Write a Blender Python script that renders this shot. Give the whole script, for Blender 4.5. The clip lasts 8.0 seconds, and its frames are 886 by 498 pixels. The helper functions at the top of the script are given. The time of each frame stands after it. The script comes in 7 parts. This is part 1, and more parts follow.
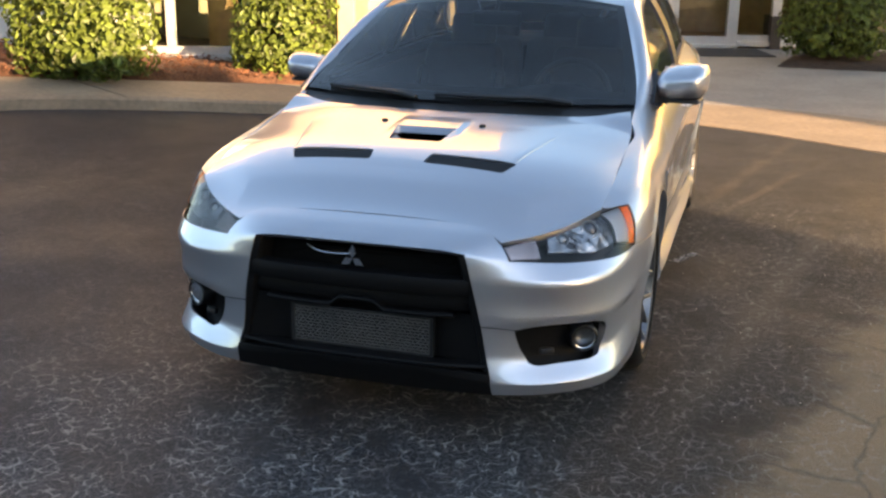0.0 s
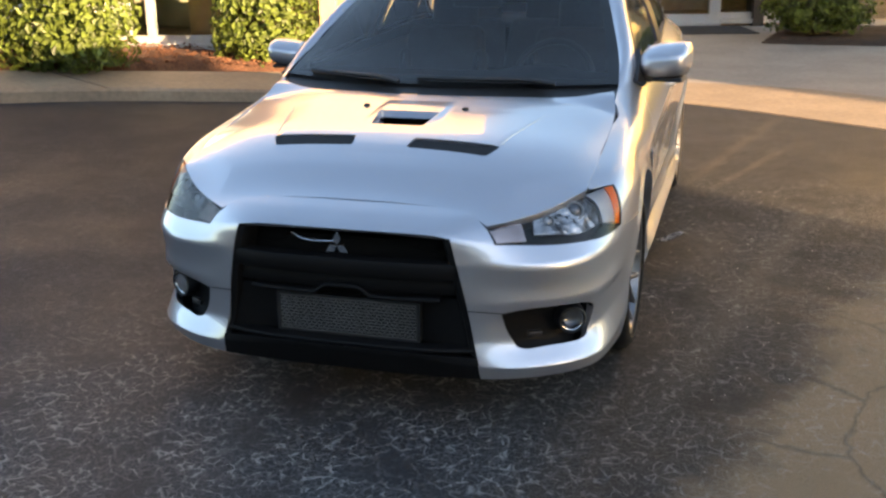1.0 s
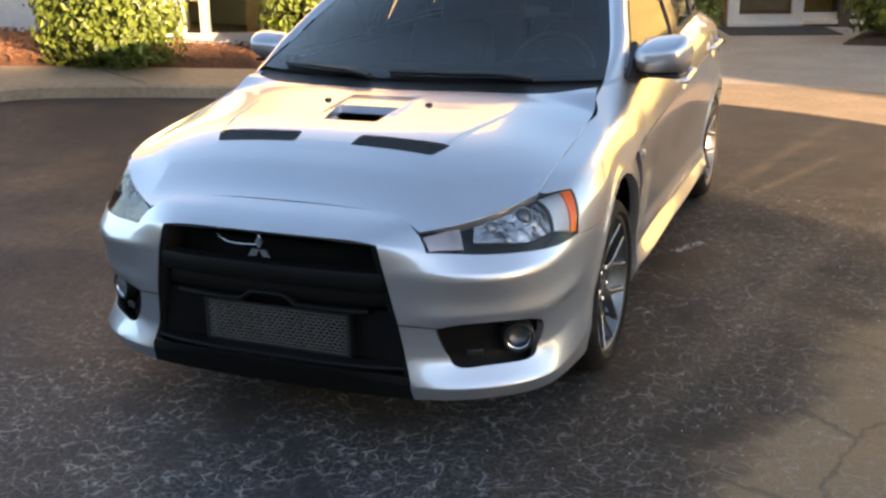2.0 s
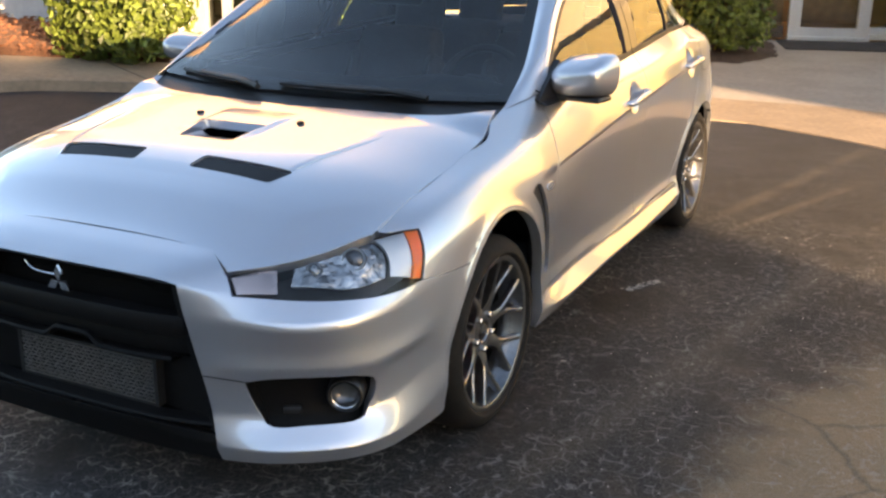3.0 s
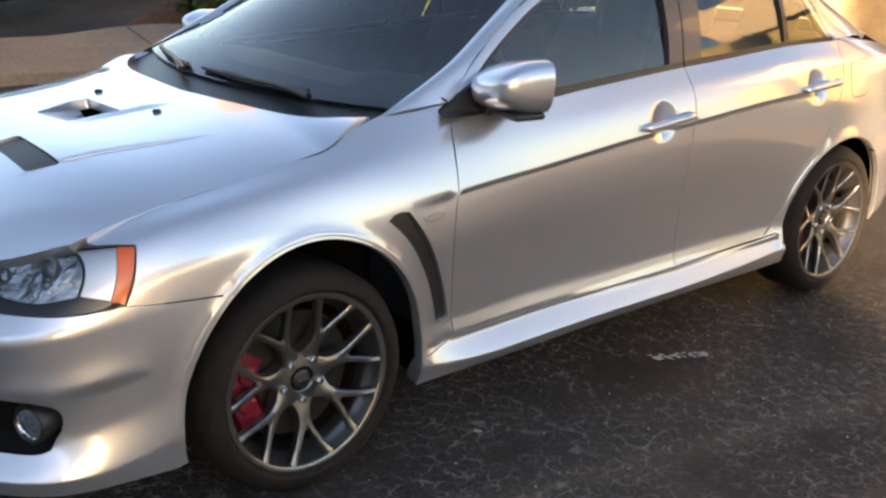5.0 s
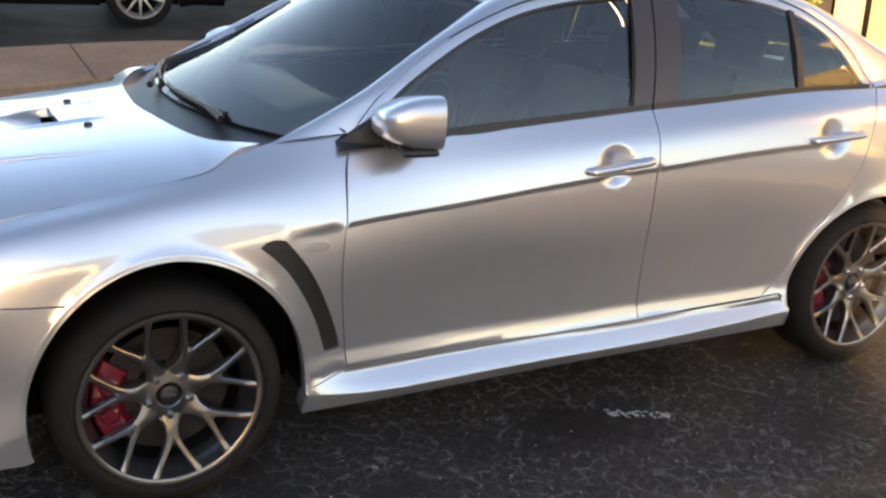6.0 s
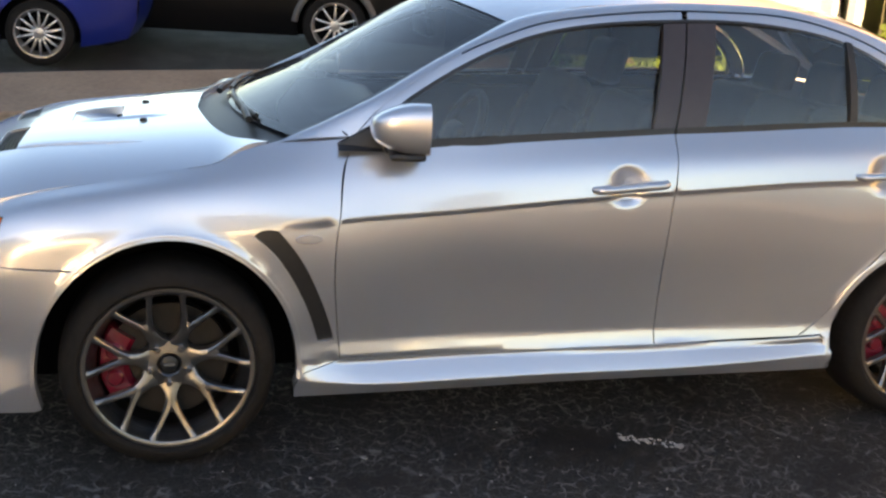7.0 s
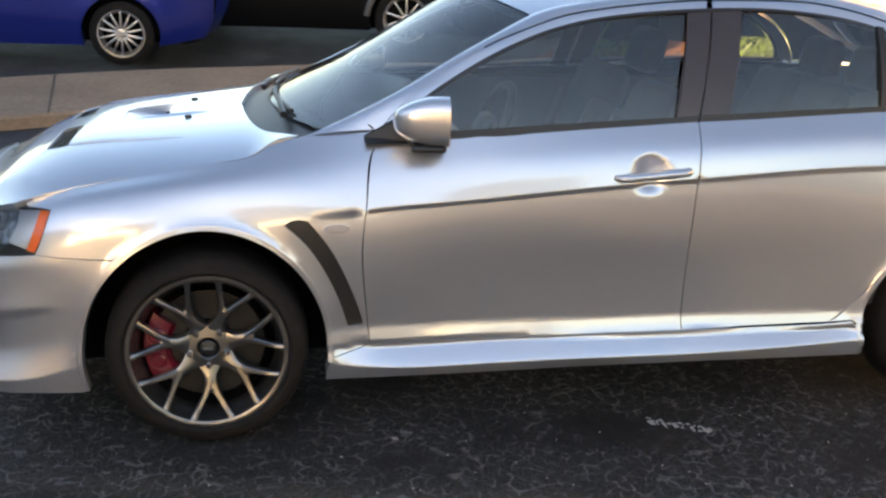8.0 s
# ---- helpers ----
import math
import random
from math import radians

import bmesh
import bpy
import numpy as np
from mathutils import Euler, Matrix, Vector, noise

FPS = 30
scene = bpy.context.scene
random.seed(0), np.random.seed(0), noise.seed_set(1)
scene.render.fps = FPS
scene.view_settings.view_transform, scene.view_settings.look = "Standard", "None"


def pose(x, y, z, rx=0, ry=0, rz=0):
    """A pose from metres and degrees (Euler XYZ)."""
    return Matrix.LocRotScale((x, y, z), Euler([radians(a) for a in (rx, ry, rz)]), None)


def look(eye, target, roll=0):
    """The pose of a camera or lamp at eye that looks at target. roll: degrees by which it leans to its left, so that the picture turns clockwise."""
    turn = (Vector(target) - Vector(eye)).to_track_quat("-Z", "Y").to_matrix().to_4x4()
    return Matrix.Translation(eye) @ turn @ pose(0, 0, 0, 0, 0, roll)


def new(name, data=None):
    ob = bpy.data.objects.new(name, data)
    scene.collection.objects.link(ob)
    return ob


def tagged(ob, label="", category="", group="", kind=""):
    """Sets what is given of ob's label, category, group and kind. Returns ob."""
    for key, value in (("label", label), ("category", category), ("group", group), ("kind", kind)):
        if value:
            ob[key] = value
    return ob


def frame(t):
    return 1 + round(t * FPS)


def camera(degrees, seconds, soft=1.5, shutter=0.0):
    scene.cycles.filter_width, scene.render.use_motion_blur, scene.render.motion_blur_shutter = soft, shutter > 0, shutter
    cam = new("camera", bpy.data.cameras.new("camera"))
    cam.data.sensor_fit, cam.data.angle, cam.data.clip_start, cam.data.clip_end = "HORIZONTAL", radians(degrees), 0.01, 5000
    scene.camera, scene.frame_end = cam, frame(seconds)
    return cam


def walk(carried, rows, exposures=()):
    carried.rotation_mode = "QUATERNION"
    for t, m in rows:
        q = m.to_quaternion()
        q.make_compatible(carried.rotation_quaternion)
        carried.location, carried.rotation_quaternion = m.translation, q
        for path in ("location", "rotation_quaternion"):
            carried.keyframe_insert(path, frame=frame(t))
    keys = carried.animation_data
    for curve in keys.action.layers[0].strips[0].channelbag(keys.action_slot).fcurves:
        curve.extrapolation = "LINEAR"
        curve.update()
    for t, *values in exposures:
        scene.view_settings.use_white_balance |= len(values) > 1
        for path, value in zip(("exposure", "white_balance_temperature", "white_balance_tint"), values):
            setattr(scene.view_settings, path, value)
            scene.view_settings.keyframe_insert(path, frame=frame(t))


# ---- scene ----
cam = camera(45.2, 8.0, 2.5)
PATH = [
    (0, (1.272, -4.114, 1.706), (0.716, -2.281, 1.13), 0.6),
    (0.5, (1.284, -4.099, 1.708), (0.722, -2.27, 1.126), 0.5),
    (1, (1.278, -4.089, 1.7), (0.744, -2.258, 1.096), -0.6),
    (1.2, (1.274, -4.085, 1.687), (0.759, -2.247, 1.089), -0.7),
    (2.3, (1.831, -3.417, 1.602), (1.06, -1.676, 0.99), -0.4),
    (2.5, (1.892, -3.301, 1.63), (1.122, -1.566, 1.0), 0.6),
    (3, (2.163, -2.945, 1.61), (1.31, -1.237, 1.013), 0.5),
    (3.5, (2.44, -2.592, 1.617), (1.424, -0.981, 1.008), 1.1),
    (4, (2.683, -2.213, 1.607), (1.509, -0.696, 1.041), 1.0),
    (4.2, (2.785, -2.056, 1.593), (1.549, -0.587, 1.031), 0.4),
    (5.3, (3.204, -1.196, 1.550), (1.680, -0.050, 0.946), 1.7),
    (5.5, (3.307, -1.019, 1.562), (1.721, 0.051, 0.979), 1.3),
    (6, (3.553, -0.6, 1.635), (1.869, 0.292, 1.028), 2.7),
    (6.5, (3.673, -0.263, 1.595), (1.915, 0.541, 1.083), 3.6),
    (7, (3.948, 0.008, 1.591), (2.09, 0.504, 1.043), 3.4),
    (7.5, (4.087, 0.138, 1.612), (2.202, 0.484, 1.034), 3.3),
    (8, (4.098, 0.188, 1.623), (2.21, 0.517, 1.051), 1.6),
]
LIGHT = [(0, 2.64, 7500, 15), (1.2, 2.64, 7500, 15), (2.5, 2.68, 7500, 16), (3.2, 2.64, 7600, 17), (4, 2.44, 7700, 18), (5.5, 2.56, 7600, 20), (6.2, 2.54, 7600, 20), (7, 2.34, 7550, 19), (8, 2.44, 7500, 19)]
walk(cam, [(t, look(eye, target, roll)) for t, eye, target, roll in PATH], LIGHT)
scene.cycles.use_denoising = True

# ---- world, sun, exposure ----
SUN_AZ, SUN_EL = Vector((0.86, -0.51)), radians(11)
world = bpy.data.worlds.new("sky")
scene.world = world
world.use_nodes = True
wn = world.node_tree
sky = wn.nodes.new("ShaderNodeTexSky")
sky.sky_type, sky.sun_disc = "NISHITA", False
sky.sun_elevation, sky.sun_rotation = SUN_EL, math.atan2(SUN_AZ.x, SUN_AZ.y)
sky.air_density, sky.dust_density, sky.ozone_density = 1.0, 0.5, 1.5
wn.links.new(sky.outputs[0], wn.nodes["Background"].inputs[0])
wn.nodes["Background"].inputs[1].default_value = 0.095
sun = new("sun", bpy.data.lights.new("sun", "SUN"))
sun.data.energy, sun.data.angle, sun.data.color = 5.0, radians(0.6), (1.0, 0.74, 0.46)
to_sun = Vector((SUN_AZ.x * math.cos(SUN_EL), SUN_AZ.y * math.cos(SUN_EL), math.sin(SUN_EL)))
sun.matrix_world = look((20, -14, 12), Vector((20, -14, 12)) - to_sun)


# ---- materials ----
def material(name, colour, rough=0.5, metal=0.0, coat=0.0, spec=0.5):
    m = bpy.data.materials.new(name)
    m.use_nodes = True
    b = m.node_tree.nodes["Principled BSDF"]
    b.inputs["Base Color"].default_value = (*colour, 1)
    b.inputs["Roughness"].default_value = rough
    b.inputs["Metallic"].default_value = metal
    b.inputs["Coat Weight"].default_value = coat
    b.inputs["Coat Roughness"].default_value = 0.04
    b.inputs["Specular IOR Level"].default_value = spec
    return m


def nodes(m):
    t = m.node_tree
    return t, t.nodes, t.links, t.nodes["Principled BSDF"]


def grain(m, scale, amount, second=0.0, bump=0.0, bump_scale=None, rough=0.0, distance=0.01):
    """Two scales of colour variation, roughness variation and fine relief, in object metres."""
    t, n, l, b = nodes(m)
    co = n.new("ShaderNodeTexCoord")
    col = b.inputs["Base Color"].default_value[:]
    small = n.new("ShaderNodeTexNoise")
    small.inputs["Scale"].default_value, small.inputs["Detail"].default_value = scale, 6
    large = n.new("ShaderNodeTexNoise")
    large.inputs["Scale"].default_value, large.inputs["Detail"].default_value = scale / 14, 4
    l.new(co.outputs["Object"], small.inputs["Vector"])
    l.new(co.outputs["Object"], large.inputs["Vector"])
    a = n.new("ShaderNodeMapRange")
    a.inputs["From Min"].default_value, a.inputs["From Max"].default_value = 0.3, 0.7
    a.inputs["To Min"].default_value, a.inputs["To Max"].default_value = 1 - amount, 1 + amount
    l.new(small.outputs["Fac"], a.inputs["Value"])
    c = n.new("ShaderNodeMapRange")
    c.inputs["From Min"].default_value, c.inputs["From Max"].default_value = 0.3, 0.7
    c.inputs["To Min"].default_value, c.inputs["To Max"].default_value = 1 - second, 1 + second
    l.new(large.outputs["Fac"], c.inputs["Value"])
    mul = n.new("ShaderNodeMath")
    mul.operation = "MULTIPLY"
    l.new(a.outputs[0], mul.inputs[0])
    l.new(c.outputs[0], mul.inputs[1])
    v = n.new("ShaderNodeVectorMath")
    v.operation = "SCALE"
    v.inputs[0].default_value = col[:3]
    l.new(mul.outputs[0], v.inputs["Scale"])
    l.new(v.outputs[0], b.inputs["Base Color"])
    if rough:
        r = n.new("ShaderNodeMapRange")
        base = b.inputs["Roughness"].default_value
        r.inputs["From Min"].default_value, r.inputs["From Max"].default_value = 0.3, 0.7
        r.inputs["To Min"].default_value, r.inputs["To Max"].default_value = base - rough, base + rough
        l.new(large.outputs["Fac"], r.inputs["Value"])
        l.new(r.outputs[0], b.inputs["Roughness"])
    if bump:
        bn = n.new("ShaderNodeTexNoise")
        bn.inputs["Scale"].default_value, bn.inputs["Detail"].default_value = bump_scale or scale, 5
        l.new(co.outputs["Object"], bn.inputs["Vector"])
        bp = n.new("ShaderNodeBump")
        bp.inputs["Strength"].default_value, bp.inputs["Distance"].default_value = bump, distance
        l.new(bn.outputs["Fac"], bp.inputs["Height"])
        l.new(bp.outputs[0], b.inputs["Normal"])
    return m


def glass_material(name, tint, ior=1.5, dust_veil=0.0):
    m = bpy.data.materials.new(name)
    m.use_nodes = True
    t = m.node_tree
    t.nodes.clear()
    out = t.nodes.new("ShaderNodeOutputMaterial")
    mix = t.nodes.new("ShaderNodeMixShader")
    tr = t.nodes.new("ShaderNodeBsdfTransparent")
    gl = t.nodes.new("ShaderNodeBsdfGlossy")
    fr = t.nodes.new("ShaderNodeFresnel")
    tr.inputs[0].default_value = (*tint, 1)
    gl.inputs["Roughness"].default_value = 0.01
    fr.inputs["IOR"].default_value = ior
    t.links.new(fr.outputs[0], mix.inputs[0])
    t.links.new(tr.outputs[0], mix.inputs[1])
    t.links.new(gl.outputs[0], mix.inputs[2])
    t.links.new(mix.outputs[0], out.inputs[0])
    # pale film: some dust, and a veil added to lift weak sky reflections
    if dust_veil:
        film, di = t.nodes.new("ShaderNodeMixShader"), t.nodes.new("ShaderNodeBsdfDiffuse")
        di.inputs[0].default_value = (0.5, 0.6, 0.62, 1)
        no, mr = t.nodes.new("ShaderNodeTexNoise"), t.nodes.new("ShaderNodeMapRange")
        no.inputs["Scale"].default_value, no.inputs["Detail"].default_value = 3.0, 6
        mr.inputs["From Min"].default_value, mr.inputs["From Max"].default_value = 0.3, 0.7
        mr.inputs["To Min"].default_value, mr.inputs["To Max"].default_value = dust_veil * 0.6, dust_veil * 1.3
        t.links.new(t.nodes.new("ShaderNodeTexCoord").outputs["Object"], no.inputs["Vector"])
        t.links.new(no.outputs["Fac"], mr.inputs["Value"])
        t.links.new(mr.outputs[0], film.inputs[0])
        t.links.new(mix.outputs[0], film.inputs[1])
        t.links.new(di.outputs[0], film.inputs[2])
        t.links.new(film.outputs[0], out.inputs[0])
    return m


def paint(name, colour, metal=0.85, rough=0.3, coat=1.5):
    """Metallic car paint: flakes under a clear coat."""
    m = material(name, colour, rough, metal, 1.0)
    m.node_tree.nodes["Principled BSDF"].inputs["Coat IOR"].default_value = coat
    m.node_tree.nodes["Principled BSDF"].inputs["Coat Roughness"].default_value = 0.07
    t, n, l, b = nodes(m)
    co = n.new("ShaderNodeTexCoord")
    dust_veil = n.new("ShaderNodeTexNoise")
    dust_veil.inputs["Scale"].default_value, dust_veil.inputs["Detail"].default_value = 1.6, 2
    l.new(co.outputs["Object"], dust_veil.inputs["Vector"])
    dr = n.new("ShaderNodeMapRange")
    dr.inputs["From Min"].default_value, dr.inputs["From Max"].default_value = 0.35, 0.7
    dr.inputs["To Min"].default_value, dr.inputs["To Max"].default_value = rough - 0.02, rough + 0.03
    l.new(dust_veil.outputs["Fac"], dr.inputs["Value"])
    l.new(dr.outputs[0], b.inputs["Roughness"])
    return m


SILVER = paint("silver paint", (0.505, 0.53, 0.585), 0.80, 0.32, 2.15)
BLACK = grain(material("black plastic", (0.012, 0.012, 0.013), 0.42), 60, 0.2, 0.2, 0.08, 400, distance=0.001)
PILLAR = grain(material("brown-black pillar film", (0.035, 0.026, 0.026), 0.34, 0.0, 0.35), 30, 0.1, 0.1)
GRILLE_BLACK = grain(material("matt black plastic", (0.005, 0.005, 0.0055), 0.55, spec=0.13), 60, 0.2, 0.2)
DARK = material("black liner", (0.004, 0.004, 0.004), 0.9, spec=0.1)
RUBBER = grain(material("tyre rubber", (0.009, 0.008, 0.0075), 0.8, spec=0.25), 40, 0.3, 0.4, 0.15, 250, 0.08, 0.002)
GUN = grain(material("gunmetal alloy", (0.21, 0.21, 0.215), 0.28, 0.95), 50, 0.1, 0.1)
BARREL = grain(material("dusty barrel", (0.045, 0.038, 0.034), 0.5, 0.6), 40, 0.25, 0.25)
NUT = material("plated steel", (0.45, 0.44, 0.43), 0.22, 1.0)
CHROME = material("chrome", (0.75, 0.75, 0.76), 0.12, 1.0)
STEEL = grain(material("brake steel", (0.030, 0.028, 0.027), 0.5, 0.8), 30, 0.2, 0.2)
RED = material("red caliper enamel", (0.12, 0.002, 0.012), 0.3, 0.0, 0.5)
GLASS = glass_material("window glass", (0.86, 0.92, 0.92), 1.9, 0.035)
SCREEN = glass_material("windscreen glass", (0.90, 0.97, 0.98), 1.65, 0.005)
CLEAR = glass_material("clear lens", (0.9, 0.9, 0.9), 1.5)
AMBER = material("amber reflector", (1.0, 0.19, 0.002), 0.3, 0.0, 0.2)
SIGNAL = grain(material("signal lamp bowl", (0.66, 0.53, 0.50), 0.22, 0.8, 0.5), 22, 0.25, 0.2, 0.3, 24, distance=0.006)
TRIM = grain(material("dark cloth", (0.032, 0.032, 0.036), 0.85), 80, 0.2, 0.2)
DASH = grain(material("dashboard vinyl", (0.018, 0.018, 0.02), 0.55), 120, 0.2, 0.2)
TAIL = material("red tail lens", (0.4, 0.01, 0.01), 0.15, 0.0, 1.0)
MIRROR_BOWL = grain(material("headlamp reflector", (0.40, 0.41, 0.42), 0.10, 0.95), 22, 0.6, 0.3, 0.9, 12, distance=0.03)
LAMP_RING = material("dull lamp ring", (0.22, 0.23, 0.24), 0.28, 0.8)
CORNER = material("corner reflector", (0.72, 0.72, 0.72), 0.3, 0.75)
MARKER = material("clear marker lens", (0.46, 0.46, 0.48), 0.25, 0.6, 1.0)
LENS_DARK = material("dark lens", (0.10, 0.10, 0.11), 0.15, 0.5, 1.0)
CORE = grain(material("bare aluminium", (0.26, 0.265, 0.27), 0.45, 0.9), 60, 0.2, 0.2)


# ---- mesh helpers ----
def link(name, verts, faces, mat, parent=None, label="", normals=None, smooth=True):
    me = bpy.data.meshes.new(name)
    me.from_pydata([tuple(map(float, v)) for v in verts], [], [tuple(map(int, f)) for f in faces])
    if smooth:
        me.polygons.foreach_set("use_smooth", [True] * len(me.polygons))
    if normals is not None:
        me.normals_split_custom_set_from_vertices([tuple(map(float, v)) for v in normals])
    me.materials.append(mat)
    ob = new(name, me)
    ob.parent = parent
    return tagged(ob, label)


def part(name, bm, mat, parent=None, label="", smooth=True):
    me = bpy.data.meshes.new(name)
    bm.normal_update()
    bm.to_mesh(me)
    bm.free()
    if smooth:
        me.polygons.foreach_set("use_smooth", [True] * len(me.polygons))
        me.set_sharp_from_angle(angle=radians(38))
    me.materials.append(mat)
    ob = new(name, me)
    ob.parent = parent
    return tagged(ob, label)


def empty(name, at=(0, 0, 0), parent=None):
    ob = new(name)
    ob.location = at
    ob.parent = parent
    ob.empty_display_size = 0.1
    return ob


def box(bm, size, at=(0, 0, 0), turn=None, bevel=0.0, segments=2, taper=(1, 1)):
    r = bmesh.ops.create_cube(bm, size=1)
    vs = r["verts"]
    for v in vs:
        k = taper if v.co.z > 0 else (1, 1)
        v.co = Vector((v.co.x * size[0] * k[0], v.co.y * size[1] * k[1], v.co.z * size[2]))
    if bevel:
        es = list({e for v in vs for e in v.link_edges})
        out = bmesh.ops.bevel(bm, geom=es, offset=bevel, segments=segments, affect="EDGES", profile=0.5)
        vs = list({v for f in out["faces"] for v in f.verts} | {v for v in vs if v.is_valid})
    m = Matrix.Translation(at) @ (turn.to_4x4() if turn is not None else Matrix.Identity(4))
    bmesh.ops.transform(bm, matrix=m, verts=vs)
    return vs


def lathe(bm, profile, n=48, axis="x", closed=False):
    """Turns (along, radius) pairs round the axis."""
    rings = []
    for a, r in profile:
        ring = []
        for k in range(n):
            c, s = math.cos(2 * math.pi * k / n), math.sin(2 * math.pi * k / n)
            ring.append(bm.verts.new((a, r * c, r * s) if axis == "x" else (r * c, a, r * s) if axis == "y" else (r * c, r * s, a)))
        rings.append(ring)
    pairs = list(zip(rings, rings[1:])) + ([(rings[-1], rings[0])] if closed else [])
    for p, q in pairs:
        for k in range(n):
            bm.faces.new((p[k], p[(k + 1) % n], q[(k + 1) % n], q[k]))
    return rings


def tube(bm, pts, r, n=8):
    rings = []
    pts = [Vector(p) for p in pts]
    for i, p in enumerate(pts):
        d = (pts[min(i + 1, len(pts) - 1)] - pts[max(i - 1, 0)]).normalized()
        a = d.orthogonal().normalized() if not rings else (last - d * last.dot(d)).normalized()
        last = a
        b = d.cross(a)
        rr = r[i] if isinstance(r, (list, tuple)) else r
        rings.append([bm.verts.new(p + rr * (math.cos(2 * math.pi * k / n) * a + math.sin(2 * math.pi * k / n) * b)) for k in range(n)])
    for p, q in zip(rings, rings[1:]):
        for k in range(n):
            bm.faces.new((p[k], p[(k + 1) % n], q[(k + 1) % n], q[k]))
    bm.faces.new(rings[0][::-1])
    bm.faces.new(rings[-1])


def spline(ts, pts, q):
    """Natural cubic through pts at ts, read at q."""
    ts, pts, q = np.asarray(ts, float), np.asarray(pts, float), np.asarray(q, float)
    n, h = len(ts), np.diff(ts)
    a = np.eye(n)
    r = np.zeros((n, pts.shape[1]))
    for i in range(1, n - 1):
        a[i, i - 1], a[i, i], a[i, i + 1] = h[i - 1], 2 * (h[i - 1] + h[i]), h[i]
        r[i] = 6 * ((pts[i + 1] - pts[i]) / h[i] - (pts[i] - pts[i - 1]) / h[i - 1])
    m = np.linalg.solve(a, r)
    k = np.clip(np.searchsorted(ts, q) - 1, 0, n - 2)
    u, w, hh = (q - ts[k])[:, None], (ts[k + 1] - q)[:, None], h[k][:, None]
    return m[k] * w**3 / (6 * hh) + m[k + 1] * u**3 / (6 * hh) + (pts[k] / hh - m[k] * hh / 6) * w + (pts[k + 1] / hh - m[k + 1] * hh / 6) * u


def curve(pts, step=0.02, n=None):
    """Points along a smooth curve through pts, by chord length."""
    pts = np.asarray(pts, float)
    s = np.r_[0, np.cumsum(np.linalg.norm(np.diff(pts, axis=0), axis=1))]
    n = n or max(2, int(s[-1] / step) + 1)
    q = np.linspace(0, s[-1], n)
    if len(pts) == 2:
        return pts[0] + (pts[1] - pts[0]) * (q / s[-1])[:, None]
    return spline(s, pts, q)


def loop(*pieces, step=0.02):
    """A closed outline from smooth pieces laid end to end."""
    out = [curve(p, step) for p in pieces]
    pts = np.concatenate([p[:-1] if np.linalg.norm(p[-1] - out[(i + 1) % len(out)][0]) < 1e-6 else p for i, p in enumerate(out)])
    return pts


def inside(poly, pts):
    x, y = pts[:, 0], pts[:, 1]
    hit = np.zeros(len(pts), bool)
    for (x0, y0), (x1, y1) in zip(poly, np.roll(poly, -1, 0)):
        if y0 != y1:
            hit ^= ((y0 > y) != (y1 > y)) & (x < (x1 - x0) * (y - y0) / (y1 - y0) + x0)
    return hit


def shrink(poly, d):
    a, b = np.roll(poly, 1, 0), np.roll(poly, -1, 0)
    t = (b - a) / np.maximum(np.linalg.norm(b - a, axis=1), 1e-9)[:, None]
    area = np.sum(poly[:, 0] * np.roll(poly[:, 1], -1) - np.roll(poly[:, 0], -1) * poly[:, 1])
    return poly + d * (1 if area > 0 else -1) * np.stack([-t[:, 1], t[:, 0]], 1)


def distance_to(poly, pts):
    best = np.full(len(pts), 9.0)
    for a, b in zip(poly, np.roll(poly, -1, 0)):
        d = b - a
        u = np.clip(((pts - a) @ d) / max(d @ d, 1e-12), 0, 1)
        best = np.minimum(best, np.linalg.norm(pts - a - u[:, None] * d, axis=1))
    return best


def fill(poly, holes, step):
    """Triangles of a plane outline with holes, with a lattice of points inside."""
    rings = [np.asarray(p) for p in (poly, *holes)]
    lo, hi = rings[0].min(0), rings[0].max(0)
    gx, gy = np.meshgrid(np.arange(lo[0], hi[0], step), np.arange(lo[1], hi[1], step * 0.87))
    gx = gx + (np.arange(gx.shape[0]) % 2)[:, None] * step / 2
    pts = np.stack([gx.ravel(), gy.ravel()], 1)
    ok = inside(rings[0], pts)
    for r in rings[1:]:
        ok &= ~inside(r, pts)
    pts = pts[ok]
    for r in rings:
        pts = pts[distance_to(r, pts) > step * 0.55]
    edges, at = [], 0
    for r in rings:
        edges += [(at + i, at + (i + 1) % len(r)) for i in range(len(r))]
        at += len(r)
    every = np.concatenate(rings + [pts])
    from_cdt = delaunay([Vector(p) for p in every], edges, [], 0, 1e-7)
    v = np.array([tuple(p) for p in from_cdt[0]])
    f = np.array([t for t in from_cdt[2]])
    c = v[f].mean(1)
    ok = inside(rings[0], c)
    for r in rings[1:]:
        ok &= ~inside(r, c)
    f = f[ok]
    a = v[f]
    turn = (a[:, 1, 0] - a[:, 0, 0]) * (a[:, 2, 1] - a[:, 0, 1]) - (a[:, 1, 1] - a[:, 0, 1]) * (a[:, 2, 0] - a[:, 0, 0])
    f[turn < 0] = f[turn < 0][:, ::-1]
    where = {}
    for i, o in enumerate(from_cdt[3]):
        for k in o:
            where[k] = i
    order, at = [], 0
    for r in rings:
        order.append([where[at + i] for i in range(len(r))])
        at += len(r)
    return v, f, order


from mathutils.geometry import delaunay_2d_cdt as delaunay


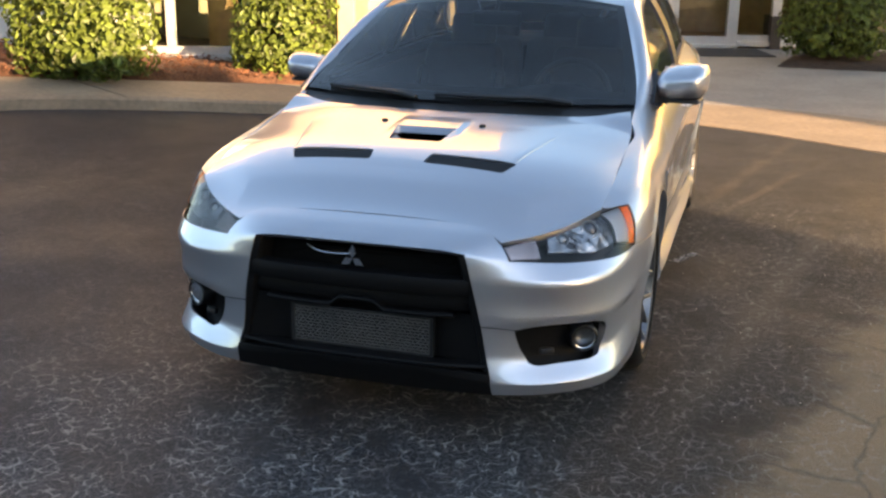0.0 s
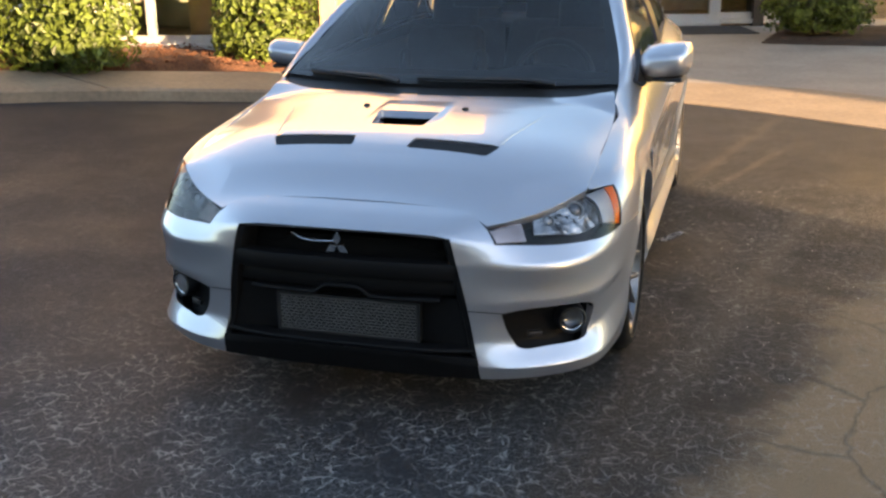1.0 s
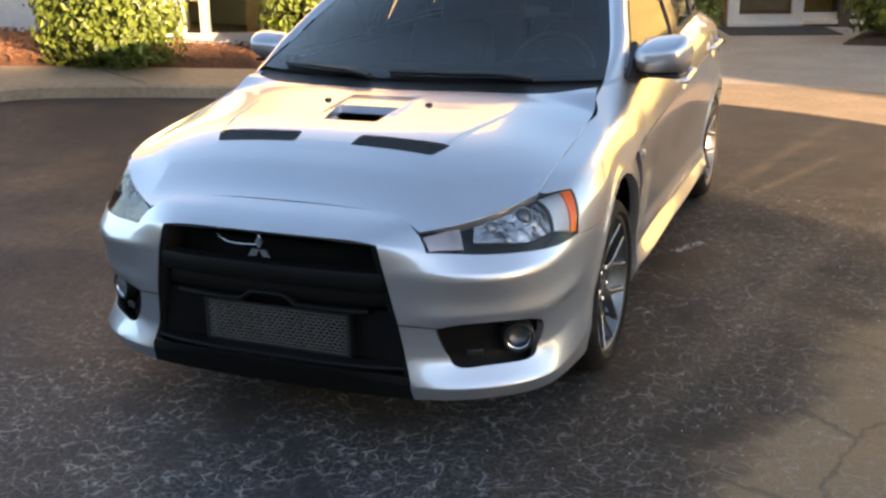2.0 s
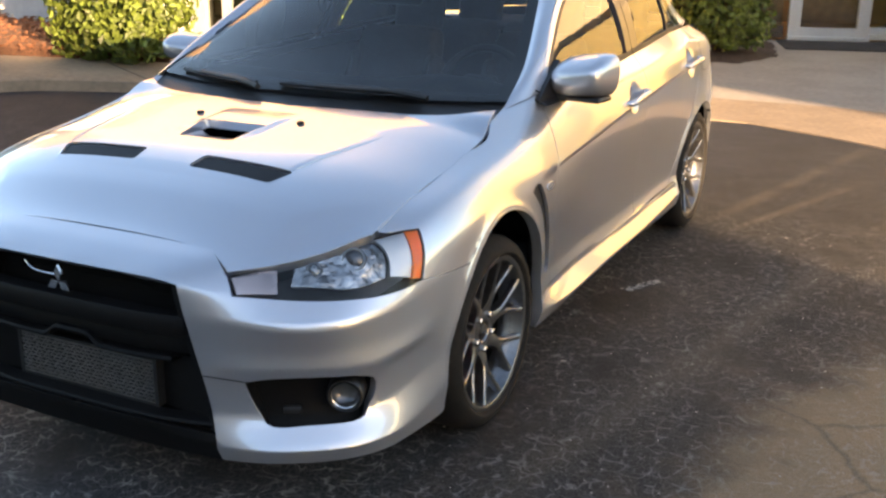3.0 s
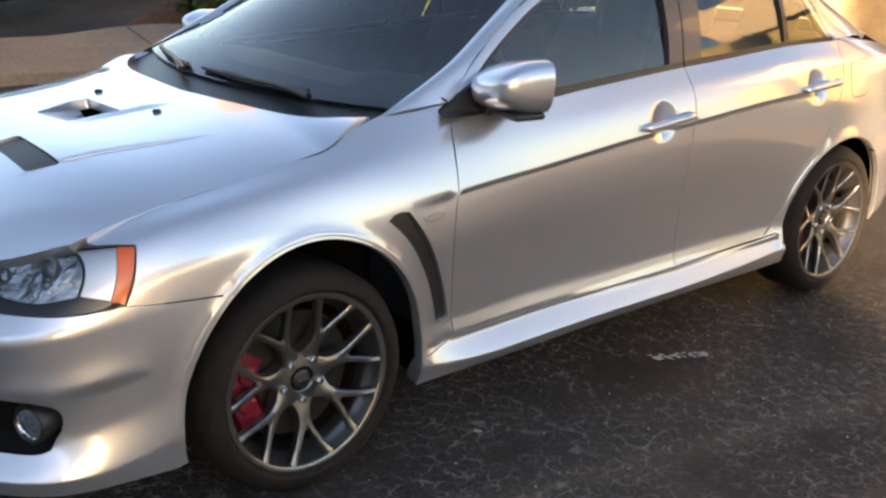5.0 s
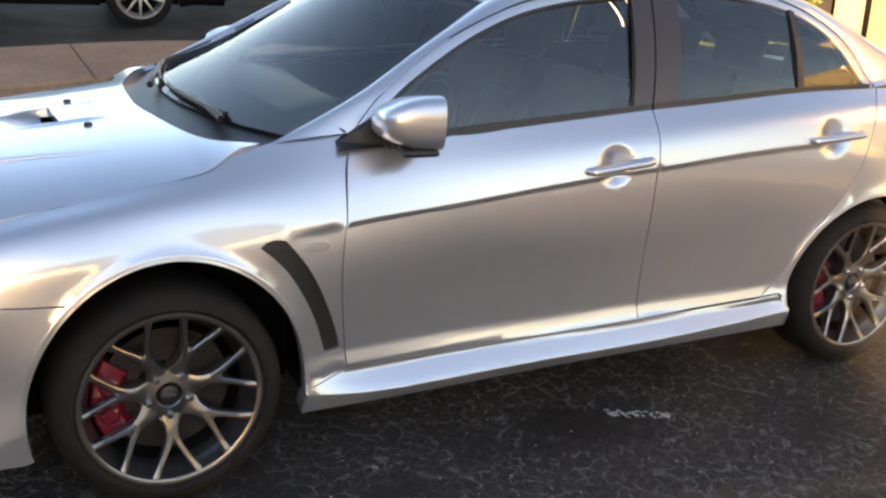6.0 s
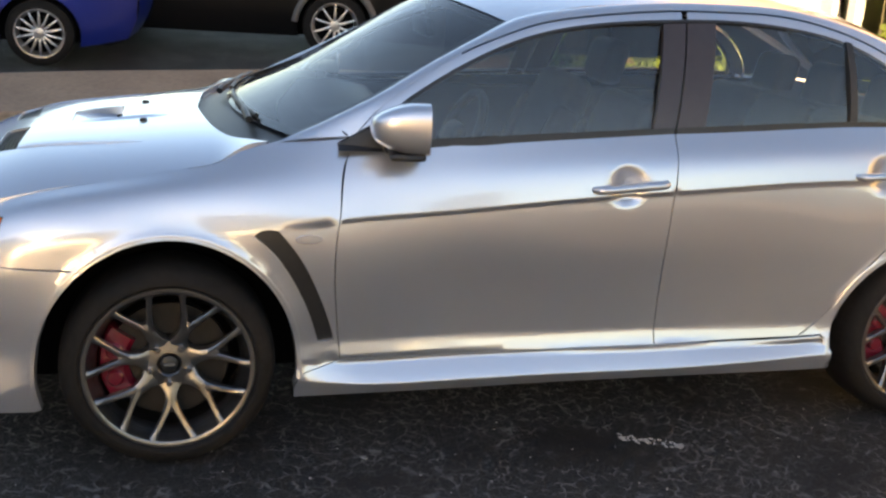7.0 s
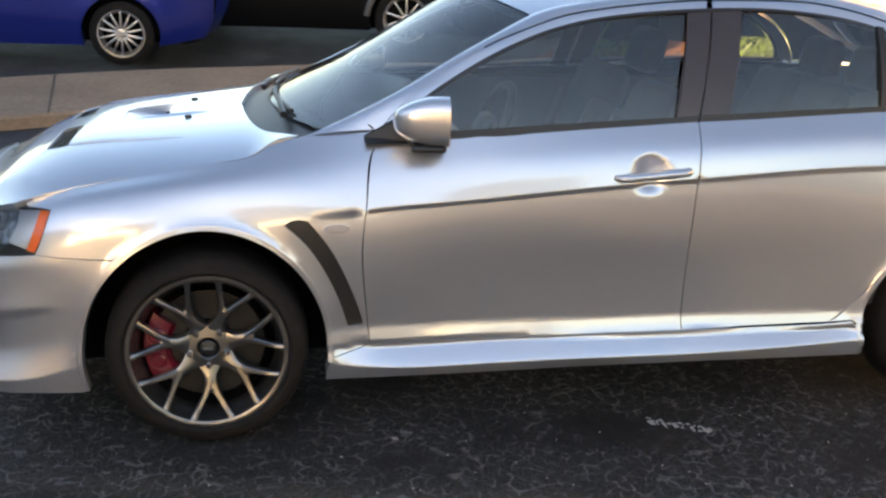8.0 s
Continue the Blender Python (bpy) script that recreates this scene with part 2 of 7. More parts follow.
def sheet(surface, poly, holes=(), step=0.03, gap=0.0027, depth=0.02, lip=0.0011, lift=0.0, flip=False):
    """A panel on surface(uv) -> places, normals, with rolled edges: vertices, faces, normals."""
    poly = shrink(np.asarray(poly), gap)
    holes = [shrink(np.asarray(h), -gap) for h in holes]
    uv, f, rings = fill(poly, holes, step)
    p, n = surface(uv)
    if flip:
        n = -n
    p = p + n * lift
    a = p[f]
    facing = np.einsum("ij,ij->i", np.cross(a[:, 1] - a[:, 0], a[:, 2] - a[:, 0]), n[f].mean(1))
    if (facing < 0).sum() > len(f) / 2:
        f = f[:, ::-1]
    verts, normals, faces = [p], [n], [tuple(t) for t in f]
    at = len(p)
    for k, ring in enumerate(rings):
        q, m = p[ring], n[ring]
        t = np.roll(q, -1, 0) - np.roll(q, 1, 0)
        t /= np.maximum(np.linalg.norm(t, axis=1), 1e-9)[:, None]
        o = np.cross(t, m)
        mid = q.mean(0)
        # outward: away from the panel's own triangles
        inner = uv[ring] + 0.0
        area = np.sum(inner[:, 0] * np.roll(inner[:, 1], -1) - np.roll(inner[:, 0], -1) * inner[:, 1])
        sign = 1.0 if np.einsum("ij,ij->i", np.cross(p[f[0][1]] - p[f[0][0]], p[f[0][2]] - p[f[0][0]])[None], n[f[0][:1]])[0] >= 0 else -1.0
        if (area > 0) != (k == 0):
            o = -o
        if flipped_uv(surface, uv, p, n, f):
            o = -o
        r1, n1 = q + o * lip - m * lip, o
        r2 = q + o * lip - m * depth
        verts += [r1, r2]
        normals += [n1, n1]
        c = len(ring)
        for i in range(c):
            j = (i + 1) % c
            for a0, b0, a1, b1 in ((ring[i], ring[j], at + i, at + j), (at + i, at + j, at + c + i, at + c + j)):
                faces.append((a0, b0, b1, a1))
        at += 2 * c
    v, nn = np.concatenate(verts), np.concatenate(normals)
    out = []
    for t in faces:
        a, b, c = v[t[0]], v[t[1]], v[t[2]]
        g = np.cross(b - a, c - a)
        out.append(t if g @ (nn[t[0]] + nn[t[1]] + nn[t[2]]) >= 0 else t[::-1])
    return v, out, nn


def flipped_uv(surface, uv, p, n, f):
    """Whether turning left in uv is turning right on the surface, seen from outside."""
    i, j, k = f[len(f) // 2]
    flat = (uv[j][0] - uv[i][0]) * (uv[k][1] - uv[i][1]) - (uv[j][1] - uv[i][1]) * (uv[k][0] - uv[i][0])
    solid = np.cross(p[j] - p[i], p[k] - p[i]) @ n[i]
    return (flat > 0) != (solid > 0)


def both(v, f, n):
    """The mesh with its mirror image across x = 0."""
    k = len(v)
    flip = np.array([-1, 1, 1])
    return np.concatenate([v, v * flip]), list(f) + [tuple(i + k for i in t[::-1]) for t in f], np.concatenate([n, n * flip])


def mirrored(v, f, n):
    flip = np.array([-1, 1, 1])
    return v * flip, [t[::-1] for t in f], n * flip


# ---- the silver car: its skin as a loft through lines that run round one half of it ----
AXLE, BASE = 0.322, 2.65
SIDE_Y = (-0.38, 0.0, 0.33, 0.56, 0.80, 1.2, 1.6, 2.25, 2.65, 3.05)
# each line: the nose from the middle to the corner, (x, z) at the stations SIDE_Y, the tail
LINES = [
    ([(0, -0.91, 0.19), (0.25, -0.905, 0.19), (0.46, -0.896, 0.195), (0.675, -0.814, 0.195), (0.818, -0.674, 0.195), (0.862, -0.52, 0.195)],
     [(0.88, 0.195), (0.88, 0.2), (0.876, 0.208), (0.876, 0.21), (0.876, 0.212), (0.876, 0.22), (0.885, 0.222), (0.885, 0.225), (0.88, 0.24)],
     [(0.80, 3.42, 0.28), (0.5, 3.55, 0.28), (0, 3.58, 0.28)]),
    ([(0, -0.945, 0.27), (0.25, -0.94, 0.27), (0.47, -0.912, 0.246), (0.695, -0.826, 0.240), (0.832, -0.682, 0.240), (0.876, -0.52, 0.255)],
     [(0.892, 0.30), (0.892, 0.30), (0.892, 0.278), (0.897, 0.252), (0.900, 0.250), (0.900, 0.257), (0.899, 0.285), (0.895, 0.30), (0.89, 0.32)],
     [(0.815, 3.43, 0.36), (0.5, 3.565, 0.36), (0, 3.595, 0.36)]),
    ([(0, -0.95, 0.36), (0.25, -0.945, 0.36), (0.455, -0.893, 0.325), (0.672, -0.775, 0.314), (0.80, -0.655, 0.318), (0.860, -0.52, 0.36)],
     [(0.893, 0.40), (0.897, 0.40), (0.885, 0.345), (0.858, 0.325), (0.85, 0.33), (0.85, 0.342), (0.868, 0.35), (0.897, 0.40), (0.893, 0.42)],
     [(0.815, 3.43, 0.45), (0.5, 3.57, 0.45), (0, 3.60, 0.45)]),
    ([(0, -0.955, 0.50), (0.25, -0.95, 0.50), (0.43, -0.912, 0.49), (0.665, -0.803, 0.480), (0.81, -0.676, 0.485), (0.869, -0.53, 0.50)],
     [(0.903, 0.51), (0.907, 0.52), (0.896, 0.52), (0.876, 0.50), (0.862, 0.50), (0.860, 0.52), (0.88, 0.52), (0.907, 0.53), (0.90, 0.54)],
     [(0.82, 3.43, 0.56), (0.5, 3.575, 0.56), (0, 3.605, 0.56)]),
    ([(0, -0.948, 0.62), (0.25, -0.943, 0.62), (0.395, -0.925, 0.612), (0.665, -0.838, 0.592), (0.813, -0.698, 0.60), (0.874, -0.54, 0.625)],
     [(0.903, 0.655), (0.907, 0.675), (0.904, 0.66), (0.893, 0.66), (0.884, 0.68), (0.882, 0.70), (0.893, 0.70), (0.908, 0.71), (0.90, 0.70)],
     [(0.825, 3.43, 0.68), (0.5, 3.575, 0.68), (0, 3.605, 0.68)]),
    ([(0, -0.928, 0.70), (0.2, -0.925, 0.70), (0.375, -0.918, 0.69), (0.625, -0.792, 0.66), (0.782, -0.655, 0.675), (0.856, -0.52, 0.71)],
     [(0.888, 0.745), (0.892, 0.775), (0.90, 0.765), (0.897, 0.785), (0.894, 0.802), (0.893, 0.868), (0.893, 0.905), (0.888, 0.89), (0.878, 0.86)],
     [(0.80, 3.40, 0.84), (0.5, 3.56, 0.84), (0, 3.59, 0.84)]),
    ([(0, -0.868, 0.737), (0.2, -0.865, 0.737), (0.40, -0.845, 0.735), (0.58, -0.735, 0.73), (0.735, -0.60, 0.765), (0.825, -0.48, 0.782)],
     [(0.848, 0.81), (0.852, 0.865), (0.855, 0.893), (0.858, 0.905), (0.862, 0.92), (0.868, 0.965), (0.860, 0.995), (0.845, 0.99), (0.83, 0.97)],
     [(0.74, 3.36, 0.94), (0.45, 3.50, 0.95), (0, 3.53, 0.95)]),
    ([(0, -0.79, 0.765), (0.2, -0.79, 0.764), (0.40, -0.785, 0.757), (0.53, -0.68, 0.772), (0.67, -0.56, 0.80), (0.745, -0.465, 0.822)],
     [(0.765, 0.84), (0.768, 0.908), (0.750, 0.998), (0.778, 1.042), (0.820, 1.007), (0.806, 1.045), (0.778, 1.072), (0.752, 1.075), (0.70, 1.045)],
     [(0.64, 3.33, 1.0), (0.4, 3.43, 1.0), (0, 3.46, 1.0)]),
]


def line(nose, side, tail):
    side = side[:5] + [((side[4][0] + side[5][0]) / 2, (side[4][1] + side[5][1]) / 2 + 0.003)] + side[5:]
    p = np.array(nose + [(x, y, z) for (x, z), y in zip(side, SIDE_Y)] + tail, float)
    # the tail draws in behind the rear wheels
    pull = np.interp(p[:, 1], (1.9, 2.25, 2.65, 3.05, 3.40), (0.0, 0.006, 0.022, 0.058, 0.125))
    p[:, 0] -= pull * np.clip((1.06 - p[:, 2]) / 0.16, 0.12, 1) * np.clip(p[:, 0] / 0.8, 0, 1)
    return p


def body_grid():
    mirror = np.array([-1, 1, 1])
    raw = [line(*l) for l in LINES]
    raw = [np.concatenate([l[2:0:-1] * mirror, l, l[-2:-4:-1] * mirror]) for l in raw]
    chord = np.mean([np.linalg.norm(np.diff(l, axis=0), axis=1) for l in raw[1:7]], axis=0)
    ts = np.r_[0, np.cumsum(chord)]
    q = np.linspace(ts[2], ts[-3], 311)
    knots = np.stack([spline(ts, l, q) for l in raw], 1)
    y = knots[:, 4, 1]
    door = np.clip((y - 0.30) / 0.22, 0, 1) * np.clip((2.45 - y) / 0.25, 0, 1)
    nose = np.clip((-0.3 - y) / 0.25, 0, 1)
    sharp = {1: 0.85 + 0 * y, 2: 0.2 + 0.65 * np.maximum(door, nose * 0.5), 4: 0.85 * nose, 5: 0.8 * door + 0.3 * nose}
    rows, per = [], 24
    k = knots.shape[1]
    d = np.linalg.norm(np.diff(knots, axis=1), axis=2)[..., None]
    slope = np.diff(knots, axis=1) / d
    left, right = np.empty_like(knots), np.empty_like(knots)
    for i in range(k):
        a, b = slope[:, max(i - 1, 0)], slope[:, min(i, k - 2)]
        da, db = d[:, max(i - 1, 0)], d[:, min(i, k - 2)]
        m = (db * a + da * b) / (da + db)
        c = sharp.get(i, 0 * y)[:, None]
        left[:, i], right[:, i] = m + c * (a - m), m + c * (b - m)
    for i in range(k - 1):
        for u in np.arange(per) / per:
            h = (2 * u**3 - 3 * u**2 + 1, u**3 - 2 * u**2 + u, -2 * u**3 + 3 * u**2, u**3 - u**2)
            rows.append(h[0] * knots[:, i] + h[1] * d[:, i] * right[:, i] + h[2] * knots[:, i + 1] + h[3] * d[:, i] * left[:, i + 1])
    rows.append(knots[:, -1])
    p = np.stack(rows, 1)
    # a step under the shoulder crease of the doors
    for j in range(92, 120):
        p[:, j, 0] -= 0.008 * door * ((j - 91) / 28) ** 2.5
    # the doors flare out along their foot
    p[..., 0] += 0.013 * door[:, None] * np.clip((0.388 - p[..., 2]) / 0.05, 0, 1) * np.clip((p[..., 2] - 0.322) / 0.012, 0, 1)
    # rolled wheel-arch lips
    for yc, a, b in ((0.0, 0.378, 0.408), (BASE, 0.398, 0.366)):
        r = np.hypot((p[..., 1] - yc) / a, (p[..., 2] - AXLE) / b)
        p[..., 0] += 0.011 * np.exp(-(((r - 1.0) / 0.055) ** 2)) * np.clip((p[..., 2] - 0.2) / 0.1, 0, 1)
    # a brow over the fog lamps that climbs towards the wheel arch
    crest = p[..., 2] - (0.447 + 0.25 * np.clip(p[..., 1] + 0.66, 0, 0.3))
    brow = np.where(crest > 0, np.exp(-((crest / 0.05) ** 2)), np.clip(1 + crest / 0.022, 0, 1))
    brow *= np.clip((np.abs(p[..., 0]) - 0.44) / 0.1, 0, 1) * np.clip((-0.43 - p[..., 1]) / 0.14, 0, 1)
    out = np.stack([p[..., 0] * 0.8, p[..., 1] + 0.35, 0 * brow], -1)
    p += 0.013 * brow[..., None] * out / np.maximum(np.linalg.norm(out, axis=-1), 1e-6)[..., None]
    # bowls behind the door handles
    for yc, zc in ((1.425, 0.885), (2.375, 0.925)):
        r = np.hypot(p[..., 1] - yc, p[..., 2] - zc) / 0.072
        p[..., 0] -= 0.026 * np.clip(1 - r**2, 0, 1) ** 1.5
    return p


GRID = body_grid()
DU, DV = 0.02, 0.00625


def grid_normals(p):
    n = np.cross(np.gradient(p, axis=0), np.gradient(p, axis=1))
    n /= np.maximum(np.linalg.norm(n, axis=2), 1e-9)[..., None]
    out = p - np.array([0, 1.3, 0.5])
    return n if (n * out).sum() > 0 else -n


GRID_N = grid_normals(GRID)


def bilinear(field, a, b):
    a, b = np.clip(a, 0, field.shape[0] - 1.001), np.clip(b, 0, field.shape[1] - 1.001)
    i, j = a.astype(int), b.astype(int)
    u, w = (a - i)[:, None], (b - j)[:, None]
    return field[i, j] * (1 - u) * (1 - w) + field[i + 1, j] * u * (1 - w) + field[i, j + 1] * (1 - u) * w + field[i + 1, j + 1] * u * w


def skin(uv):
    a, b = uv[:, 0] / DU, uv[:, 1] / DV
    n = bilinear(GRID_N, a, b)
    return bilinear(GRID, a, b), n / np.linalg.norm(n, axis=1)[:, None]


def on_skin(pts, weight=(1, 1, 1)):
    """Where places lie on the skin, in its own plane."""
    pts, w = np.asarray(pts, float), np.asarray(weight, float)
    flat = (GRID * w).reshape(-1, 3)
    out = []
    for p in pts:
        k = np.argmin(((flat - p * w) ** 2).sum(1))
        ab = np.array([k // GRID.shape[1], k % GRID.shape[1]], float)
        for _ in range(6):
            e = 0.3
            s0 = bilinear(GRID, ab[:1], ab[1:])[0]
            up = np.minimum(ab + e, np.array(GRID.shape[:2]) - 1.001)
            dn = np.maximum(ab - e, 0)
            ja = (bilinear(GRID, up[:1], ab[1:])[0] - bilinear(GRID, dn[:1], ab[1:])[0]) / max(up[0] - dn[0], 1e-6)
            jb = (bilinear(GRID, ab[:1], up[1:])[0] - bilinear(GRID, ab[:1], dn[1:])[0]) / max(up[1] - dn[1], 1e-6)
            j = np.stack([ja * w, jb * w], 1)
            ab = ab + np.clip(np.linalg.lstsq(j, (p - s0) * w, rcond=None)[0], -2, 2)
            ab = np.clip(ab, 0, np.array(GRID.shape[:2]) - 1.001)
        out.append(ab * (DU, DV))
    return np.array(out)


SIDE, FRONT = (0.25, 1, 1), (1, 0.25, 1)


def snapped(pts, weight=(1, 1, 1), n=None):
    """The same line, laid onto the skin."""
    c = curve(pts, n=n) if n else pts
    return [tuple(p) for p in skin(on_skin(c, weight))[0]]


def arch(yc, a, b, a0, a1, n=36):
    return snapped([(0.9, yc - a * math.cos(t), AXLE + b * math.sin(t)) for t in np.linspace(radians(a0), radians(a1), n)], SIDE)


# the hood: height over (x, y)
HOOD_Y = np.array([(-1.0, 0.63), (-0.93, 0.702), (-0.868, 0.737), (-0.79, 0.765), (-0.6, 0.833), (-0.45, 0.880), (-0.25, 0.929), (-0.07, 0.958), (0.12, 0.979), (0.35, 0.998)])


def hood_z(x, y):
    x = np.abs(x)
    rise = np.clip((y - 0.12) / 0.14, 0, 1)
    back = np.clip((y + 0.62) / 0.3, 0, 1)
    dip = np.clip((-0.555 - y) / 0.285, 0, 1)
    z = spline(HOOD_Y[:, 0], HOOD_Y[:, 1:], y)[:, 0] - (0.0525 + 0.016 * np.exp(-(((y + 0.14) / 0.2) ** 2)) + 0.062 * dip * dip * (3 - 2 * dip)) * (1 - 0.95 * rise * rise * (3 - 2 * rise)) * (x / 0.765) ** (2.7 + 1.5 * back * back * (3 - 2 * back))
    # the hood swells round the vents
    edge = np.maximum(-0.79, -0.838 + (x - 0.48) * 0.937)
    swell = np.clip((y - edge) / 0.17, 0, 1)
    z += 0.036 * np.exp(-(((y + 0.52) / 0.24) ** 2)) * swell * swell * (3 - 2 * swell) * (1 - np.clip(x / 0.765, 0, 1) ** 4)
    # raised field round the vents, scoop hump
    ramp = np.clip((y + 0.56) / 0.05, 0, 1) * np.clip((-0.06 - y) / 0.25, 0, 1)
    z += 0.003 * ramp * np.clip((0.535 + 0.23 * y - x) / 0.014, 0, 1)
    z += 0.007 * np.clip((y + 0.30) / 0.10, 0, 1) * np.clip((0.02 - y) / 0.08, 0, 1) * np.clip((0.15 - x) / 0.03, 0, 1)
    return z


def hood(uv):
    e = 0.004
    x, y = uv[:, 0], uv[:, 1]
    z = hood_z(x, y)
    n = np.stack([(hood_z(x - e, y) - hood_z(x + e, y)) / (2 * e), (hood_z(x, y - e) - hood_z(x, y + e)) / (2 * e), np.ones(len(x))], 1)
    return np.stack([x, y, z], 1), n / np.linalg.norm(n, axis=1)[:, None]


car = empty("car")
tagged(car, "silver four-door sports saloon parked on the asphalt", "car")


def panel(name, outline, mat=None, label="", holes=(), sides="pair", weight=SIDE, **how):
    """A panel of the skin: a pair left and right, one joined across the middle, or the left one alone."""
    uv = on_skin(outline, weight)
    hs = [on_skin(h, weight) for h in holes]
    m = sheet(skin, uv, hs, **how)
    mat = mat or SILVER
    if sides == "joined":
        return [link(name, *both(*m)[:2], mat, car, label, both(*m)[2])]
    made = [link(name, m[0], m[1], mat, car, label, m[2])]
    if sides == "pair":
        r = mirrored(*m)
        made.append(link(name, r[0], r[1], mat, car, label, r[2]))
    return made


# outlines shared by neighbours
HL_TOP = [(0.485, -0.845, 0.715), (0.60, -0.745, 0.74), (0.70, -0.655, 0.772), (0.765, -0.575, 0.795), (0.834, -0.444, 0.778)]
HL_OUT = [(0.834, -0.444, 0.778), (0.861, -0.465, 0.72), (0.873, -0.497, 0.655)]
HL_LOW = [(0.873, -0.497, 0.655), (0.82, -0.61, 0.637), (0.72, -0.715, 0.628), (0.60, -0.80, 0.642), (0.505, -0.85, 0.652)]
HL_IN = [(0.505, -0.85, 0.652), (0.485, -0.845, 0.715)]
HL_TOP, HL_OUT, HL_LOW, HL_IN = snapped(HL_TOP, n=16), snapped(HL_OUT, n=9), snapped(HL_LOW, n=16), snapped(HL_IN, n=5)
HL_CORNER, HL_FOOT = HL_OUT[0], HL_OUT[-1]
BUMPER_SEAM = snapped([HL_FOOT, (0.88, -0.38, 0.648), (0.89, -0.235, 0.643)], SIDE, n=12)
FOG_POCKET = [(0.538, -0.86, 0.422), (0.60, -0.85, 0.4225), (0.70, -0.80, 0.421), (0.80, -0.70, 0.418), (0.828, -0.66, 0.404), (0.836, -0.66, 0.365), (0.820, -0.69, 0.324), (0.765, -0.74, 0.309), (0.66, -0.82, 0.308), (0.602, -0.855, 0.314), (0.562, -0.86, 0.358), (0.538, -0.86, 0.422)]
GR_SIDE = [(0.375, -0.925, 0.695), (0.40, -0.93, 0.60), (0.435, -0.925, 0.45), (0.468, -0.89, 0.22)]
HOOD_SIDE = [(0.765, -0.575, 0.795), (0.772, -0.42, 0.835), (0.772, -0.2, 0.875), (0.772, 0.04, 0.912), (0.765, 0.15, 0.932), (0.746, 0.245, 0.985)]

panel("nose_panel", loop([(0, -0.795, 0.763), (0.2, -0.795, 0.762), (0.40, -0.796, 0.755)], [(0.40, -0.796, 0.755), (0.485, -0.85, 0.713)],
      [(0.485, -0.85, 0.713), (0.375, -0.925, 0.695)], [(0.375, -0.925, 0.695), (0.33, -0.928, 0.702), (0.2, -0.928, 0.703), (0, -0.93, 0.704)], [(0, -0.93, 0.704), (0, -0.795, 0.763)]),
      weight=(1, 1, 1), sides="joined", gap=0.0)
panel("front_bumper", loop(GR_SIDE, [(0.468, -0.865, 0.197), (0.68, -0.785, 0.197), (0.81, -0.66, 0.197), (0.865, -0.52, 0.197), (0.885, -0.385, 0.2)],
      arch(0, 0.378, 0.408, -16, 52), BUMPER_SEAM[::-1], HL_LOW, HL_IN, [HL_TOP[0], (0.375, -0.925, 0.695)]),
      holes=[loop(FOG_POCKET)],
      weight=(1, 1, 1), depth=0.03)
panel("front_fender", loop(arch(0, 0.378, 0.408, 52, 188, 60), [(0.89, 0.371, 0.262), (0.88, 0.39, 0.29)], [(0.88, 0.39, 0.29), (0.87, 0.517, 0.325)],
      [(0.87, 0.517, 0.325), (0.88, 0.498, 0.508), (0.88, 0.491, 0.697), (0.88, 0.503, 0.807), (0.86, 0.527, 0.961), (0.80, 0.56, 1.01), (0.785, 0.56, 1.025)],
      [(0.785, 0.56, 1.03), (0.778, 0.555, 1.041), (0.764, 0.44, 1.026), (0.750, 0.33, 0.999), (0.748, 0.25, 0.982)], HOOD_SIDE[:0:-1] + [(0.775, -0.54, 0.803)], snapped([(0.775, -0.54, 0.803), (0.792, -0.525, 0.795)]), [snapped([(0.792, -0.525, 0.795)])[0], HL_TOP[-2], HL_CORNER], HL_OUT, BUMPER_SEAM),
      holes=[loop([(0.9, 0.246, 0.738), (0.9, 0.272, 0.755), (0.9, 0.318, 0.752)], [(0.9, 0.318, 0.752), (0.9, 0.382, 0.668), (0.9, 0.438, 0.558), (0.9, 0.477, 0.455), (0.9, 0.495, 0.395)],
                  [(0.9, 0.495, 0.395), (0.9, 0.447, 0.392)], [(0.9, 0.447, 0.392), (0.9, 0.420, 0.48), (0.9, 0.370, 0.59), (0.9, 0.310, 0.68), (0.9, 0.250, 0.738)])])
DOOR_TOP_F = [(0.80, 0.56, 1.01), (0.812, 0.70, 1.005), (0.820, 0.80, 1.003), (0.815, 1.15, 1.018), (0.806, 1.60, 1.045)]
SEAM = [(0.806, 1.605, 1.04), (0.87, 1.590, 0.88), (0.86, 1.583, 0.60), (0.855, 1.588, 0.335)]
door_f = panel("front_door", loop(DOOR_TOP_F, SEAM, [(0.855, 1.588, 0.335), (0.852, 1.1, 0.333), (0.87, 0.517, 0.325)],
      [(0.87, 0.517, 0.325), (0.88, 0.498, 0.508), (0.88, 0.491, 0.697), (0.88, 0.503, 0.807), (0.86, 0.527, 0.961), (0.80, 0.56, 1.01)]), step=0.016)
REAR_EDGE = [(0.74, 2.70, 1.07), (0.85, 2.635, 1.02), (0.88, 2.56, 0.88), (0.885, 2.48, 0.74), (0.885, 2.30, 0.535), (0.87, 2.205, 0.40), (0.865, 2.13, 0.345)]
door_r = panel("rear_door", loop([(0.806, 1.605, 1.045), (0.79, 2.0, 1.063), (0.778, 2.25, 1.072), (0.74, 2.70, 1.07)], REAR_EDGE, [(0.865, 2.13, 0.345), (0.852, 1.588, 0.335)], SEAM[::-1]), step=0.016)
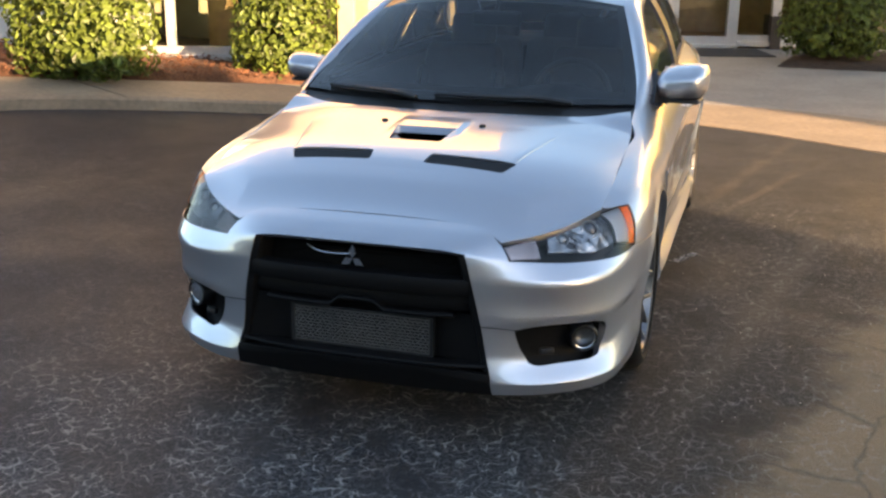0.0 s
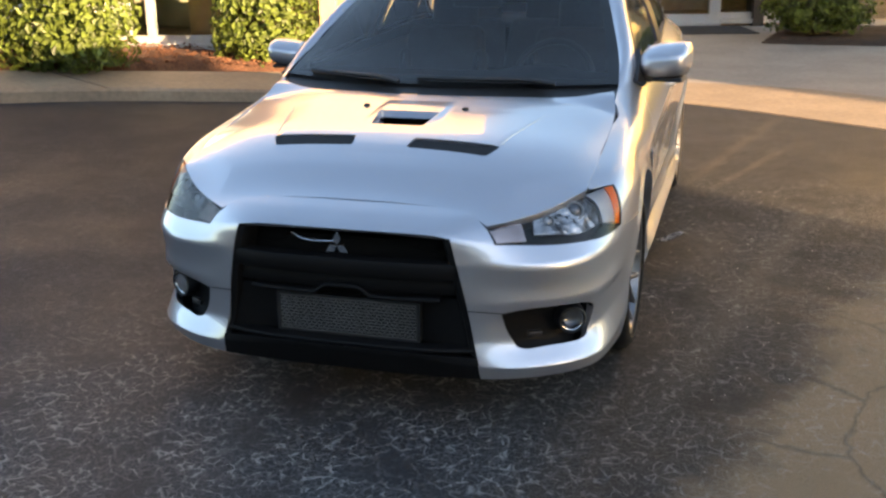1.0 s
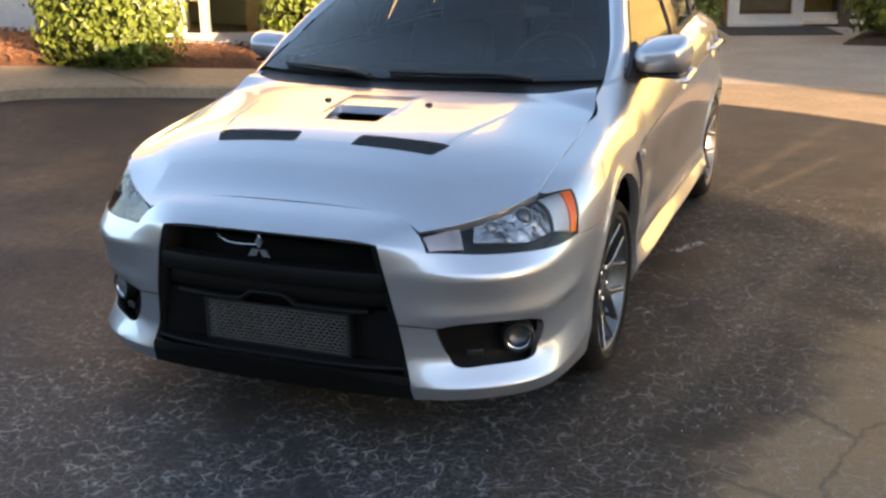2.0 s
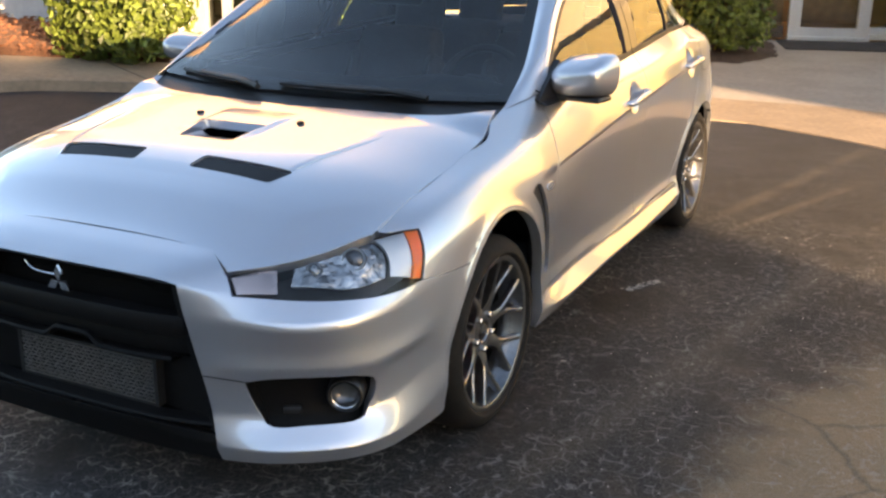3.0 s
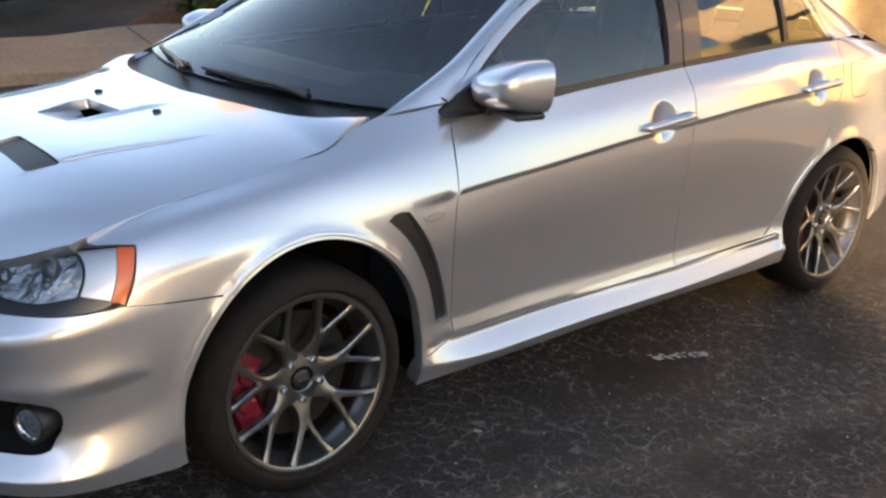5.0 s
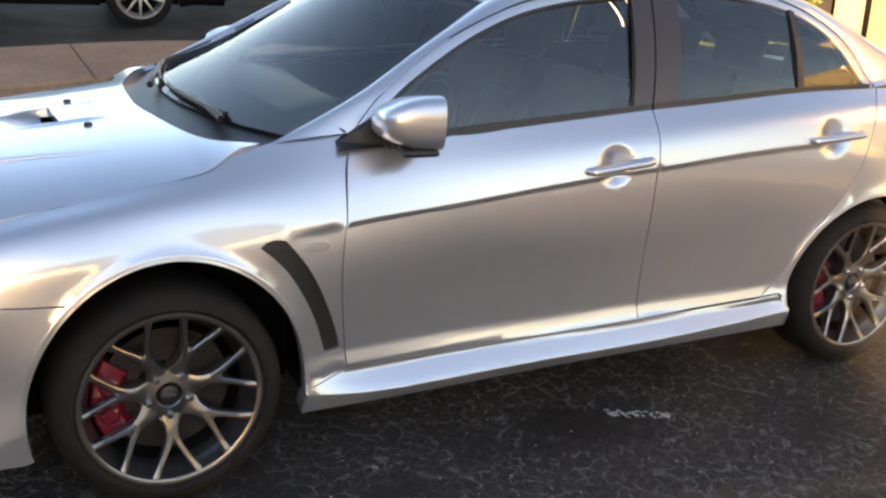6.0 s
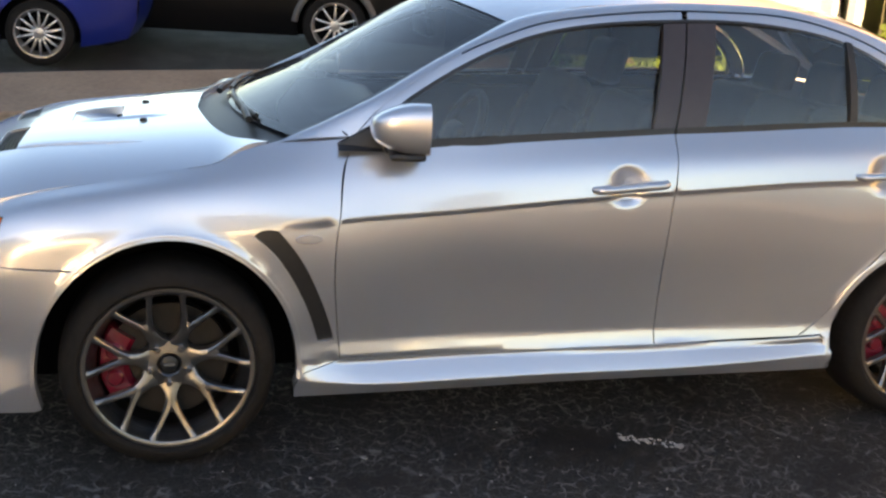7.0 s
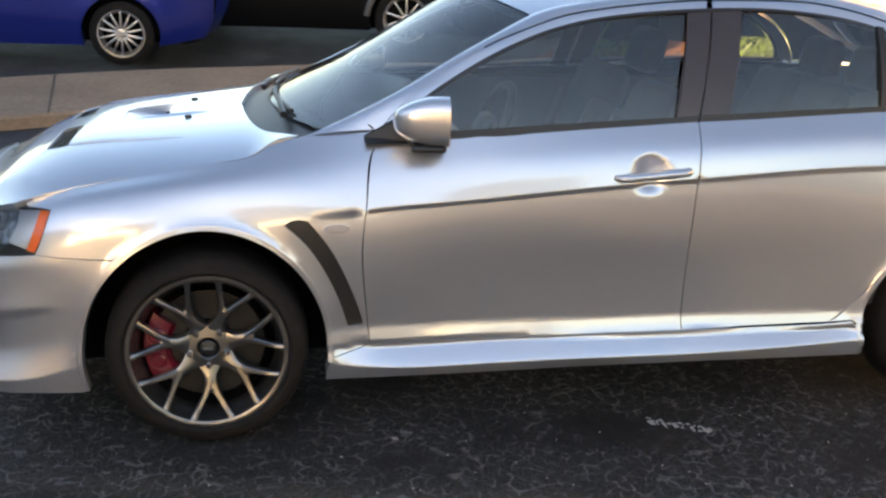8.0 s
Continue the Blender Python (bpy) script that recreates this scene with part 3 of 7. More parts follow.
panel("side_skirt", loop([(0.88, 0.39, 0.29), (0.87, 0.517, 0.325)], [(0.87, 0.517, 0.325), (0.852, 1.1, 0.333), (0.855, 1.588, 0.335), (0.865, 2.13, 0.345), (0.875, 2.22, 0.35)], [(0.875, 2.22, 0.35), (0.89, 2.255, 0.29), (0.885, 2.25, 0.224)],
      [(0.885, 2.25, 0.224), (0.876, 1.6, 0.221), (0.876, 0.8, 0.213), (0.876, 0.372, 0.21)], [(0.876, 0.372, 0.21), (0.885, 0.372, 0.25), (0.88, 0.39, 0.29)]), gap=0.004, depth=0.05)
panel("rear_quarter", loop([(0.74, 2.70, 1.07), (0.70, 3.05, 1.045), (0.64, 3.33, 1.0)], [(0.64, 3.33, 1.0), (0.74, 3.36, 0.94), (0.80, 3.40, 0.84), (0.825, 3.42, 0.68)], [(0.825, 3.42, 0.68), (0.89, 3.10, 0.62), (0.905, 2.985, 0.60)],
      arch(BASE, 0.398, 0.366, 128, -14, 60), [(0.885, 2.25, 0.224), (0.89, 2.255, 0.29), (0.875, 2.22, 0.35)], [(0.865, 2.13, 0.345), (0.87, 2.205, 0.40), (0.885, 2.30, 0.535), (0.885, 2.48, 0.74), (0.88, 2.56, 0.88), (0.85, 2.635, 1.02), (0.74, 2.70, 1.07)]))
panel("rear_bumper", loop([(0.905, 2.985, 0.60), (0.89, 3.10, 0.62), (0.825, 3.42, 0.68), (0.5, 3.575, 0.68), (0, 3.605, 0.68)], [(0, 3.605, 0.68), (0, 3.59, 0.29)], [(0, 3.59, 0.29), (0.5, 3.56, 0.29), (0.80, 3.42, 0.29), (0.88, 3.05, 0.26)],
      arch(BASE, 0.398, 0.366, 190, 128, 24)), sides="joined", weight=(1, 1, 1), gap=0.0)
panel("tail_lamp", loop([(0.80, 3.40, 0.84), (0.5, 3.56, 0.86)], [(0.5, 3.56, 0.86), (0.5, 3.575, 0.70)], [(0.5, 3.575, 0.70), (0.825, 3.42, 0.69)], [(0.825, 3.42, 0.69), (0.80, 3.40, 0.84)]), TAIL, "red tail lamp lens", weight=(1, 1, 1))
panel("boot_lid", loop([(0, 3.46, 1.0), (0.4, 3.43, 1.0), (0.64, 3.33, 1.0)], [(0.64, 3.33, 1.0), (0.74, 3.36, 0.94), (0.80, 3.40, 0.84)], [(0.80, 3.40, 0.84), (0.5, 3.56, 0.86)], [(0.5, 3.56, 0.86), (0.5, 3.575, 0.70)],
      [(0.5, 3.575, 0.70), (0, 3.605, 0.69)], [(0, 3.605, 0.69), (0, 3.46, 1.0)]), sides="joined", weight=(1, 1, 1), gap=0.0)

# the hood panel with its two louvred vents and the scoop
HOOD_EDGE = [(0, -0.7905), (0.2, -0.7905), (0.397, -0.7905)], [(0.397, -0.7905), (0.48, -0.838)], [(0.48, -0.838), (0.60, -0.742), (0.70, -0.65), (0.765, -0.571)], [(p[0], p[1]) for p in HOOD_SIDE[:4]] + [(0.769, 0.11), (0.763, 0.17), (0.753, 0.218)], [(0.753, 0.218), (0.746, 0.265), (0.738, 0.302)], [(0.738, 0.302), (0.712, 0.276), (0.6, 0.206), (0.3, 0.136), (0, 0.112)]
half = loop(*HOOD_EDGE)
full = np.concatenate([half[:-1], [(0, 0.112)], (half[1:-1] * (-1, 1))[::-1]])
VENT = np.array([(0.105, -0.520), (0.40, -0.532), (0.435, -0.458), (0.115, -0.448)])
SCOOP = np.array([(-0.10, -0.315), (0.10, -0.315), (0.122, -0.150), (-0.122, -0.150)])


def rounded(poly, r=0.012, n=4):
    out = []
    for a, b, c in zip(np.roll(poly, 1, 0), poly, np.roll(poly, -1, 0)):
        p, q = b + (a - b) / np.linalg.norm(a - b) * r, b + (c - b) / np.linalg.norm(c - b) * r
        for t in np.linspace(0, 1, n):
            out.append((1 - t) ** 2 * p + 2 * t * (1 - t) * b + t**2 * q)
    return np.array(out)


def dense(poly, step=0.02):
    out = []
    for a, b in zip(poly, np.roll(poly, -1, 0)):
        k = max(1, int(np.linalg.norm(b - a) / step))
        out += [a + (b - a) * i / k for i in range(k)]
    return np.array(out)


v, f, n = sheet(hood, full, [dense(rounded(VENT)), dense(rounded(VENT * (-1, 1))), dense(rounded(SCOOP))], step=0.016, depth=0.03)
hood_ob = link("hood", v, f, SILVER, car, "silver hood with two louvred vents and a scoop", n)
for s in (1, -1):
    bm = bmesh.new()
    for k in range(7):
        y = -0.528 + 0.0125 * k
        u = (y + 0.526) / 0.073
        x0, x1 = 0.105 + 0.010 * u - 0.006, 0.40 + 0.035 * u + 0.006
        xs = np.linspace(x0, x1, 7)
        z0, z1 = hood_z(xs, np.full(7, y - 0.006)) - 0.015, hood_z(xs, np.full(7, y + 0.009)) - 0.007
        rows = [[bm.verts.new((s * x, yy, zz)) for x, yy, zz in ((x, y - 0.006, a - 0.003), (x, y - 0.006, a), (x, y + 0.009, b), (x, y + 0.009, b - 0.003))] for x, a, b in zip(xs, z0, z1)]
        for p, q in zip(rows, rows[1:]):
            for n in range(4):
                bm.faces.new((p[n], p[(n + 1) % 4], q[(n + 1) % 4], q[n]))
    bmesh.ops.recalc_face_normals(bm, faces=bm.faces)
    part("hood_vent", bm, BLACK, hood_ob, "black louvred vent insert")
    # pressed crease that runs back from the vent's outer corner
    bm = bmesh.new()
    yy = np.linspace(-0.45, -0.07, 16)
    xx = 0.535 + 0.23 * yy
    tube(bm, [(s * x, y, z - 0.0012) for x, y, z in zip(xx, yy, hood_z(xx - 0.008, yy))], [0.0005] + [0.0034] * 11 + [0.003, 0.0024, 0.0016, 0.0005], 8)
    part("hood_crease", bm, SILVER, hood_ob, "thin bright crease")
bm = bmesh.new()
prev = None
for y in np.linspace(-0.325, -0.175, 9):
    t = (y + 0.325) / 0.15
    row = []
    for x in np.linspace(-0.128, 0.128, 13):
        side = 0.03 * max(0.0, (abs(x) - 0.095) / 0.033) ** 1.5 * t
        row.append(bm.verts.new((x, y, float(hood_z(np.array([x]), np.array([y]))[0]) - 0.004 - 0.045 * t**1.3 + side)))
    if prev:
        for p0, p1, q1, q0 in zip(prev, prev[1:], row[1:], row):
            bm.faces.new((p0, p1, q1, q0))
    prev = row
part("scoop_ramp", bm, SILVER, hood_ob, "silver scoop ramp")
bm = bmesh.new()
a = [bm.verts.new(p) for p in ((-0.135, -0.18, 0.880), (0.135, -0.18, 0.880), (0.14, -0.06, 0.88), (-0.14, -0.06, 0.88), (-0.14, -0.05, 0.945), (0.14, -0.05, 0.945))]
bm.faces.new((a[0], a[1], a[2], a[3]))
bm.faces.new((a[3], a[2], a[5], a[4]))
part("scoop_duct", bm, DARK, hood_ob, "black scoop duct", smooth=False)
for x in (-0.205, 0.205):
    bm = bmesh.new()
    z = float(hood_z(np.array([x]), np.array([-0.075]))[0])
    lathe(bm, [(z - 0.01, 0.014), (z + 0.006, 0.013), (z + 0.009, 0.009), (z + 0.009, 0.0005)], 16, "z")
    bmesh.ops.translate(bm, vec=(x, -0.075, 0), verts=bm.verts)
    part("washer_nozzle", bm, BLACK, hood_ob, "black washer nozzle")

# dark inner shell behind the seams
step_u, step_v = 3, 8
inner = (GRID - GRID_N * 0.02)[::step_u, ::step_v]
nu, nv = inner.shape[:2]
faces = []
for i in range(nu - 1):
    for j in range(nv - 1):
        c = inner[i:i + 2, j:j + 2].reshape(-1, 3)
        m = c.mean(0)
        arches = any(np.hypot((c[:, 1] - yc) / (a + 0.05), (c[:, 2] - AXLE) / (b + 0.05)).min() < 1.0 for yc, a, b in ((0.0, 0.378, 0.408), (BASE, 0.398, 0.366)))
        lamp = m[1] < -0.4 and m[0] > 0.44 and 0.60 < m[2] < 0.82
        fog = m[1] < -0.6 and m[0] > 0.5 and 0.29 < m[2] < 0.48
        mouth = m[1] < -0.8 and m[0] < 0.50 and m[2] < 0.73
        if not (arches or lamp or fog or mouth):
            faces.append((i * nv + j, (i + 1) * nv + j, (i + 1) * nv + j + 1, i * nv + j + 1))
vv = inner.reshape(-1, 3)
k = len(vv)
link("inner_shell", np.concatenate([vv, vv * (-1, 1, 1)]), faces + [tuple(q + k for q in t[::-1]) for t in faces], DARK, car, "black inner structure")


def dark_box(name, size, at, label=""):
    bm = bmesh.new()
    box(bm, size, at)
    part(name, bm, DARK, car, label, smooth=False)


dark_box("floor_pan", (1.5, 1.75, 0.05), (0, 1.32, 0.22), "black underbody")
dark_box("floor_pan", (1.1, 0.9, 0.05), (0, -0.3, 0.21), "black underbody")
dark_box("floor_pan", (1.1, 1.0, 0.05), (0, 2.9, 0.25), "black underbody")
for y0, y1 in ((-0.42, 0.42), (2.2, 3.1)):
    dark_box("wheel_well", (1.15, 0.02, 0.6), (0, y0, 0.5))
    dark_box("wheel_well", (1.15, 0.02, 0.6), (0, y1, 0.5))
    for s in (1, -1):
        dark_box("wheel_well", (0.02, y1 - y0, 0.6), (s * 0.56, (y0 + y1) / 2, 0.5))
        dark_box("wheel_well", (0.26, y1 - y0, 0.02), (s * 0.69, (y0 + y1) / 2, 0.775))

# ---- greenhouse: frames, pillars, glass, roof ----
DLO = [(0.80, 0.600, 1.03), (0.768, 0.713, 1.122), (0.743, 0.805, 1.178), (0.718, 0.90, 1.229), (0.689, 1.02, 1.283), (0.662, 1.162, 1.33), (0.645, 1.306, 1.359), (0.632, 1.6, 1.387),
       (0.624, 1.83, 1.394), (0.628, 2.086, 1.378), (0.643, 2.357, 1.317), (0.677, 2.53, 1.215), (0.715, 2.61, 1.115), (0.745, 2.625, 1.075)]
GUTTER = [(0.797, 0.552, 1.018), (0.772, 0.635, 1.105), (0.745, 0.725, 1.168), (0.715, 0.83, 1.232), (0.685, 0.955, 1.292), (0.655, 1.10, 1.345), (0.632, 1.27, 1.385), (0.610, 1.6, 1.420),
          (0.603, 1.85, 1.426), (0.604, 2.10, 1.416), (0.622, 2.39, 1.345), (0.658, 2.60, 1.225), (0.706, 2.69, 1.105), (0.74, 2.70, 1.07)]
EDGE = [(0.752, 0.318, 0.990), (0.738, 0.455, 1.05), (0.715, 0.59, 1.108), (0.68, 0.73, 1.183), (0.64, 0.875, 1.263), (0.595, 1.03, 1.345), (0.567, 1.2, 1.398), (0.548, 1.55, 1.440),
        (0.543, 1.82, 1.450), (0.545, 2.12, 1.440), (0.558, 2.45, 1.375), (0.585, 2.72, 1.262), (0.615, 2.95, 1.145), (0.64, 3.12, 1.055)]


def strip(a, b, bulge=0.0, n=160, across=7, cut=None):
    """A strip between two matched curves, rounded outwards by bulge; vertices, faces, normals."""
    s = np.linspace(0, len(a) - 1, n)
    k = np.arange(len(a))
    pa, pb = spline(k, a, s), spline(k, b, s)
    rows = []
    for w in np.linspace(0, 1, across):
        rows.append(pa * (1 - w) + pb * w)
    p = np.stack(rows, 1)
    nrm = np.cross(np.gradient(p, axis=0), np.gradient(p, axis=1))
    nrm /= np.linalg.norm(nrm, axis=2)[..., None]
    if nrm[..., 0].mean() < 0:
        nrm = -nrm
    w = np.linspace(0, 1, across)
    p = p + nrm * (bulge * 4 * w * (1 - w))[None, :, None]
    nn = np.cross(np.gradient(p, axis=0), np.gradient(p, axis=1))
    nn /= np.linalg.norm(nn, axis=2)[..., None]
    if nn[..., 0].mean() < 0:
        nn = -nn
    # rolled edges
    p = np.concatenate([p[:, :1] - nn[:, :1] * 0.02, p, p[:, -1:] - nn[:, -1:] * 0.02], 1)
    out = np.gradient(p, axis=1)
    out /= np.maximum(np.linalg.norm(out, axis=2), 1e-9)[..., None]
    nn = np.concatenate([nn[:, :1], nn, nn[:, -1:]], 1)
    keep = np.ones(n, bool) if cut is None else cut(p[:, across // 2 + 1])
    idx = np.arange(n * (across + 2)).reshape(n, across + 2)
    faces = []
    for i in range(n - 1):
        if keep[i] and keep[i + 1]:
            for j in range(across + 1):
                q = (idx[i, j], idx[i + 1, j], idx[i + 1, j + 1], idx[i, j + 1])
                faces.append(q)
    pv, nv_ = p.reshape(-1, 3), nn.reshape(-1, 3)
    out = []
    for q in faces:
        g = np.cross(pv[q[1]] - pv[q[0]], pv[q[2]] - pv[q[0]])
        out.append(q if g @ nv_[q[0]] >= 0 else q[::-1])
    used = sorted({i for q in out for i in q})
    back = {i: k for k, i in enumerate(used)}
    return pv[used], [tuple(back[i] for i in q) for q in out], nv_[used]


def pair(name, m, mat, parents, label=""):
    made = []
    for mm, parent in zip((m, mirrored(*m)), parents):
        made.append(link(name, mm[0], mm[1], mat, parent, label, mm[2]))
    return made


DLO_A, GUT_A, EDGE_A = np.array(DLO), np.array(GUTTER), np.array(EDGE)
pair("window_frame", strip(DLO_A, GUT_A - (0, 0.003, 0.003), 0.002, cut=lambda q: q[:, 1] < 1.688), SILVER, door_f, "silver door frame")
pair("window_frame", strip(DLO_A, GUT_A - (0, 0.003, 0.003), 0.002, cut=lambda q: q[:, 1] > 1.694), SILVER, door_r, "silver door frame")
pair("roof_pillar", strip(GUT_A + (-0.001, -0.002, 0.003), EDGE_A, 0.012), SILVER, (car, car), "silver windscreen pillar and roof rail")

for s in (1, -1):
    bm = bmesh.new()
    tube(bm, [(s * 0.742, 0.462, 1.052), (s * 0.772, 0.498, 1.045), (s * 0.800, 0.530, 1.024)], 0.0026, 6)
    part("pillar_seam", bm, DARK, car, "dark seam at the foot of the pillar")


def belt(y):
    return np.interp(y, [0.6, 0.8, 1.15, 1.6, 2.0, 2.25, 2.7], [0.994, 1.005, 1.024, 1.047, 1.065, 1.074, 1.072])


# side windows: follow the frame, set in a little
def side_surface(uv):
    y, z = uv[:, 0], uv[:, 1]
    s = np.linspace(0, len(DLO) - 1, 400)
    top = spline(np.arange(len(DLO)), DLO_A, s)
    xt, zt = np.interp(y, top[:, 1], top[:, 0]), np.interp(y, top[:, 1], top[:, 2])
    xb = np.interp(y, [0.6, 0.8, 1.6, 2.25, 2.65], [0.815, 0.818, 0.800, 0.772, 0.742])
    zb = belt(y)
    w = np.clip((z - zb) / np.maximum(1.39 - zb, 0.05), -0.1, 1.2)
    x = xb + (0.625 - xb) * w + 0.022 * 4 * w * (1 - w) - 0.006
    return np.stack([x, y, z], 1)


def side_glass(uv):
    e = 0.004
    p = side_surface(uv)
    a = side_surface(uv + (e, 0)) - side_surface(uv - (e, 0))
    b = side_surface(uv + (0, e)) - side_surface(uv - (0, e))
    n = np.cross(a, b)
    n /= np.linalg.norm(n, axis=1)[:, None]
    return p, n * np.sign(n[:, :1])


top = [(p[1], p[2]) for p in DLO]
full_top = curve(top, n=200)


def window(y0, y1, rake0=0.0, rake1=0.0):
    """Outline in (y, z) of a window between two uprights."""
    t = full_top[(full_top[:, 0] > y0) & (full_top[:, 0] < y1)]
    b = [(y, float(belt(y)) - 0.02) for y in np.linspace(y1 - rake1, y0 - rake0, 14)]
    return np.concatenate([t, b])


front_win = window(0.66, 1.60, 0.03, 0.075)
rear_win = window(1.80, 2.29, 0.085, 0.0)
small_win = window(2.31, 2.615, 0.0, 0.0)
for name, w, parents in (("window_pane", front_win, door_f), ("window_pane", rear_win, door_r), ("quarter_pane", small_win, door_r)):
    uv, f, _ = fill(w, [], 0.05)
    p, n = side_glass(uv)
    for ob in pair(name, (p, [tuple(t) for t in f], n), GLASS, parents, "tinted side window"):
        ob.visible_shadow = False
# black pillar cover between the doors, belt mouldings, divider bar
for name, y0, y1, r0, r1, parents in (("pillar_cover", 1.605, 1.688, 0.078, 0.085, door_f), ("pillar_cover", 1.694, 1.80, 0.085, 0.088, door_r)):
    t = full_top[(full_top[:, 0] > y0 - 0.002) & (full_top[:, 0] < y1 + 0.002)]
    t = np.concatenate([[(y0, np.interp(y0, full_top[:, 0], full_top[:, 1]))], t[1:-1], [(y1, np.interp(y1, full_top[:, 0], full_top[:, 1]))]])
    w = np.concatenate([t, [(y1 - r1, float(belt(y1)) - 0.01), (y0 - r0, float(belt(y0)) - 0.01)]])
    m = sheet(side_glass, dense(w, 0.03), step=0.03, gap=0.001, lift=0.008)
    pair(name, m, PILLAR, parents, "brown-black satin pillar cover")
for y0, y1, parents in ((0.70, 1.602, door_f), (1.612, 2.66, door_r)):
    ys = np.linspace(y0, y1, 30)
    w = np.concatenate([np.stack([ys, belt(ys) + 0.012], 1), np.stack([ys[::-1], belt(ys[::-1]) - 0.012], 1)])
    pair("belt_moulding", sheet(side_glass, w, step=0.03, gap=0, lift=0.012), BLACK, parents, "black belt moulding")
z1 = float(np.interp(2.30, full_top[:, 0], full_top[:, 1]))
pair("divider_bar", sheet(side_glass, dense(np.array([(2.288, z1 + 0.01), (2.312, z1 + 0.005), (2.306, 1.07), (2.276, 1.07)]), 0.04), step=0.04, gap=0, lift=0.006), BLACK, door_r, "black divider bar")
# black seal round the window opening
seal = curve(DLO, n=120)
for s, (pf) in ((1, door_f[0]), (-1, door_f[1])):
    bm = bmesh.new()
    tube(bm, [(s * (p[0] - 0.004), p[1], p[2]) for p in seal], 0.009, 6)
    part("window_seal", bm, BLACK, car, "black rubber window seal")


def crossed(a, b, bow_a, bow_b, crown_a, crown_b, n=40, across=33):
    """A bowed sheet between matched left and right curves, which mirror each other."""
    s = np.linspace(0, 1, n)
    pts = curve(np.array(a), n=n)
    rows = []
    for w in np.linspace(-1, 1, across):
        q = pts.copy()
        k = 1 - w * w
        q[:, 0] = pts[:, 0] * w
        q[:, 1] -= (bow_a + (bow_b - bow_a) * s) * k
        q[:, 2] += (crown_a + (crown_b - crown_a) * s) * k
        rows.append(q)
    p = np.stack(rows, 1)
    nn = np.cross(np.gradient(p, axis=1), np.gradient(p, axis=0))
    nn /= np.linalg.norm(nn, axis=2)[..., None]
    if nn[..., 2].mean() < 0:
        nn = -nn
    idx = np.arange(n * across).reshape(n, across)
    faces = [(idx[i, j], idx[i, j + 1], idx[i + 1, j + 1], idx[i + 1, j]) for i in range(n - 1) for j in range(across - 1)]
    return p.reshape(-1, 3), faces, nn.reshape(-1, 3), p


es = curve(EDGE, n=400)
ws = es[(es[:, 1] > 0.37) & (es[:, 1] < 1.085)]
rf = es[(es[:, 1] > 1.075) & (es[:, 1] < 2.47)]
rw = es[(es[:, 1] > 2.46) & (es[:, 1] < 3.06)]
v, f, n, grid = crossed(ws - (0.0, 0, 0.004), None, 0.155, 0.115, -0.005, 0.055)
windscreen = link("windscreen", v, f, SCREEN, car, "slightly dusty windscreen with a pale sky veil", n)
windscreen.visible_shadow = False
v, f, n, _ = crossed(rf, None, 0.115, -0.06, 0.055, 0.05)
link("roof", v, f, SILVER, car, "silver roof", n)
v, f, n, _ = crossed(rf - (0, 0, 0.03), None, 0.115, -0.06, 0.045, 0.045)
link("headliner", v, [t[::-1] for t in f], material("headliner cloth", (0.25, 0.24, 0.22), 0.9), car, "grey headliner", -n)
v, f, n, _ = crossed(rw - (0, 0, 0.004), None, -0.06, -0.06, 0.05, 0.03)
link("rear_window", v, f, GLASS, car, "rear window", n).visible_shadow = False
deck = np.array([(0.64, 3.06, 1.085), (0.66, 3.18, 1.03), (0.64, 3.33, 1.0)])
v, f, n, _ = crossed(deck, None, -0.06, -0.13, 0.025, 0.005)
link("boot_deck", v, f, SILVER, car, "silver boot lid top", n)
# black border printed round the windscreen, cowl panel, wipers
g = grid
bm = bmesh.new()
for i in range(g.shape[0] - 1):
    for j in range(g.shape[1] - 1):
        if i < 2 or i >= g.shape[0] - 2 or j < 1 or j >= g.shape[1] - 2:
            q = [bm.verts.new(g[a, b] - np.array((0, 0, 0.005))) for a, b in ((i, j), (i, j + 1), (i + 1, j + 1), (i + 1, j))]
            bm.faces.new(q)
bmesh.ops.remove_doubles(bm, verts=bm.verts, dist=0.0005)
part("glass_border", bm, BLACK, windscreen, "black border of the windscreen")
bm = bmesh.new()
low = g[0]
prev = None
for j in range(low.shape[0]):
    x = low[j][0]
    yh = 0.098 + 0.132 * (abs(x) / 0.746) ** 2
    zh = float(hood_z(np.array([x]), np.array([yh]))[0])
    col = [bm.verts.new(p) for p in ((x, yh, zh - 0.03), (x, yh + 0.016, zh - 0.020), (x, (yh + low[j][1]) / 2, zh - 0.012), (x, low[j][1] + 0.02, low[j][2] - 0.004))]
    if prev:
        for a, b in zip(range(3), range(1, 4)):
            bm.faces.new((prev[a], col[a], col[b], prev[b]))
    prev = col
part("cowl_panel", bm, BLACK, car, "satin black cowl panel under the windscreen")


def on_glass(x, w):
    """A place just above the windscreen, w up the glass from its lower edge."""
    i = w * (g.shape[0] - 1)
    i0 = min(int(i), g.shape[0] - 2)
    row = g[i0] + (g[i0 + 1] - g[i0]) * (i - i0)
    return Vector((x, float(np.interp(x, row[:, 0], row[:, 1])), float(np.interp(x, row[:, 0], row[:, 2]))))


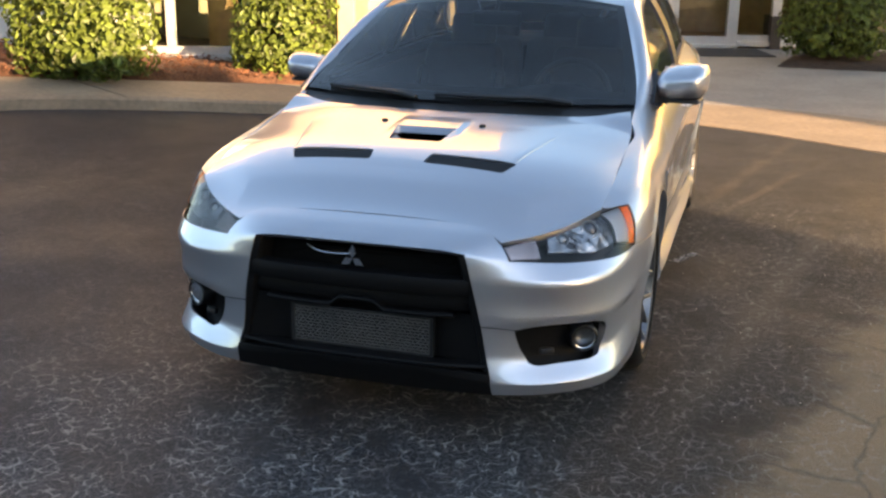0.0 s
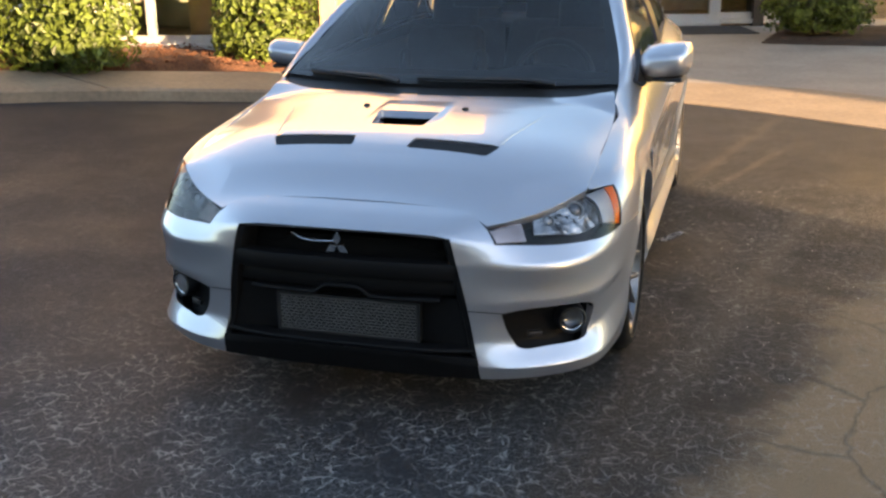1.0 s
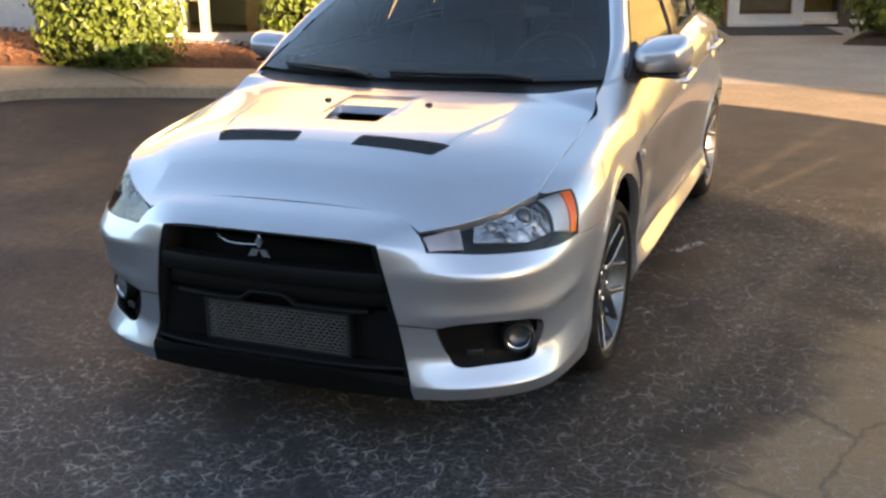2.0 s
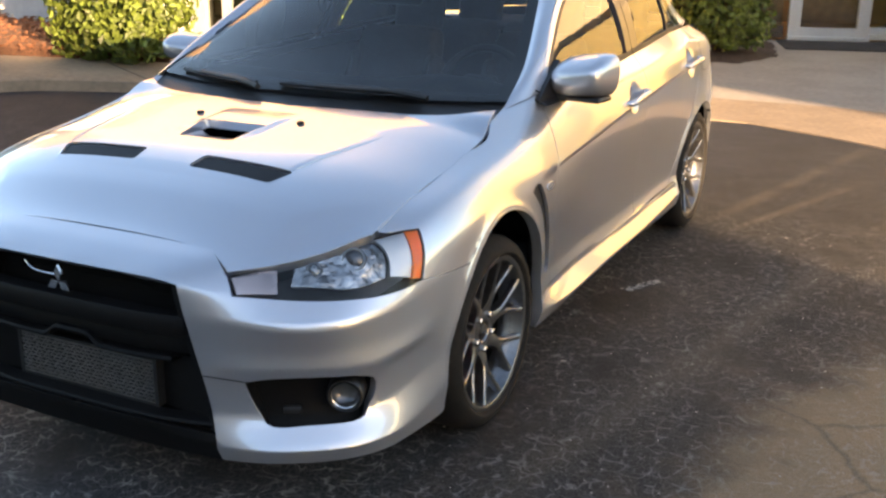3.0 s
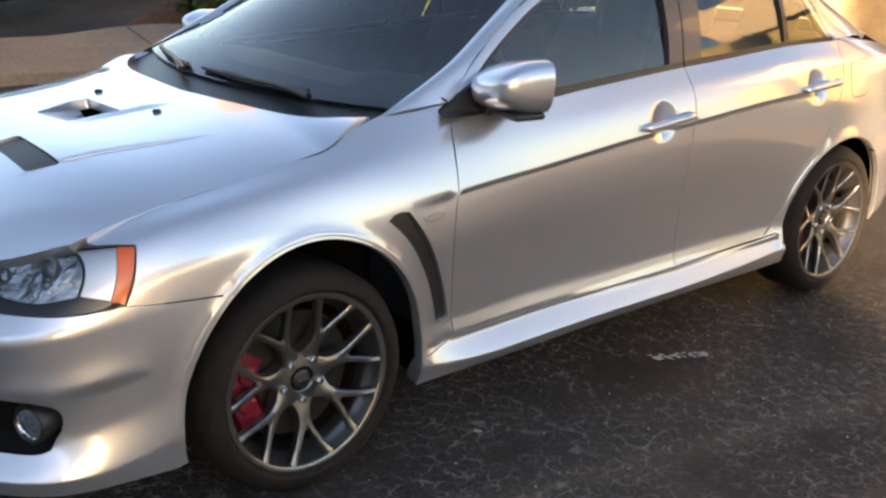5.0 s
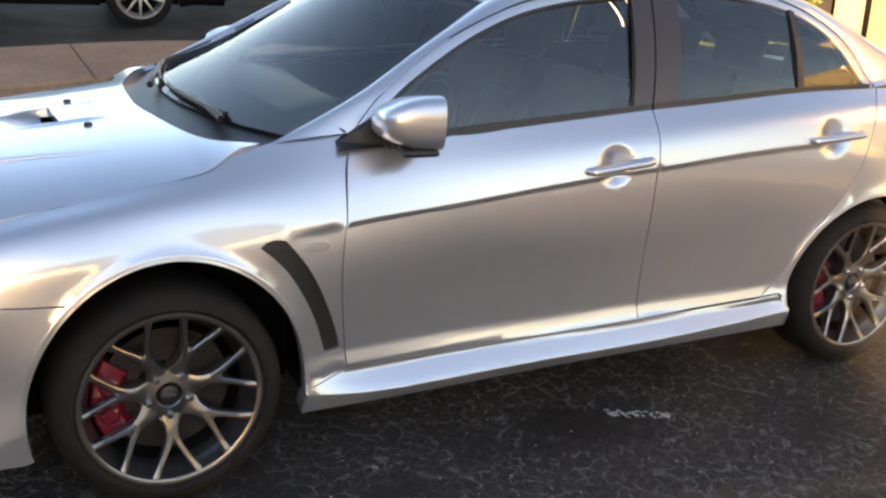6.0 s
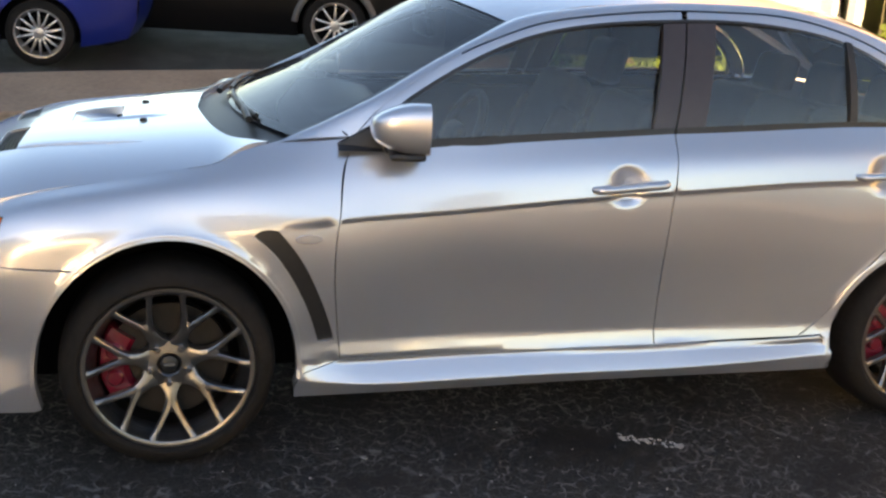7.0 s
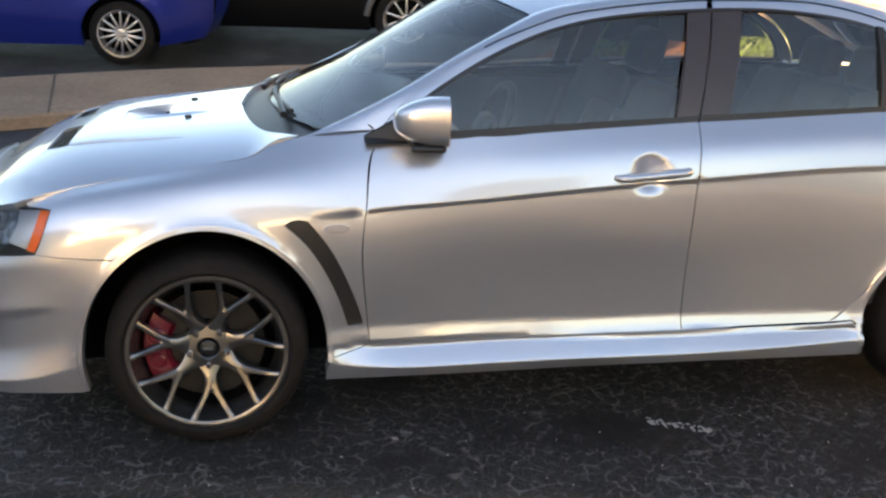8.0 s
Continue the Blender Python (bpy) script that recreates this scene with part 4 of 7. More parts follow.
for x0, x1, w1 in ((0.50, -0.08, 0.034), (-0.16, -0.61, 0.038)):
    wiper = empty("wiper", parent=car)
    bm = bmesh.new()
    p0 = on_glass(x0, 0.0) + Vector((0, -0.03, 0.01))
    p1 = on_glass((x0 + x1) / 2, 0.032) + Vector((0, -0.012, 0.012))
    p2 = on_glass(x1 * 0.75 + x0 * 0.25, w1 * 0.8) + Vector((0, -0.008, 0.015))
    tube(bm, curve([p0, p0 * 0.6 + p1 * 0.4 + Vector((0, 0, 0.008)), p1, p2], n=14), [0.012] * 4 + [0.009] * 10, 8)
    part("wiper_arm", bm, BLACK, wiper)
    bm = bmesh.new()
    q = [on_glass(x0 * (1 - t) + x1 * t, 0.022 + (w1 - 0.022) * t) + Vector((0, -0.006, 0.009)) for t in np.linspace(0.08, 1.02, 16)]
    tube(bm, q, 0.008, 6)
    part("wiper_blade", bm, BLACK, wiper)

# ---- mouth, lamps, fog lamps ----
MOUTH = loop([(0, -0.93, 0.703), (0.2, -0.928, 0.702), (0.33, -0.928, 0.70), (0.372, -0.925, 0.690)], [(0.372, -0.925, 0.69), (0.40, -0.93, 0.60), (0.435, -0.925, 0.45), (0.466, -0.90, 0.275)], [(0.466, -0.90, 0.275), (0.25, -0.94, 0.285), (0, -0.945, 0.287)], [(0, -0.945, 0.287), (0, -0.93, 0.703)])
grille = empty("grille", parent=car)
tagged(grille, "matt black front grille")


def half_panel(name, outline, mat, parent, label="", lift=0.0, depth=0.02, joined=True, **how):
    m = sheet(skin, on_skin(outline, (1, 1, 1)), gap=0.0, lift=lift, depth=depth, **how)
    if joined:
        m = both(*m)
    return link(name, m[0], m[1], mat, parent, label, m[2])


half_panel("front_lip", loop([(0, -0.945, 0.285), (0.25, -0.94, 0.284), (0.466, -0.905, 0.272)], [(0.466, -0.905, 0.272), (0.468, -0.865, 0.197)], [(0.468, -0.865, 0.197), (0.25, -0.895, 0.192), (0, -0.90, 0.192)], [(0, -0.90, 0.192), (0, -0.945, 0.285)]), GRILLE_BLACK, car, "black lower lip", depth=0.03)
half_panel("grille_back", MOUTH, DARK, grille, "dark space behind the grille", lift=-0.10, depth=0.01)


def bar(name, z0, z1, half_width, lift, thick, mat=GRILLE_BLACK, notch=0.0):
    """A moulded crossbar that follows the nose."""
    bm = bmesh.new()
    rows = []
    for x in np.linspace(-half_width, half_width, 41):
        drop = notch * (1 - np.clip((abs(x) - 0.06) / 0.04, 0, 1))
        zc = (z0 + z1) / 2
        p, n = skin(on_skin([(abs(x), -0.94, zc)], FRONT))
        p, n = p[0], n[0]
        y = p[1] - n[1] * lift
        h = (z1 - z0) / 2
        sec = [(y + thick, z0 + drop), (y + 0.006, z0 + drop + 0.002), (y, z0 + drop + 0.010), (y, z1 + drop - 0.010), (y + 0.006, z1 + drop - 0.002), (y + thick, z1 + drop)]
        rows.append([bm.verts.new((x, yy, zz)) for yy, zz in sec])
    for a, b in zip(rows, rows[1:]):
        for i in range(len(a) - 1):
            bm.faces.new((a[i], b[i], b[i + 1], a[i + 1]))
    return part(name, bm, mat, grille)


bar("crossbar", 0.540, 0.603, 0.392, 0.004, 0.05)
bar("crossbar", 0.462, 0.480, 0.34, 0.014, 0.05, notch=0.03)
bar("crossbar", 0.482, 0.545, 0.395, 0.034, 0.03)
bar("crossbar", 0.284, 0.302, 0.452, 0.006, 0.05)
for s in (1, -1):
    bm = bmesh.new()
    q = [bm.verts.new(p) for p in ((s * 0.262, -0.862, 0.300), (s * 0.455, -0.885, 0.296), (s * 0.428, -0.885, 0.47), (s * 0.262, -0.862, 0.47))]
    bm.faces.new(q if s > 0 else q[::-1])
    part("duct_plate", bm, GRILLE_BLACK, grille, smooth=False)
# the joint between the grille and the fog lamp pocket
for s in (1, -1):
    bm = bmesh.new()
    tube(bm, [(s * q[0], q[1], q[2]) for q in snapped([(0.436, -0.925, 0.438), (0.49, -0.895, 0.431), (0.54, -0.865, 0.424)], n=8)], 0.0016, 6)
    part("bumper_seam", bm, DARK, car, "dark joint line in the bumper")
# sides of the mouth
for s in (1, -1):
    bm = bmesh.new()
    prev = None
    for p in curve([(0.375, -0.925, 0.695), (0.40, -0.93, 0.60), (0.435, -0.925, 0.45), (0.466, -0.90, 0.275)], n=16):
        q, n = skin(on_skin([p], (1, 1, 1)))
        q = q[0]
        col = [bm.verts.new((s * (q[0] + dx), q[1] + dy, q[2])) for dx, dy in ((0.002, 0.004), (-0.022, 0.006), (-0.035, 0.03), (-0.04, 0.10))]
        if prev:
            for i in range(3):
                bm.faces.new((prev[i], col[i], col[i + 1], prev[i + 1]))
        prev = col
    part("mouth_side", bm, GRILLE_BLACK, grille)
bm = bmesh.new()
for i in range(12):
    z = 0.312 + 0.0112 * i
    box(bm, (0.50, 0.03, 0.0034), (0.0, -0.875, z))
for i in range(27):
    for j in range(11):
        x = -0.245 + 0.0185 * (i + 0.5 * (j % 2))
        box(bm, (0.0024, 0.012, 0.0112), (x, -0.885, 0.3176 + 0.0112 * j), Matrix.Rotation(radians(35 if (i + j) % 2 else -35), 3, "Y"))
part("intercooler", bm, CORE, grille, "bare aluminium intercooler core", smooth=False)
bm = bmesh.new()
box(bm, (0.52, 0.03, 0.008), (0, -0.875, 0.306))
box(bm, (0.52, 0.03, 0.008), (0, -0.875, 0.441))
for s in (-1, 1):
    box(bm, (0.012, 0.035, 0.14), (s * 0.256, -0.875, 0.374))
part("intercooler_frame", bm, BLACK, grille, "black intercooler frame", smooth=False)
bm = bmesh.new()
for k in range(3):
    a = radians(90 + 120 * k)
    d, e = Vector((math.cos(a), 0, math.sin(a))), Vector((-math.sin(a), 0, math.cos(a)))
    c = Vector((0.0, -0.955, 0.652))
    pts = [c, c + d * 0.021 + e * 0.0135, c + d * 0.046, c + d * 0.021 - e * 0.0135]
    lo = [bm.verts.new(p) for p in pts]
    hi = [bm.verts.new(p * 0.999 + Vector((0, -0.008, 0.0006))) for p in pts]
    bm.faces.new(hi)
    for i in range(4):
        bm.faces.new((lo[i], lo[(i + 1) % 4], hi[(i + 1) % 4], hi[i]))
bmesh.ops.recalc_face_normals(bm, faces=bm.faces)
part("badge", bm, CHROME, grille, "three-pointed chrome badge", smooth=False)
bm = bmesh.new()
tube(bm, curve([(-0.19, -0.90, 0.668), (-0.15, -0.915, 0.655), (-0.08, -0.92, 0.65), (-0.02, -0.925, 0.655)], n=14), 0.0028, 6)
part("latch_cable", bm, CHROME, grille, "thin bright cable")


def headlamp(s):
    lamp = empty("headlamp", parent=car)
    tagged(lamp, "clear headlamp with black housing and amber reflector")
    outline = loop(HL_TOP, HL_OUT, HL_LOW, HL_IN)

    def piece(name, pts, mat, lift, depth=0.012, label="", **how):
        m = sheet(skin, on_skin(pts, (1, 1, 1)), gap=0.0025, lift=lift, depth=depth, **how)
        m = m if s > 0 else mirrored(*m)
        return link(name, m[0], m[1], mat, lamp, label, m[2])

    piece("housing", outline, BLACK, -0.075, 0.002)
    m = sheet(skin, on_skin(outline, (1, 1, 1)), gap=0.003, lift=-0.002, depth=0.075, lip=0.0005)
    k = len(fill(shrink(on_skin(outline, (1, 1, 1)), 0.003), [], 0.03)[0])
    m = (m[0], [t for t in m[1] if max(t) >= k], m[2])
    m = m if s > 0 else mirrored(*m)
    link("bezel", m[0], m[1], BLACK, lamp, "", m[2])
    piece("lens", outline, CLEAR, -0.003, 0.008).visible_shadow = False
    piece("amber_reflector", loop([(0.833, -0.446, 0.777), (0.860, -0.467, 0.72), (0.871, -0.497, 0.660)], [(0.871, -0.497, 0.660), (0.855, -0.524, 0.664)], [(0.855, -0.524, 0.664), (0.842, -0.499, 0.72), (0.811, -0.482, 0.780)], [(0.811, -0.482, 0.780), (0.833, -0.446, 0.777)]), AMBER, -0.006)
    piece("corner_reflector", loop([(0.811, -0.482, 0.780), (0.842, -0.499, 0.72), (0.855, -0.524, 0.668)], [(0.855, -0.524, 0.668), (0.814, -0.576, 0.676)], [(0.814, -0.576, 0.676), (0.802, -0.556, 0.72), (0.769, -0.570, 0.793)], [(0.769, -0.570, 0.793), (0.811, -0.482, 0.780)]), CORNER, -0.009)
    piece("signal_lamp", loop([(0.494, -0.843, 0.713), (0.54, -0.80, 0.725), (0.585, -0.76, 0.736)], [(0.585, -0.76, 0.736), (0.602, -0.785, 0.655)], [(0.602, -0.785, 0.655), (0.512, -0.845, 0.658)], [(0.512, -0.845, 0.658), (0.494, -0.843, 0.713)]), SIGNAL, -0.010, 0.03)
    piece("reflector", loop([(0.618, -0.73, 0.745), (0.70, -0.656, 0.771), (0.764, -0.577, 0.793)], [(0.764, -0.577, 0.793), (0.798, -0.56, 0.72), (0.808, -0.582, 0.676)], [(0.808, -0.582, 0.676), (0.76, -0.665, 0.664), (0.70, -0.715, 0.674), (0.63, -0.77, 0.690)], [(0.63, -0.77, 0.690), (0.618, -0.73, 0.745)]), MIRROR_BOWL, -0.017, 0.02)
    for x, y, z, size, dark in ((0.738, -0.632, 0.732, 0.68, True), (0.662, -0.712, 0.715, 0.46, False)):
        p, n = skin(on_skin([(x, y, z)], (1, 1, 1)))
        n = Vector(n[0])
        n = (n + Vector((0.0, -0.5, -0.1))).normalized()
        at = Vector(p[0]) - n * 0.016
        turn = Vector((0, -1, 0)).rotation_difference(n).to_matrix().to_4x4()
        ring, lens = bmesh.new(), bmesh.new()
        lathe(ring, [(0.004, 0.037), (-0.006, 0.041), (-0.006, 0.046), (0.012, 0.050)], 28, "y")
        lathe(lens, [(-0.008, 0.0005), (-0.007, 0.015), (-0.002, 0.028), (0.004, 0.038)], 28, "y")
        for q in (ring, lens):
            bmesh.ops.transform(q, matrix=Matrix.Translation(at) @ turn @ Matrix.Scale(size, 4), verts=q.verts)
            if s < 0:
                bmesh.ops.transform(q, matrix=Matrix.Scale(-1, 4, (1, 0, 0)), verts=q.verts)
                bmesh.ops.reverse_faces(q, faces=q.faces)
        holder = part("projector" if dark else "high_beam", ring, LAMP_RING, lamp, "grey ring round the lamp")
        part("projector_lens" if dark else "bulb_bowl", lens, LENS_DARK if dark else MIRROR_BOWL, holder, "dark projector lens" if dark else "bright bulb bowl")


def fog_lamp(s):
    lamp = empty("fog_lamp", parent=car)
    tagged(lamp, "round fog lamp in a black pocket")
    pocket = loop(FOG_POCKET)
    uv = on_skin(pocket, (1, 1, 1))
    m = sheet(skin, uv, gap=-0.002, lift=-0.07, depth=0.002)
    m = m if s > 0 else mirrored(*m)
    link("pocket", m[0], m[1], GRILLE_BLACK, lamp, "", m[2])
    m = sheet(skin, uv, gap=-0.001, lift=-0.006, depth=0.07, lip=0.0003)
    k = len(fill(shrink(uv, -0.001), [], 0.03)[0])
    m = (m[0], [t for t in m[1] if max(t) >= k], m[2])
    m = m if s > 0 else mirrored(*m)
    link("pocket_wall", m[0], m[1], GRILLE_BLACK, lamp, "", m[2])
    at = Matrix.Translation((s * 0.742, -0.686, 0.364)) @ Matrix.Rotation(s * radians(24), 4, "Z")
    for name, prof, mat in (("bezel", [(-0.012, 0.041), (-0.018, 0.046), (-0.012, 0.051), (0.05, 0.053)], BLACK), ("ring", [(-0.010, 0.036), (-0.0155, 0.0385), (-0.010, 0.041)], CHROME), ("bowl", [(-0.004, 0.044), (0.012, 0.036), (0.022, 0.016), (0.024, 0.001)], LENS_DARK), ("lens", [(-0.016, 0.001), (-0.015, 0.02), (-0.010, 0.044)], CLEAR)):
        bm = bmesh.new()
        lathe(bm, prof, 32, "y")
        bmesh.ops.transform(bm, matrix=at, verts=bm.verts)
        part(name, bm, mat, lamp)
    bm = bmesh.new()
    box(bm, (0.05, 0.02, 0.022), (s * 0.635, -0.785, 0.335), Matrix.Rotation(s * radians(25), 3, "Z"), 0.006)
    part("duct_tab", bm, BLACK, lamp)


for s in (1, -1):
    headlamp(s)
    fog_lamp(s)

# fender vent insert, side marker, handles, fuel flap
for s in (1, -1):
    m = sheet(skin, on_skin(loop([(0.9, 0.240, 0.742), (0.9, 0.272, 0.761), (0.9, 0.322, 0.757)], [(0.9, 0.322, 0.757), (0.9, 0.388, 0.672), (0.9, 0.444, 0.56), (0.9, 0.484, 0.455), (0.9, 0.501, 0.39)], [(0.9, 0.501, 0.39), (0.9, 0.442, 0.386)], [(0.9, 0.442, 0.386), (0.9, 0.410, 0.48), (0.9, 0.362, 0.59), (0.9, 0.310, 0.67), (0.9, 0.245, 0.742)]), SIDE), gap=0, lift=-0.014, depth=0.003)
    m = m if s > 0 else mirrored(*m)
    link("fender_vent", m[0], m[1], BLACK, car, "black fender vent", m[2])
    t = np.linspace(0, 2 * math.pi, 24, endpoint=False)
    m = sheet(skin, on_skin([(0.9, 0.408 + 0.040 * math.cos(a), 0.727 + 0.013 * math.sin(a)) for a in t], SIDE), gap=0, lift=0.004, depth=0.005, step=0.01)
    m = m if s > 0 else mirrored(*m)
    link("side_marker", m[0], m[1], MARKER, car, "clear side marker lamp", m[2])
    for (yc, zc, tilt), door in (((1.43, 0.886, 0.09), door_f), ((2.38, 0.927, 0.06), door_r)):
        bm = bmesh.new()
        x0 = float(skin(on_skin([(0.9, yc - 0.11, zc - 0.11 * tilt)], SIDE))[0][0][0])
        pts = [(s * (x0 + dx), yc + dy, zc + dy * tilt) for dy, dx in ((-0.122, -0.004), (-0.112, 0.013), (-0.06, 0.023), (0.0, 0.0255), (0.06, 0.025), (0.118, 0.018), (0.125, -0.004))]
        tube(bm, curve(pts, n=24), [0.010] * 2 + [0.0135] * 20 + [0.011] * 2, 10)
        for v in bm.verts:
            v.co.x = s * x0 + (v.co.x - s * x0) * 0.95
        part("door_handle", bm, SILVER, door[0 if s > 0 else 1], "silver pull handle")

# fuel flap
uv = on_skin([(0.9, 2.745 + 0.085 * math.copysign(abs(math.cos(a)) ** 0.5, math.cos(a)) + 0.02 * math.sin(a), 0.925 + 0.075 * math.copysign(abs(math.sin(a)) ** 0.5, math.sin(a))) for a in np.linspace(0, 2 * math.pi, 48, endpoint=False)], SIDE)
m = sheet(skin, uv, gap=0.0, lift=0.0006, depth=0.001, step=0.02)
link("flap_seam", m[0], m[1], DARK, car, "dark gap round the fuel flap", m[2])
m = sheet(skin, uv, gap=0.0028, lift=0.0014, depth=0.001, step=0.02)
link("fuel_flap", m[0], m[1], SILVER, car, "silver fuel flap", m[2])
# folded lips of the wheel arches
for yc, a, b, a0, a1 in ((0.0, 0.378, 0.408, -12, 186), (BASE, 0.398, 0.366, -10, 186)):
    ang = np.linspace(radians(a0), radians(a1), 70)
    outer = [(0.9, yc - (a + 0.024) * math.cos(t), AXLE + (b + 0.024) * math.sin(t)) for t in ang]
    inner = [(0.9, yc - (a + 0.001) * math.cos(t), AXLE + (b + 0.001) * math.sin(t)) for t in ang]
    po, no = skin(on_skin(outer, SIDE))
    pi, _ = skin(on_skin(inner, SIDE))
    q0, q1, q2 = po - no * 0.0005, po * 0.45 + pi * 0.55 + (0.003, 0, 0), pi - (0.006, 0, 0)
    q3 = q2 - (0.03, 0, 0)
    v = np.stack([q0, q1, q2, q3], 1).reshape(-1, 3)
    f = [(4 * i + k, 4 * i + k + 1, 4 * i + k + 5, 4 * i + k + 4) for i in range(len(ang) - 1) for k in range(3)]
    for s in (1, -1):
        ob = link("arch_lip", v * (s, 1, 1), f if s > 0 else [t[::-1] for t in f], SILVER, car, "folded silver lip of the wheel arch")
# door mirrors
for s in (1, -1):
    mirror = empty("door_mirror", parent=door_f[0 if s > 0 else 1])
    if s < 0:  # the far mirror is turned in a little and reads smaller
        mirror.matrix_basis = Matrix.Translation((-0.158, 0.136, 0.206)) @ Matrix.Scale(0.8, 4)
    bm = bmesh.new()
    bmesh.ops.create_cube(bm, size=1)
    bmesh.ops.subdivide_edges(bm, edges=bm.edges, cuts=5, use_grid_fill=True)
    for v in bm.verts:
        x, y, z = v.co * 2
        # a rounded shell: wider at the top, cut off flat behind
        k = (abs(x) ** 4.2 + abs(z) ** 4.2 + (abs(y) ** 3.0 if y < 0 else 0.0)) ** (1 / 4.2)
        m = max(abs(x), abs(y) if y < 0 else 0, abs(z))
        q = Vector((x, y, z)) * (m / max(k, 1e-6)) if m > 0 else Vector((x, y, z))
        if y > 0:
            q.y = y
        wide = 0.104 - 0.008 * (q.z < 0) * abs(q.z)
        front = 1 - 0.52 * max(0, 0.5 - q.y) ** 1.5 / 1.84
        v.co = Vector((q.x * wide * (0.92 + 0.08 * front), 0.085 * q.y, 0.078 * q.z * front + (0.012 * q.x * s)))
    bmesh.ops.transform(bm, matrix=Matrix.Translation((s * 0.908, 0.665, 1.066)) @ Matrix.Rotation(s * radians(-8), 4, "Z"), verts=bm.verts)
    part("housing", bm, SILVER, mirror, "silver mirror housing")
    bm = bmesh.new()
    box(bm, (0.180, 0.108, 0.022), (s * 0.906, 0.690, 0.993), Matrix.Rotation(s * radians(-8), 3, "Z"), 0.012, 3)
    box(bm, (0.10, 0.055, 0.05), (s * 0.815, 0.66, 1.003), None, 0.015, 3)
    part("lower_cover", bm, BLACK, mirror, "black mirror base")
    bm = bmesh.new()
    box(bm, (0.18, 0.006, 0.125), (s * 0.910, 0.751, 1.066), Matrix.Rotation(s * radians(-8), 3, "Z"), 0.002, 1)
    part("mirror_glass", bm, CHROME, mirror, "mirror glass")
    bm = bmesh.new()
    tri = [(0.805, 0.50, 1.000), (0.838, 0.50, 0.985), (0.835, 0.72, 0.982), (0.79, 0.735, 1.115), (0.80, 0.60, 1.055)]
    lo = [bm.verts.new((s * (p[0] - 0.015), p[1], p[2])) for p in tri]
    hi = [bm.verts.new((s * (p[0] + 0.006), p[1], p[2])) for p in tri]
    bm.faces.new(hi if s < 0 else hi[::-1])
    for i in range(5):
        bm.faces.new((lo[i], lo[(i + 1) % 5], hi[(i + 1) % 5], hi[i]))
    bmesh.ops.recalc_face_normals(bm, faces=bm.faces)
    part("mirror_patch", bm, BLACK, door_f[0 if s > 0 else 1], "black mirror triangle", smooth=False)


